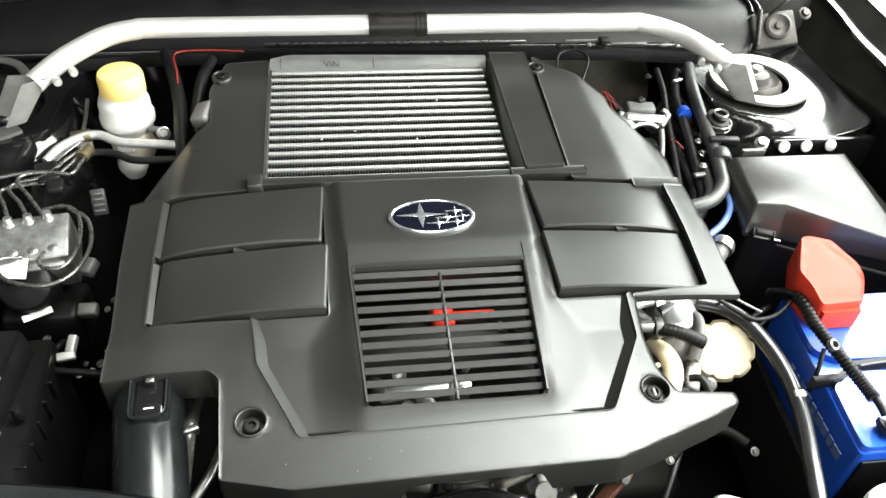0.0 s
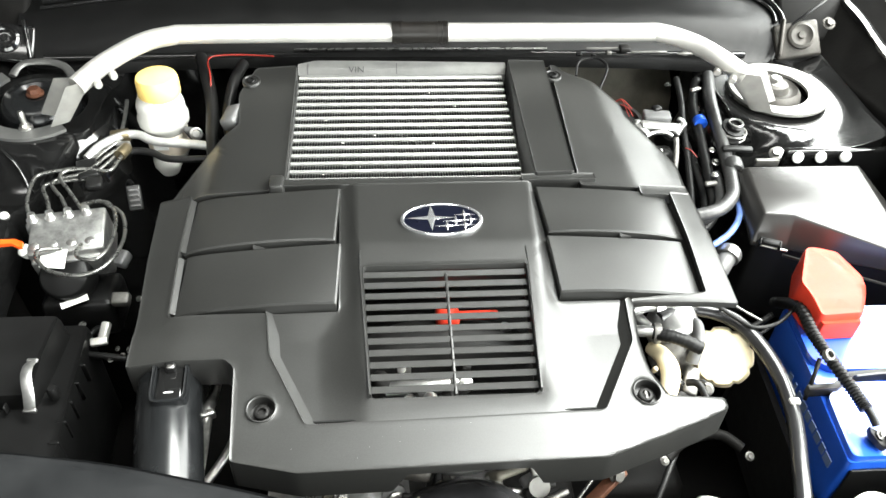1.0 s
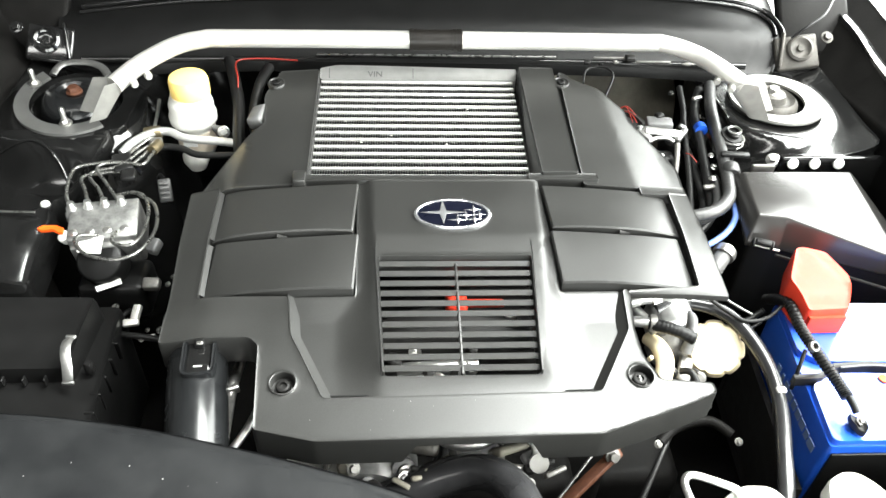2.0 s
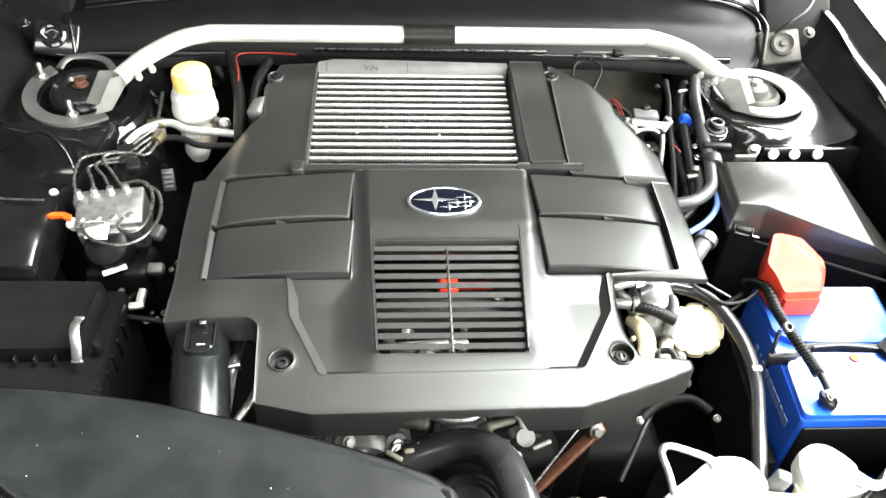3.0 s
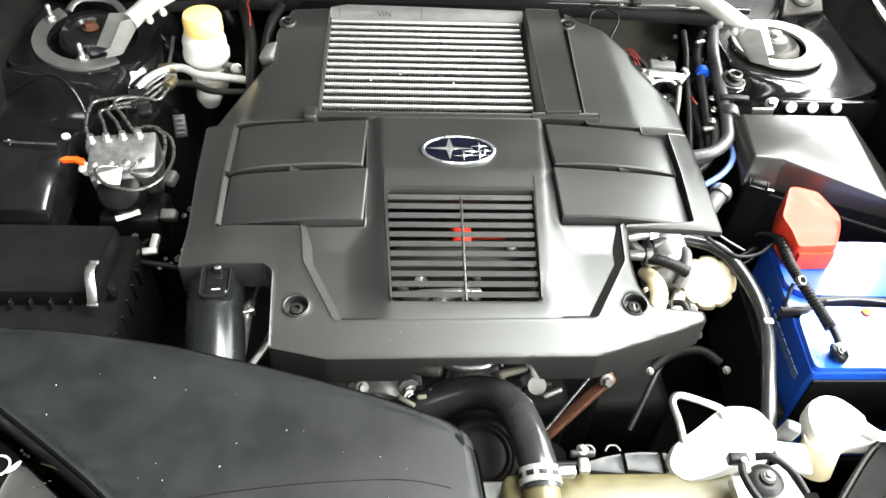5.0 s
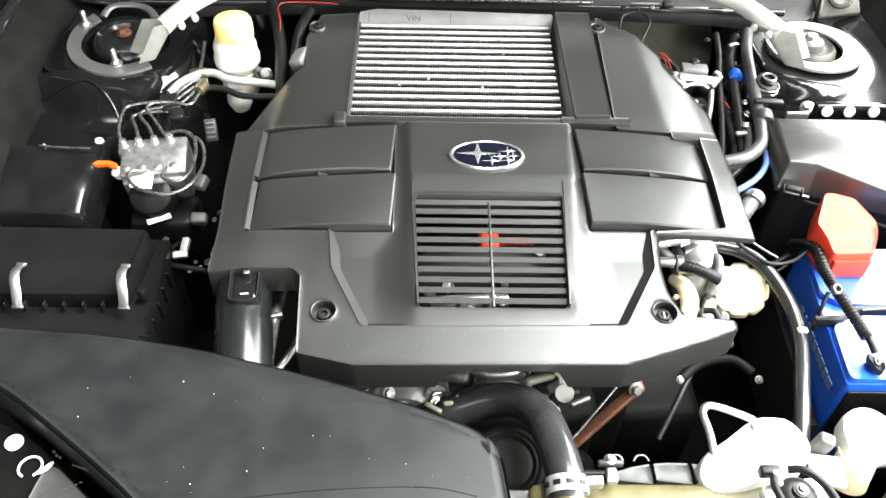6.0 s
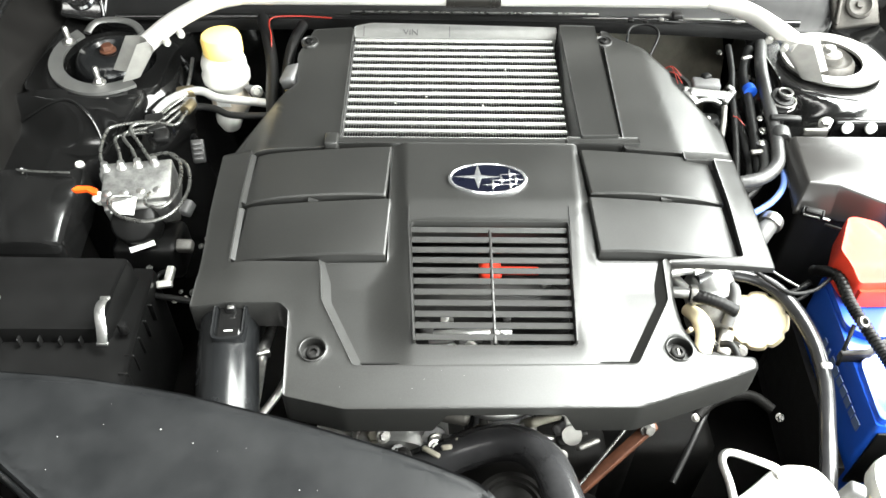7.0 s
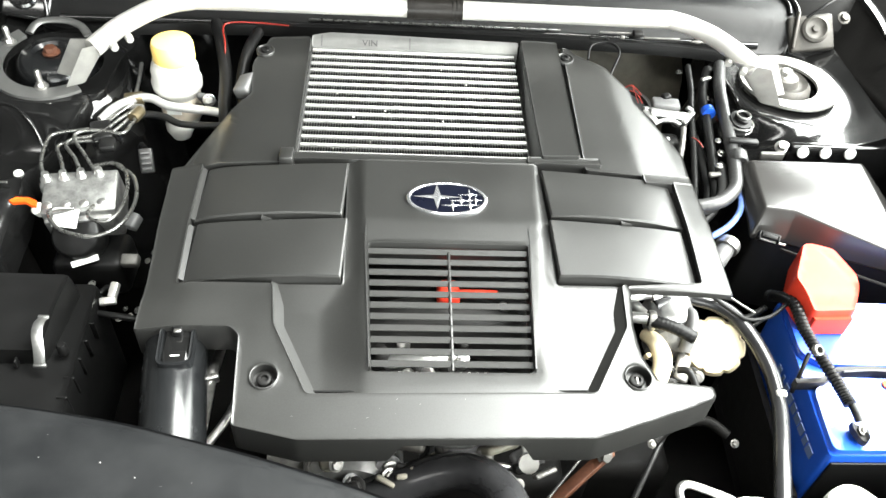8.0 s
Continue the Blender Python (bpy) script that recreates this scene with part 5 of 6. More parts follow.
part("mount_strap", tube([(0.272, 0.424, 0.842), (0.268, 0.412, 0.846), (0.271, 0.396, 0.846), (0.278, 0.382, 0.844)], 0.004, 8), M_BOX, rad)
part("mount_clip", box((0.020, 0.010, 0.012), (0.272, 0.433, 0.836), 0.002), M_BOX, rad)
part("mount_clip", box((0.007, 0.016, 0.010), (0.276, 0.424, 0.838), 0.002), M_MILK, rad)
part("shroud_clip", box((0.011, 0.016, 0.010), (0.119, 0.434, 0.822), 0.002), M_STEEL, rad)
part("shroud_clip", box((0.026, 0.006, 0.008), (0.119, 0.446, 0.826), 0.002), M_SHROUD, rad)
part("rubber_mount", lathe([(0.0175, 0), (0.0175, 0.004), (0.013, 0.008), (0.008, 0.008), (0.008, 0.012), (0.0, 0.012)], (0.293, 0.409, 0.834), 28), M_RUBBER, rad)
part("mount_bolt", hexbolt((0.293, 0.409, 0.846), rad=0.0040), M_DUSTY, rad)
for p in ((0.119, 0.449, 0.828),):
    part("shroud_bolt", hexbolt(p, (0, 0.2, 1), 0.0042), M_STEEL, rad)

hose = thing("radiator_hose", (0.03, 0.55, 0.70), "thick black rubber radiator hose with a steel clamp", "hose")
part("hose", tube([(-0.17, 0.535, 0.690), (-0.085, 0.542, 0.731), (-0.008, 0.555, 0.764), (0.032, 0.549, 0.782), (0.058, 0.519, 0.799), (0.068, 0.475, 0.814), (0.0735, 0.435, 0.820), (0.0745, 0.413, 0.8150)], lambda k: 0.0195 + 0.004 * max(0.0, 1 - 2.2 * k), 24, 10), M_GLOSSY_RUBBER, hose)
hc = aim((0.0743, 0.424, 0.8185), (0, -1, -0.18))
part("clamp_band", lathe([(0.0200, -0.008), (0.0213, -0.008), (0.0213, 0.008), (0.0200, 0.008)], hc, 32), M_BAR, hose)
for k in range(10):
    a = 2 * math.pi * k / 10
    part("clamp_slot", box((0.008, 0.0012, 0.005), hc @ Matrix.Rotation(a, 4, "Z") @ Matrix.Translation((0, 0.0213, 0)), 0.0003), M_RUBBER, hose)
part("clamp_screw", box((0.020, 0.010, 0.012), (0.098, 0.424, 0.829), 0.002), M_STEEL, hose)
part("lower_bellows", lathe([(0.030, 0), (0.040, 0.005), (0.034, 0.012), (0.042, 0.018), (0.035, 0.025), (0.042, 0.031), (0.037, 0.036), (0.034, 0.034), (0.031, 0.037), (0.027, 0.034), (0.022, 0.036), (0.012, 0.034), (0, 0.034)], aim((0.026, 0.500, 0.715), (0, -0.35, 1)), 36), M_GRIME, hose)

tank2 = thing("coolant_tank", (0.28, 0.47, 0.72), "white plastic coolant tank with a wire handle", "tank")
part("body", slab(rounded([(0.207, 0.442), (0.218, 0.462), (0.245, 0.477), (0.278, 0.501), (0.317, 0.500), (0.334, 0.469), (0.316, 0.443), (0.282, 0.436), (0.253, 0.424), (0.221, 0.420)], 0.014, 5), lambda x, y: 0.820 + 0.010 * math.cos((x - 0.285) * 22) - 0.012 * max(0, min(1, (0.455 - y) / 0.02)), 0.09, 0.009, step=0.010), M_MILK, tank2)

part("side_foot", box((0.034, 0.034, 0.010), Matrix.Translation((0.346, 0.450, 0.806)) @ pose(0, 0, 0, 0, 0, -8), 0.003), M_MILK, tank2)
part("side_tab", box((0.016, 0.014, 0.030), Matrix.Translation((0.346, 0.475, 0.815)) @ pose(0, 0, 0, 0, 8, -20), 0.003), M_GREYPL, tank2)
part("wire_handle", tube([(0.228, 0.459, 0.822), (0.225, 0.479, 0.832), (0.221, 0.496, 0.838), (0.225, 0.504, 0.840), (0.234, 0.505, 0.840), (0.252, 0.498, 0.840), (0.272, 0.491, 0.836), (0.278, 0.486, 0.826)], 0.0040, 10, 6), M_STEEL, tank2)

wash = thing("washer_bottle_filler", (0.40, 0.47, 0.70), "milky plastic washer bottle neck with a broad cap", "washer filler")
part("cap", slab(rounded([(0.367, 0.486), (0.374, 0.505), (0.392, 0.514), (0.408, 0.512), (0.424, 0.497), (0.433, 0.487), (0.431, 0.480), (0.446, 0.466), (0.443, 0.459), (0.405, 0.457), (0.384, 0.452), (0.368, 0.462)], 0.008, 4), lambda x, y: 0.832 - 6 * ((x - 0.400) ** 2 + (y - 0.490) ** 2), 0.022, 0.006, step=0.008), M_MILK, wash)
part("arm", tube([(0.416, 0.480, 0.826), (0.434, 0.463, 0.828), (0.450, 0.464, 0.828), (0.462, 0.477, 0.828), (0.474, 0.488, 0.828)], lambda k: 0.010 - 0.006 * min(1.0, 2 * k), 12, 6, flat=0.6), M_MILK, wash)
part("neck", lathe([(0.0200, -0.040), (0.0195, -0.02), (0.0195, 0.0), (0.0, 0.0)], aim((0.383, 0.467, 0.812), (0.05, 0.30, 1)), 22), M_CREAM, wash)


def headlight(s):
    """Lamp housing in the front corner, with its lens and brackets."""
    h = thing("headlight", (0.53 * s, 0.45, 0.70), "smoked grey headlight housing with pale brackets", "headlight")
    o = [(0.365 * s, 0.330), (0.372 * s, 0.392), (0.418 * s, 0.440), (0.478 * s, 0.492), (0.492 * s, 0.470), (0.482 * s, 0.440), (0.425 * s, 0.385), (0.425 * s, 0.330)]
    part("housing", slab(rounded(o, 0.008), lambda x, y: 0.812 - 0.12 * (0.44 - y), 0.12, 0.005, step=0.05), M_SMOKE, h)
    part("housing_edge", tube([(0.362 * s, 0.385, 0.806), (0.417 * s, 0.443, 0.815), (0.452 * s, 0.472, 0.819), (0.478 * s, 0.493, 0.822)], 0.0028, 8), M_BOX, h)
    part("base", slab(rounded([(0.42 * s, 0.32), (0.425 * s, 0.385), (0.50 * s, 0.445), (0.575 * s, 0.545), (0.66 * s, 0.53), (0.67 * s, 0.33)], 0.012), lambda x, y: 0.795 - 0.2 * max(0, 0.42 - y), 0.12, 0.010, step=0.03), M_BOX, h)
    part("reflector", slab(rounded([(0.445 * s, 0.375), (0.505 * s, 0.437), (0.545 * s, 0.452), (0.57 * s, 0.42), (0.53 * s, 0.36)], 0.008), lambda x, y: 0.812 + 0.2 * (y - 0.42), 0.03, 0.005, step=0.02), M_LENSGREY, h)
    part("reflector_step", box((0.035, 0.030, 0.016), Matrix.Translation((0.480 * s, 0.395, 0.812)) @ pose(0, 0, 0, 0, 0, -40 * s), 0.003), M_LENSGREY, h)
    part("reflector_tab", box((0.020, 0.012, 0.014), Matrix.Translation((0.513 * s, 0.402, 0.818)) @ pose(0, 0, 0, 0, 0, -40 * s), 0.003), M_LENSGREY, h)
    part("lens", slab(rounded([(0.54 * s, 0.47), (0.60 * s, 0.52), (0.69 * s, 0.50), (0.68 * s, 0.33), (0.55 * s, 0.33)], 0.03), lambda x, y: 0.818 - 0.6 * max(0, 0.46 - y) ** 1.5, 0.05, 0.012, step=0.02), M_CLEAR, h)
    part("rim", tube([(0.400 * s, 0.380, 0.820), (0.440 * s, 0.412, 0.823), (0.464 * s, 0.430, 0.826), (0.474 * s, 0.440, 0.827)], 0.0030, 8), M_SILVER, h)
    part("rim", tube([(0.413 * s, 0.384, 0.818), (0.451 * s, 0.416, 0.823), (0.483 * s, 0.441, 0.827)], 0.0026, 8), M_SILVER, h)
    ear = part("ear", slab(rounded([(0.517 * s, 0.507), (0.533 * s, 0.529), (0.566 * s, 0.539), (0.543 * s, 0.500), (0.534 * s, 0.482), (0.517 * s, 0.486), (0.505 * s, 0.478), (0.491 * s, 0.452), (0.467 * s, 0.434), (0.462 * s, 0.450), (0.466 * s, 0.468), (0.486 * s, 0.494)], 0.008, 4), lambda x, y: 0.832 + 0.002 * math.sin(90 * x) + 0.12 * max(0.0, y - 0.505), 0.010, 0.003, step=0.008), M_MILK, h, "pale plastic mounting ear")
    for x, y, a in ((0.494, 0.481, -35), (0.505, 0.486, 70), (0.528, 0.495, -35)):
        part("ear_slot", box((0.010, 0.004, 0.0030), Matrix.Translation((x * s, y, 0.8325)) @ pose(0, 0, 0, 0, 0, a * s), 0.001), M_RUBBER, ear)
    part("ear_boss", lathe([(0.006, 0), (0.006, 0.003), (0.0045, 0.004), (0.0025, 0.004), (0.002, 0.002), (0, 0.002)], (0.520 * s, 0.489, 0.8325), 18), M_ALU, ear)
    part("strut", slab(rounded([(0.507 * s, 0.478), (0.534 * s, 0.482), (0.528 * s, 0.470), (0.519 * s, 0.458), (0.513 * s, 0.432), (0.504 * s, 0.434)], 0.003), 0.829, 0.012, 0.002), M_MILK, h)
    part("strut_rib", tube([(0.514 * s, 0.474, 0.830), (0.524 * s, 0.462, 0.831), (0.512 * s, 0.442, 0.830)], 0.002, 8, 4), M_GREYPL, h)
    part("lug", slab(rounded([(0.539 * s, 0.477), (0.554 * s, 0.491), (0.578 * s, 0.497), (0.615 * s, 0.488), (0.600 * s, 0.436), (0.547 * s, 0.446), (0.535 * s, 0.454)], 0.010), 0.836, 0.030, 0.004, holes=[rounded([(0.551 * s, 0.474), (0.560 * s, 0.484), (0.582 * s, 0.482), (0.582 * s, 0.458), (0.552 * s, 0.459)], 0.006)]), M_MILK, h, "pale ring-shaped lug")
    part("upper_bracket", slab(rounded([(0.649 * s, 0.708), (0.632 * s, 0.682), (0.630 * s, 0.656), (0.645 * s, 0.628), (0.672 * s, 0.600), (0.712 * s, 0.60), (0.712 * s, 0.715)], 0.010), 0.850, 0.040, 0.004, holes=[rounded([(0.656 * s, 0.692), (0.643 * s, 0.678), (0.643 * s, 0.660), (0.656 * s, 0.645), (0.672 * s, 0.655), (0.668 * s, 0.690)], 0.006)]), M_MILK, h, "pale plastic corner of the lamp housing")
    part("corner_well", slab(rounded([(0.650 * s, 0.700), (0.638 * s, 0.680), (0.638 * s, 0.655), (0.655 * s, 0.640), (0.70 * s, 0.645), (0.70 * s, 0.70)], 0.006), 0.838, 0.03, 0.002), M_VIN, h)
    part("seal", tube([(0.618 * s, 0.681, 0.838), (0.611 * s, 0.658, 0.838), (0.600 * s, 0.635, 0.838), (0.577 * s, 0.607, 0.838), (0.562 * s, 0.591, 0.838), (0.562 * s, 0.577, 0.838), (0.567 * s, 0.566, 0.838), (0.554 * s, 0.535, 0.838), (0.535 * s, 0.520, 0.837)], 0.0017, 8), M_DUSTY, h)
    part("seal", tube([(0.590 * s, 0.618, 0.838), (0.572 * s, 0.594, 0.839), (0.560 * s, 0.578, 0.838), (0.557 * s, 0.565, 0.838), (0.543 * s, 0.535, 0.838), (0.517 * s, 0.512, 0.837), (0.487 * s, 0.493, 0.834)], 0.0017, 8), M_RING, h)
    return h


headlight(1)


def left_front_corner():
    """Dark lamp housing beside the duct, with a pale ring and a grey lens edge."""
    h = thing("headlight", (-0.47, 0.40, 0.70), "smoked dark headlight housing beside the air duct", "headlight")
    part("housing", slab(rounded([(-0.66, 0.53), (-0.50, 0.490), (-0.452, 0.463), (-0.402, 0.420), (-0.355, 0.385), (-0.340, 0.31), (-0.66, 0.31)], 0.012), lambda x, y: 0.822 - 0.10 * max(0.0, 0.42 - y), 0.12, 0.005, step=0.03), M_SMOKE, h)
    part("lens_edge", slab(rounded([(-0.438, 0.442), (-0.424, 0.437), (-0.372, 0.394), (-0.350, 0.35), (-0.43, 0.34), (-0.446, 0.40)], 0.008), lambda x, y: 0.8255 - 0.10 * max(0.0, 0.42 - y), 0.02, 0.004, step=0.02), M_LENSGREY, h, "grey lens edge")
    ring = [(-0.454 + 0.011 * math.cos(a), 0.439 + 0.011 * math.sin(a), 0.8235) for a in (2 * math.pi * k / 20 - 1.0 for k in range(18))]
    part("pale_ring", tube(ring, 0.0012, 6, 2), M_WHITE, h)
    part("plug", lathe([(0.009, 0), (0.009, 0.002), (0.006, 0.003), (0, 0.003)], (-0.480, 0.466, 0.822), 18), M_WHITE, h)
    part("fleck", tube([(-0.442, 0.430, 0.8265), (-0.436, 0.436, 0.8270), (-0.432, 0.443, 0.8265)], lambda k: 0.0008 + 0.0022 * math.sin(math.pi * k), 6, 4, flat=0.3), M_MILK, h)
    for k in range(4):
        part("text_bar", box((0.003, 0.0012, 0.0004), (-0.411 + 0.0042 * k, 0.415 + 0.0022 * k, 0.8258), 0), M_INK, h)
    for x, y in ((-0.437, 0.456), (-0.433, 0.452), (-0.429, 0.450)):
        part("stud", lathe([(0.0016, 0), (0.0012, 0.002), (0, 0.002)], (x, y, 0.822), 8), M_STEEL, h)
    return h


left_front_corner()
single("dry_twig", tube([(-0.412, 0.440, 0.826), (-0.397, 0.434, 0.829), (-0.382, 0.427, 0.826)], 0.0010, 6), M_BRASS, "dry yellow plant stem caught beside the duct", "twig")
stay = thing("belt_cover_stay", (0.14, 0.55, 0.66), "rusty brown flat steel stay with a bolt", "stay")
s0, s1 = Vector((0.192, 0.598, 0.736)), Vector((0.020, 0.478, 0.655))
part("bar", box((0.014, 0.006, (s1 - s0).length), aim((s0 + s1) / 2, s1 - s0, 20), 0.001), M_RUST, stay)
part("bar_head", box((0.022, 0.020, 0.010), Matrix.Translation((0.189, 0.600, 0.735)) @ pose(0, 0, 0, 30, 0, 30), 0.004), M_RUST, stay)
part("bolt", hexbolt((0.188, 0.594, 0.738), (0.2, -0.8, 0.6), 0.0062), M_DUSTY, stay)
rw = random.Random(21)
for i in range(26):
    x = -0.12 + 0.22 * i / 25
    p = (x + 0.01 * rw.random(), 0.545 + 0.032 * rw.random(), 0.748 + 0.032 * rw.random())
    c = rw.random()
    if c < 0.5:
        bm = hexbolt(p, (rw.random() - 0.5, -0.7, 0.8), 0.004 + 0.003 * rw.random())
    else:
        bm = box((0.012 + 0.025 * rw.random(), 0.006, 0.012), Matrix.Translation(p) @ pose(0, 0, 0, 30, 20 * rw.random(), 80 * (rw.random() - 0.5)), 0.002)
    part("front_fitting", bm, rw.choice((M_STEEL, M_DUSTY, M_DARK, M_GREYPL, M_SHIELD)), engine)

part("casting_flange", slab(rounded([(-0.185, 0.566), (-0.120, 0.560), (-0.062, 0.570), (-0.052, 0.586), (-0.066, 0.600), (-0.185, 0.600)], 0.006), lambda x, y: 0.750 + 0.10 * (y - 0.57) + 0.004 * math.sin(60 * x), 0.03, 0.004, step=0.012), M_DUSTY, engine)
part("casting_boss", lathe([(0.017, 0), (0.016, 0.008), (0.012, 0.010), (0.011, 0.004), (0, 0.004)], aim((-0.128, 0.574, 0.750), (0, -0.6, 0.9)), 20), M_DUSTY, engine)

pl = thing("belt_tensioner", (0.03, 0.585, 0.74), "bare metal tensioner and bracket below the cover", "tensioner")
part("ring", tube([(-0.018, 0.602, 0.779), (-0.008, 0.589, 0.781), (0.014, 0.583, 0.782), (0.036, 0.588, 0.781), (0.046, 0.600, 0.779)], 0.0065, 10), M_ALU, pl)
part("casting", box((0.045, 0.026, 0.022), Matrix.Translation((0.030, 0.590, 0.758)) @ pose(0, 0, 0, 20, 0, 8), 0.006), M_GREYPL, pl)
part("arm", box((0.050, 0.012, 0.010), Matrix.Translation((0.098, 0.586, 0.762)) @ pose(0, 0, 0, 12, 10, 32), 0.003), M_GREYPL, pl)
bone = lathe([(0.0, 0), (0.011, 0), (0.011, 0.005), (0, 0.005)], aim((0.094, 0.568, 0.768), (0, -0.7, 0.8)), 14)
box((0.010, 0.030, 0.005), Matrix.Translation((0.092, 0.580, 0.776)) @ pose(0, 0, 0, 40, 0, 12), 0.002, bm=bone)
lathe([(0.0, 0), (0.008, 0), (0.008, 0.005), (0, 0.005)], aim((0.089, 0.590, 0.783), (0, -0.7, 0.8)), 14, bone)
part("bracket", bone, M_BRACKET, pl)
part("belt_strut", box((0.008, 0.050, 0.008), Matrix.Translation((-0.008, 0.585, 0.772)) @ pose(0, 0, 0, 40, 0, -12), 0.002), M_BOX, pl)
part("clip", box((0.007, 0.010, 0.010), (-0.020, 0.590, 0.780), 0.002), M_DUSTY, pl)
part("clip", box((0.008, 0.007, 0.010), (0.004, 0.592, 0.778), 0.002), M_DUSTY, pl)
part("lug", lathe([(0.014, 0), (0.014, 0.008), (0.008, 0.009), (0.008, 0.002), (0, 0.002)], aim((-0.055, 0.575, 0.750), (0.1, -0.8, 0.7)), 20), M_GREYPL, pl)
part("lug_bolt", hexbolt((-0.052, 0.568, 0.755), (0.1, -0.8, 0.7), 0.0055), M_STEEL, pl)
part("hub", lathe([(0.0, 0), (0.024, 0), (0.026, 0.006), (0.022, 0.010), (0.012, 0.010), (0.010, 0.014), (0, 0.014)], aim((0.014, 0.598, 0.760), (0, -0.9, 0.5)), 28), M_DUSTY, pl)
part("side_plate", box((0.040, 0.010, 0.030), Matrix.Translation((0.062, 0.584, 0.772)) @ pose(0, 0, 0, 35, 10, 24), 0.004), M_SHIELD, pl)
part("side_rod", tube([(0.052, 0.590, 0.790), (0.054, 0.578, 0.772), (0.056, 0.570, 0.758)], 0.0028, 8), M_LINE, pl)
part("lower_casting", box((0.050, 0.018, 0.022), Matrix.Translation((-0.040, 0.590, 0.772)) @ pose(0, 0, 0, 30, 0, -12), 0.006), M_SOOT, pl)
part("dark_rod", tube([(-0.012, 0.595, 0.775), (-0.022, 0.572, 0.745)], 0.004, 8, 1), M_RUBBER, pl)
single("thin_rod", tube([(0.170, 0.600, 0.745), (0.125, 0.555, 0.725), (0.09, 0.52, 0.71)], 0.0018, 8), M_LINE, "thin steel rod beside the brown stay", "rod")
fan = thing("fan_bracket", (0.22, 0.53, 0.60), "black pipework with small bolts beside the radiator fan", "pipework")
part("bolt", hexbolt((0.247, 0.611, 0.735), (0, -0.5, 0.8), 0.0034), M_DUSTY, fan)
part("bolt", hexbolt((0.345, 0.612, 0.735), (0, -0.5, 0.8), 0.0034), M_DUSTY, fan)
part("bracket", tube([(0.250, 0.614, 0.733), (0.272, 0.632, 0.735), (0.300, 0.640, 0.738), (0.322, 0.638, 0.738), (0.340, 0.622, 0.735)], 0.0065, 14), M_GRIME, fan)
part("tube", tube([(0.270, 0.632, 0.730), (0.246, 0.595, 0.722), (0.215, 0.548, 0.700)], 0.0036, 8), M_RUBBER, fan)

# ---- left side ----
duct = thing("air_intake_duct", (-0.28, 0.47, 0.78), "broad matt black plastic air intake duct with lint specks", "duct")
DUCT = [(-0.56, 0.590), (-0.41, 0.578), (-0.306, 0.560), (-0.18, 0.526), (-0.066, 0.489), (0.008, 0.459), (0.019, 0.36), (0.0, 0.28), (-0.24, 0.29), (-0.335, 0.388), (-0.414, 0.447), (-0.485, 0.497), (-0.56, 0.535)]
duct_z = lambda x, y: 0.862 - 0.10 * max(0, x + 0.12) ** 2 * 4 - 1.2 * max(0, 0.40 - y) ** 2
part("upper_shell", slab(rounded(DUCT, 0.034, 6), duct_z, 0.055, 0.013, step=0.020, segs=5, even=True), M_DUCT, duct, smooth=80)
part("seam", tube([(x, y, duct_z(x, y) - 0.0001) for x, y in ((-0.300, 0.376), (-0.235, 0.388), (-0.16, 0.397), (-0.085, 0.401), (-0.050, 0.400), (-0.018, 0.394))], 0.0006, 6), M_GRIME, duct)

pipe = thing("intake_pipe", (-0.285, 0.63, 0.76), "shiny dark grey plastic intake pipe with a sensor", "pipe")
part("pipe", tube([(-0.291, 0.76, 0.812), (-0.287, 0.70, 0.825), (-0.279, 0.64, 0.828), (-0.269, 0.57, 0.818), (-0.262, 0.50, 0.79)], 0.0325, 32, 8), M_PIPE, pipe)
sm = Matrix.Translation((-0.2735, 0.648, 0.8580)) @ pose(0, 0, 0, 3, 0, 4)
win = slab(rounded([(-0.018, -0.027), (0.018, -0.027), (0.018, 0.025), (-0.018, 0.025)], 0.010), 0.0075, 0.012, 0.0015, holes=[rounded([(-0.0138, -0.0228), (0.0138, -0.0228), (0.0138, 0.0208), (-0.0138, 0.0208)], 0.007)])
win.transform(sm)
part("sensor_frame", win, M_PIPE, pipe)
part("sensor", box((0.0265, 0.0425, 0.006), sm @ Matrix.Translation((0, -0.001, 0.001)), 0.003), M_PAINT, pipe, "dark sensor set into the pipe")
part("sensor_clip", box((0.011, 0.012, 0.010), sm @ Matrix.Translation((0, 0.016, 0.006)), 0.002), M_BOX, pipe)
part("sensor_glint", box((0.007, 0.004, 0.003), sm @ Matrix.Translation((0.001, 0.011, 0.012)), 0.001), M_STEEL, pipe)
part("sensor_label", box((0.009, 0.0012, 0.0006), sm @ Matrix.Translation((0, -0.014, 0.0043)), 0), M_WHITE, pipe)
gap = thing("coolant_line", (-0.24, 0.62, 0.72), "thin bare metal pipes below the cover", "pipe")
part("line", tube([(-0.245, 0.72, 0.79), (-0.246, 0.67, 0.80), (-0.244, 0.638, 0.815), (-0.255, 0.60, 0.77), (-0.27, 0.57, 0.75)], 0.006, 10), M_STEEL, gap)
part("line", tube([(-0.222, 0.66, 0.76), (-0.232, 0.62, 0.765), (-0.26, 0.58, 0.75)], 0.005, 10), M_STEEL, gap)
part("clamp", box((0.018, 0.008, 0.010), Matrix.Translation((-0.244, 0.637, 0.817)) @ pose(0, 0, 0, 0, 0, 20), 0.002), M_STEEL, gap)

filt = thing("air_filter_box", (-0.53, 0.70, 0.60), "black air filter box with two silver spring clips", "air filter")
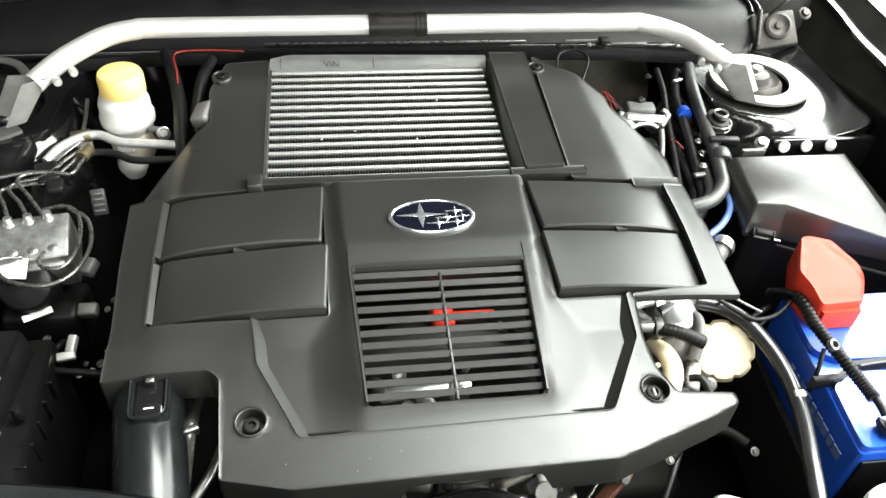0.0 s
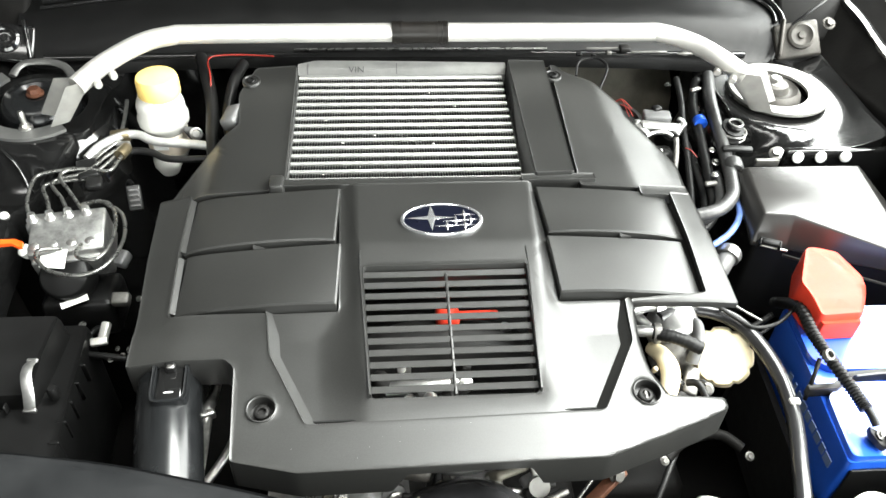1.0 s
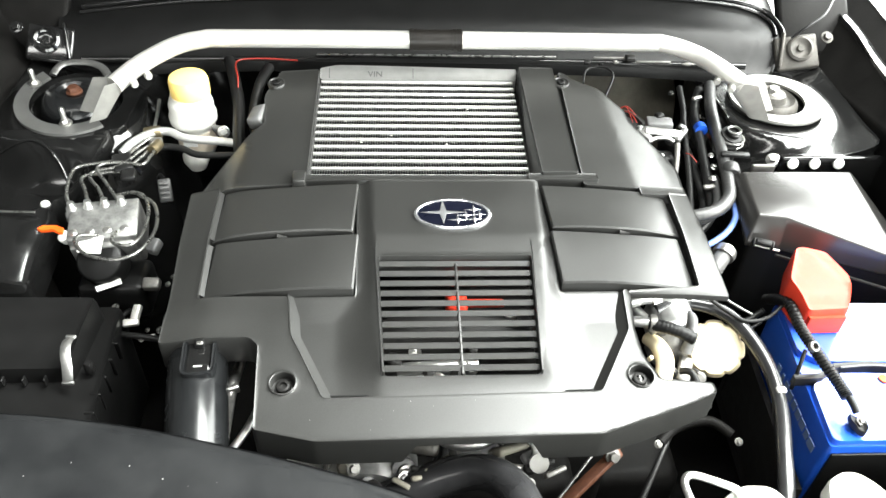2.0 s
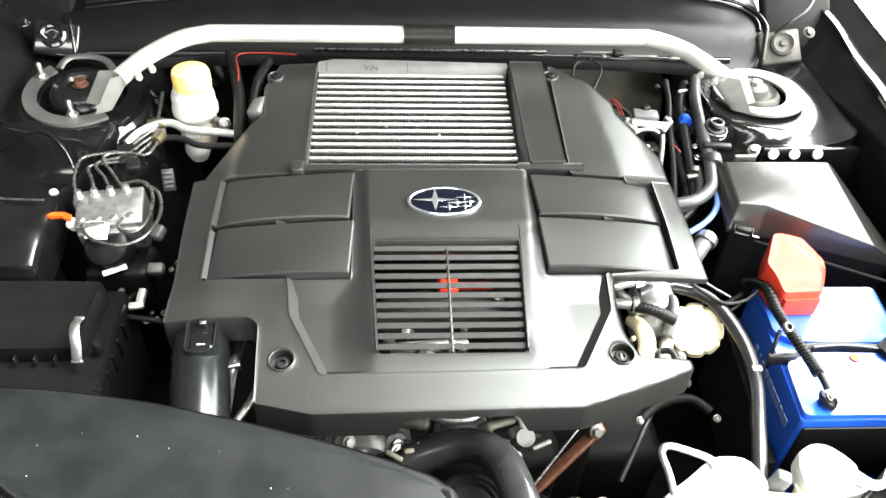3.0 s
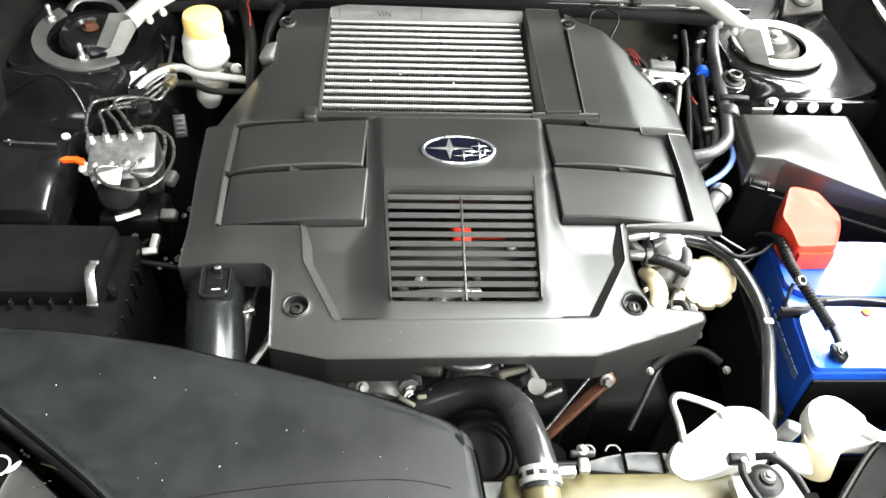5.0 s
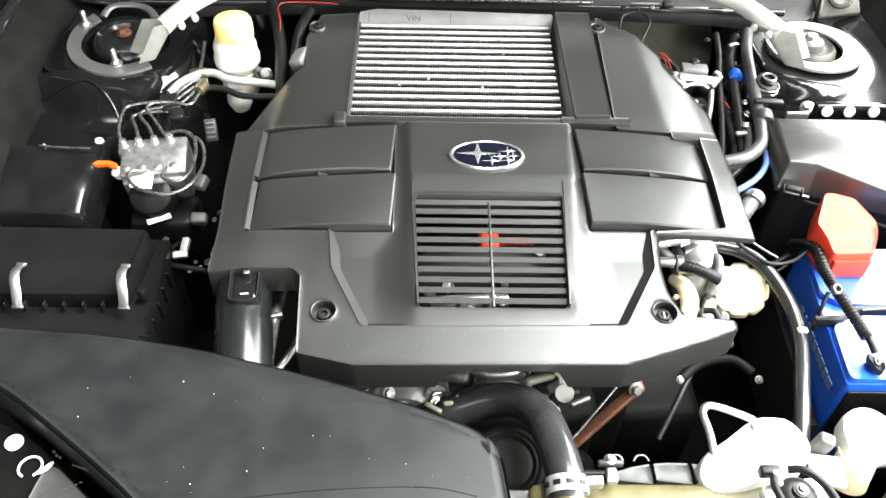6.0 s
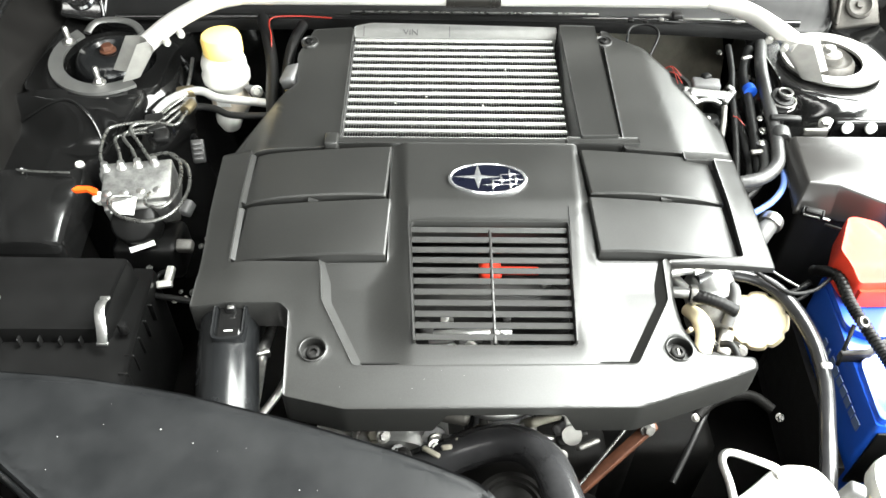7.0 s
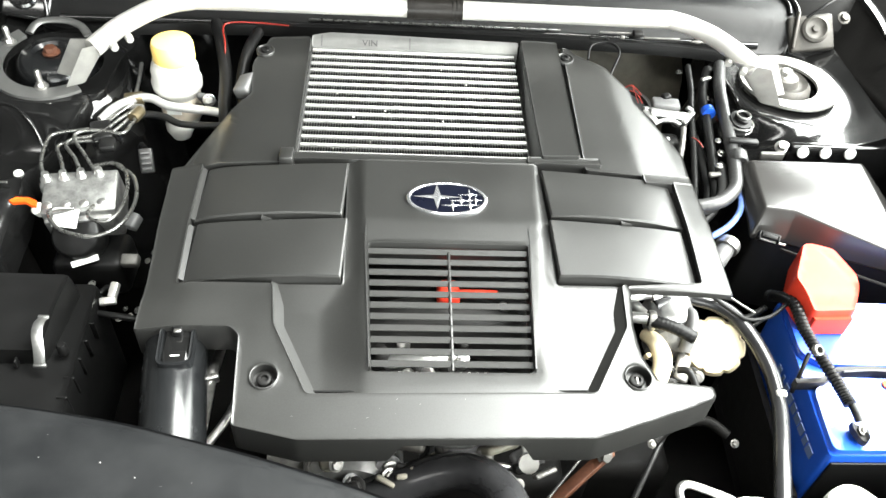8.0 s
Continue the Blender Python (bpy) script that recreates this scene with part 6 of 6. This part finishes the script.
part("lid", slab(rounded([(-0.66, 0.800), (-0.436, 0.797), (-0.442, 0.690), (-0.66, 0.690)], 0.010), lambda x, y: 0.802 - 0.22 * max(0, 0.75 - y), 0.05, 0.008, step=0.03, draft=0.03), M_BOX, filt)
part("base", slab(rounded([(-0.665, 0.81), (-0.415, 0.81), (-0.405, 0.60), (-0.665, 0.60)], 0.012), lambda x, y: 0.770 - 0.06 * max(0, 0.7 - y), 0.16, 0.006, step=0.04), M_BOX, filt)
for i in range(8):
    part("rib", box((0.0022, 0.008, 0.012), (-0.638 + 0.024 * i, 0.684, 0.777), 0.0008), M_BOX, filt)
for i in range(6):
    part("side_rib", box((0.012, 0.003, 0.03), (-0.413, 0.62 + 0.026 * i, 0.752), 0.001), M_BOX, filt)
for x in (-0.448, -0.578):
    part("spring_clip", tube([(x + 0.002, 0.724, 0.806), (x + 0.003, 0.712, 0.812), (x + 0.005, 0.698, 0.811), (x + 0.008, 0.684, 0.798), (x + 0.008, 0.676, 0.786)], 0.0058, 8, 6, flat=0.3), M_ALU, filt)
    part("clip_hook", box((0.012, 0.004, 0.004), (x + 0.002, 0.726, 0.806), 0.001), M_ALU, filt)
    part("clip_hook", box((0.014, 0.004, 0.004), (x + 0.008, 0.675, 0.784), 0.001), M_ALU, filt)
part("catch", lathe([(0.006, 0), (0.006, 0.012), (0.004, 0.015), (0, 0.015)], (-0.424, 0.70, 0.775), 16), M_BOX, filt)

abs_unit = thing("brake_hydraulic_unit", (-0.445, 0.90, 0.76), "bare aluminium brake hydraulic unit with steel lines", "brake unit")
part("block", box((0.088, 0.062, 0.06), Matrix.Translation((-0.447, 0.905, 0.815)) @ pose(0, 0, 0, 14, 0, 8), 0.003), M_BLOCK, abs_unit)
part("motor", lathe([(0.030, 0), (0.030, 0.030), (0.026, 0.034), (0, 0.034)], aim((-0.447, 0.872, 0.785), (0, -0.55, 0.83)), 26), M_BOX, abs_unit)
part("motor_label", box((0.031, 0.024, 0.002), Matrix.Translation((-0.456, 0.862, 0.831)) @ pose(0, 0, 0, 33, 0, -6), 0.001), M_WHITE, abs_unit)
part("front_step", box((0.080, 0.016, 0.040), Matrix.Translation((-0.445, 0.876, 0.808)) @ pose(0, 0, 0, 14, 0, 8), 0.003), M_BLOCK, abs_unit)
part("side_plug", lathe([(0.008, 0), (0.008, 0.010), (0.005, 0.012), (0, 0.012)], aim((-0.490, 0.878, 0.826), (-0.3, -0.4, 1)), 16), M_MILK, abs_unit)
part("side_lug", box((0.014, 0.020, 0.016), Matrix.Translation((-0.378, 0.868, 0.822)) @ pose(0, 0, 0, 20, 0, -20), 0.003), M_GREYPL, abs_unit)
part("controller", box((0.09, 0.065, 0.06), (-0.44, 0.868, 0.745), 0.012, 3), M_BOX, abs_unit)
for i in range(4):
    x, y = -0.490 + 0.0205 * i, 0.912 + 0.004 * i
    part("union", lathe([(0.0095, -0.006), (0.0095, 0.004), (0.0072, 0.006), (0.0072, 0.012), (0.0052, 0.014), (0.0045, 0.020)], aim((x, y, 0.838), (0, 0.15, 1)), 10), M_ALU, abs_unit)
    part("front_union", lathe([(0.0095, -0.004), (0.0095, 0.006), (0.0060, 0.009), (0.0, 0.011)], aim((-0.480 + 0.021 * i, 0.877 + 0.003 * i, 0.831), (0, -0.45, 1)), 10), M_ALU if i % 2 else M_STEEL, abs_unit)
LINES = [
    [(-0.490, 0.912, 0.850), (-0.502, 0.938, 0.856), (-0.508, 0.985, 0.856), (-0.497, 0.999, 0.856), (-0.469, 1.007, 0.856), (-0.449, 1.014, 0.856), (-0.435, 1.043, 0.856), (-0.419, 1.066, 0.858)],
    [(-0.469, 0.916, 0.850), (-0.480, 0.945, 0.854), (-0.492, 0.969, 0.854), (-0.486, 0.979, 0.854), (-0.459, 0.986, 0.854), (-0.443, 0.989, 0.854), (-0.425, 1.021, 0.854), (-0.415, 1.045, 0.856)],
    [(-0.449, 0.920, 0.850), (-0.461, 0.944, 0.856), (-0.480, 0.970, 0.858), (-0.474, 0.984, 0.858), (-0.446, 0.996, 0.858), (-0.428, 1.030, 0.858), (-0.414, 1.050, 0.858)],
    [(-0.429, 0.922, 0.850), (-0.455, 0.956, 0.860), (-0.473, 0.982, 0.861), (-0.468, 0.996, 0.861), (-0.446, 1.001, 0.860), (-0.417, 0.999, 0.858), (-0.410, 1.019, 0.858), (-0.408, 1.032, 0.858)],
    [(-0.440, 0.945, 0.846), (-0.418, 0.946, 0.850), (-0.400, 0.936, 0.850), (-0.388, 0.905, 0.850), (-0.385, 0.865, 0.850), (-0.394, 0.840, 0.850), (-0.412, 0.840, 0.850), (-0.423, 0.853, 0.848), (-0.423, 0.874, 0.842)],
    [(-0.420, 0.952, 0.846), (-0.405, 0.938, 0.850), (-0.386, 0.923, 0.850), (-0.374, 0.893, 0.850), (-0.372, 0.859, 0.850), (-0.383, 0.826, 0.850), (-0.408, 0.812, 0.850), (-0.443, 0.821, 0.850), (-0.464, 0.843, 0.850), (-0.465, 0.859, 0.848), (-0.444, 0.867, 0.842)],
]
for pts in LINES:
    part("brake_line", tube(pts, 0.0024, 8, 8), M_LINE, abs_unit)
part("brass_union", lathe([(0.008, -0.010), (0.008, 0.010), (0.005, 0.013), (0.0, 0.013)], aim((-0.408, 1.042, 0.858), (0.3, 1, 0)), 8), M_BRASS, abs_unit)
part("brass_union", box((0.026, 0.018, 0.014), Matrix.Translation((-0.420, 1.078, 0.858)) @ pose(0, 0, 0, 0, 0, 15), 0.003), M_BRASS, abs_unit)
part("line_clip", box((0.020, 0.022, 0.010), Matrix.Translation((-0.430, 0.976, 0.856)) @ pose(0, 0, 0, 0, 0, 12), 0.003), M_BOX, abs_unit)
part("line_clip", box((0.026, 0.040, 0.010), Matrix.Translation((-0.446, 1.006, 0.855)) @ pose(0, 0, 0, 0, 0, 20), 0.003), M_BOX, abs_unit)
part("warning_tag", slab([(-0.512, 0.858), (-0.506, 0.864), (-0.490, 0.864), (-0.480, 0.859), (-0.478, 0.850), (-0.483, 0.850), (-0.492, 0.856), (-0.506, 0.854)], 0.862, 0.004, 0.001), M_ORANGE, abs_unit, "orange tag")
single("paper_label", box((0.032, 0.008, 0.0012), Matrix.Translation((-0.437, 0.835, 0.7835)) @ pose(0, 0, 0, 20, 0, 28), 0), M_WHITE, "small white paper label on the black controller", "label")
angle = box((0.010, 0.021, 0.010), Matrix.Translation((-0.398, 0.803, 0.765)) @ pose(0, 0, 0, 25, 0, -8), 0.002)
box((0.020, 0.010, 0.008), Matrix.Translation((-0.403, 0.790, 0.760)) @ pose(0, 0, 0, 25, 0, 10), 0.002, bm=angle)
single("angle_bracket", angle, M_SILVER, "pale plastic angle bracket beside the filter box", "bracket")
# Tiny bright bolt heads, scattered at random to stand in for glints.
rh = random.Random(77)
for i in range(14):
    p = (-0.43 + 0.08 * rh.random(), 0.77 + 0.12 * rh.random(), 0.735 + 0.03 * rh.random())
    single("glint_bolt", hexbolt(p, (rh.random() - 0.5, -0.3, 1), 0.002 + 0.0015 * rh.random()), rh.choice((M_STEEL, M_DUSTY, M_LINE)), "tiny bright bolt head standing in for a glint beside the filter box", "clip", "clips beside the filter box")
connector = thing("wire_plug", (-0.396, 1.005, 0.80), "grey ribbed plastic wiring plug beside the cover", "connector")
pm = Matrix.Translation((-0.396, 1.004, 0.808)) @ pose(0, 0, 0, 50, 0, 12)
part("body", box((0.018, 0.034, 0.010), pm, 0.002), M_BRAID, connector)
for k in range(4):
    part("rib", box((0.012, 0.003, 0.004), pm @ Matrix.Translation((0, -0.011 + 0.007 * k, 0.006)), 0.0008), M_GREYPL, connector)
part("lead", tube([(-0.400, 1.020, 0.818), (-0.408, 1.032, 0.815), (-0.415, 1.040, 0.800)], 0.003, 8), M_BOX, connector)
single("wire_plug", box((0.022, 0.016, 0.014), Matrix.Translation((-0.386, 0.845, 0.775)) @ pose(0, 0, 0, 20, 0, 0), 0.003), M_DUSTY, "grey plastic wiring plug below the brake unit", "connector")
def dished(x, y):
    """A pressed dish in the ledge, then the rounded fall towards the front."""
    q = (abs((x + 0.650 - 0.25 * (y - 0.98)) / 0.140) ** 4 + abs((y - 0.975 + 0.10 * (x + 0.59)) / 0.062) ** 4) ** 0.25
    k = min(1.0, max(0.0, (1.12 - q) / 0.22))
    lip = 0.004 * math.exp(-((q - 1.15) / 0.070) ** 2)
    f = max(0.0, 0.905 - y)
    z = 0.850 + lip - 0.028 * k * k * (3 - 2 * k) - 2.6 * f * f
    u = min(1.0, max(0.0, (y - 1.015) / 0.035))
    z += 0.016 * u * u * (3 - 2 * u) - 9.0 * soft(x + 0.556, 0.007) ** 2 * min(1.0, f / 0.03)
    k = min(1.0, max(0.0, (0.150 - math.hypot(x - TOWERS[-1][0], y - TOWERS[-1][1])) / 0.060))
    return z + (0.876 - z) * k * k * (3 - 2 * k)


panel = single("inner_wing_panel", slab(rounded([(-0.660, 1.060), (-0.465, 1.060), (-0.490, 1.0), (-0.512, 0.93), (-0.520, 0.80), (-0.660, 0.80)], 0.012, 4), dished, 0.05, 0.008, step=0.006), M_PANEL, "glossy black pressed steel inner wing panel", "body panel")
part("panel_seam", tube([(-0.600, 0.903, 0.855), (-0.575, 0.900, 0.855), (-0.53, 0.898, 0.855)], 0.0014, 6), M_LINE, panel)
# pressed creases round the dish
for line in ([(-0.655, 1.037), (-0.598, 1.037), (-0.567, 1.034), (-0.542, 1.018), (-0.526, 0.998), (-0.518, 0.972)], [(-0.656, 0.945), (-0.646, 0.932), (-0.616, 0.914), (-0.595, 0.906)]):
    part("panel_crease", tube([(x, y, dished(x, y) - 0.0006) for x, y in line], 0.0022, 8, 8), M_PAINT, panel)
part("panel_crease", tube([(-0.590, 0.906, 0.853), (-0.591, 0.897, 0.8535)], 0.0012, 6, 1), M_LINE, panel)
part("panel_clip", lathe([(0.0, 0), (0.006, 0), (0.005, 0.003), (0.0, 0.004)], (-0.524, 0.918, 0.852), 14), M_MILK, panel)
res = thing("brake_fluid_reservoir", (-0.36, 1.085, 0.80), "milky brake fluid reservoir with a yellow cap", "reservoir")
RX, RY = -0.365, 1.108
part("body", lathe([(0.022, 0.805), (0.027, 0.815), (0.0290, 0.858), (0.0345, 0.864), (0.0350, 0.874), (0.0325, 0.878), (0.0325, 0.892), (0.0300, 0.900), (0.0270, 0.903), (0.0270, 0.908), (0, 0.908)], (RX, RY, 0), 40), M_MILK, res)
part("fluid_level", lathe([(0.0272, 0.817), (0.0288, 0.820), (0.0296, 0.850), (0.0285, 0.852)], (RX, RY, 0), 36), M_FLUID, res)
part("cap", lathe([(0.0268, 0.906), (0.0282, 0.909), (0.0282, 0.929), (0.0260, 0.935), (0.0150, 0.938), (0.0, 0.939)], (RX + 0.003, RY, 0), 60, wobble=lambda a: 1 + 0.010 * math.cos(30 * a)), M_YELLOW, res)
part("label", box((0.020, 0.0016, 0.014), Matrix.Translation((RX - 0.004, RY - 0.0290, 0.840)), 0), M_WHITE, res)
part("bracket", box((0.026, 0.010, 0.030), Matrix.Translation((-0.322, 1.092, 0.850)) @ pose(0, 0, 0, 30, 0, -20), 0.004), M_GREYPL, res)
part("bracket_bolt", hexbolt((-0.318, 1.083, 0.857), (0.2, -0.8, 0.5), 0.006), M_STEEL, res)
part("outlet", lathe([(0.0, -0.022), (0.013, -0.018), (0.0195, -0.004), (0.0195, 0.006), (0.012, 0.018), (0, 0.018)], (-0.368, 1.090, 0.806), 24), M_MILK, res)

single("air_conditioning_pipe", tube([(-0.455, 1.034, 0.852), (-0.440, 1.057, 0.858), (-0.416, 1.076, 0.860), (-0.395, 1.078, 0.860), (-0.368, 1.064, 0.858), (-0.31, 1.058, 0.856), (-0.262, 1.050, 0.852)], 0.0062, 12), M_BAR, "pale aluminium pipe below the brake reservoir", "pipe")
single("brake_pipe", tube([(-0.430, 1.028, 0.846), (-0.405, 1.052, 0.85), (-0.375, 1.050, 0.85), (-0.345, 1.034, 0.85), (-0.28, 1.034, 0.85)], 0.005, 10), M_RUBBER, "thin black pipe below the pale one", "pipe")
single("line_bracket", box((0.018, 0.012, 0.014), (-0.412, 1.060, 0.853), 0.003), M_DUSTY, "small steel bracket holding brake lines", "bracket")
single("brake_pipe", tube([(-0.419, 1.082, 0.86), (-0.420, 1.115, 0.866), (-0.424, 1.15, 0.87)], 0.0028, 8), M_STEEL, "thin steel brake pipe by the tower", "pipe")
single("red_wire", tube([(-0.30, 1.135, 0.89), (-0.302, 1.16, 0.905), (-0.308, 1.185, 0.912), (-0.30, 1.20, 0.913), (-0.26, 1.203, 0.913), (-0.215, 1.20, 0.912)], 0.0012, 8), M_REDWIRE, "thin red wire behind the cover", "cable")
single("wire_harness", tube([(-0.325, 1.22, 0.90), (-0.31, 1.17, 0.895), (-0.298, 1.12, 0.88), (-0.292, 1.06, 0.86), (-0.285, 1.02, 0.84)], 0.009, 10), M_RUBBER, "black taped wiring harness behind the cover", "cable")
single("wire_harness", tube([(-0.26, 1.20, 0.90), (-0.27, 1.15, 0.895), (-0.275, 1.10, 0.87), (-0.262, 1.05, 0.86)], 0.008, 10), M_RUBBER, "black wiring harness beside the cover", "cable")
single("mount_tab", box((0.022, 0.040, 0.018), Matrix.Translation((-0.258, 1.055, 0.902)) @ pose(0, 0, 0, 0, -20, -8), 0.004), M_GREYPL, "grey plastic tab on the edge of the cover", "tab")
single("tower_handle", tube([(-0.592, 1.194, 0.886), (-0.587, 1.210, 0.891), (-0.574, 1.220, 0.893), (-0.545, 1.221, 0.893), (-0.522, 1.211, 0.891), (-0.508, 1.194, 0.886)], 0.0062, 12, flat=0.5), M_RING, "grey curved metal strap behind the tower", "bracket")

single("wire_harness", tube([(-0.455, 0.80, 0.70), (-0.430, 0.785, 0.742), (-0.400, 0.775, 0.752), (-0.365, 0.772, 0.748), (-0.335, 0.78, 0.735)], 0.0045, 8, 16, ridge=corrugated), M_RUBBER, "black corrugated wiring sleeve beside the filter box", "cable")
single("wire_harness", tube([(-0.432, 0.850, 0.70), (-0.420, 0.835, 0.735), (-0.424, 0.812, 0.745), (-0.430, 0.795, 0.730)], 0.0040, 8, 16, ridge=corrugated), M_RUBBER, "black corrugated wiring sleeve below the brake unit", "cable")

# ---- lint specks ----
rs = random.Random(31)
lint = bmesh.new()
for i in range(60):
    x, y = -0.42 + 0.42 * rs.random(), 0.30 + 0.28 * rs.random()
    if y > 0.55 - 0.30 * (x + 0.35) or y < 0.42 - 0.6 * (x + 0.33):
        continue
    s = 0.0002 + 0.0005 * rs.random() ** 3
    lathe([(s, 0), (s * 0.6, s * 0.7), (0, s * 0.8)], (x, y, duct_z(x, y)), 6, lint)
for i in range(9):
    x, y = -0.15 + 0.34 * rs.random(), 0.556 + 0.034 * rs.random()
    s = 0.0002 + 0.0002 * rs.random() ** 3
    lathe([(s, 0), (s * 0.6, s * 0.7), (0, s * 0.8)], (x, y, cover_z(x, y)), 6, lint)
for i in range(30):
    x, y = -0.17 + 0.26 * rs.random(), 0.93 + 0.195 * rs.random()
    s = 0.0004 + 0.0013 * rs.random() ** 3
    lathe([(s, 0), (s * 0.6, s * 0.7), (0, s * 0.8)], (x, y, IC_Z(y)), 5, lint)
single("lint_specks", lint, M_LINT, "tiny pale lint specks on the black plastic", "lint", kind="stuff", smooth=0)
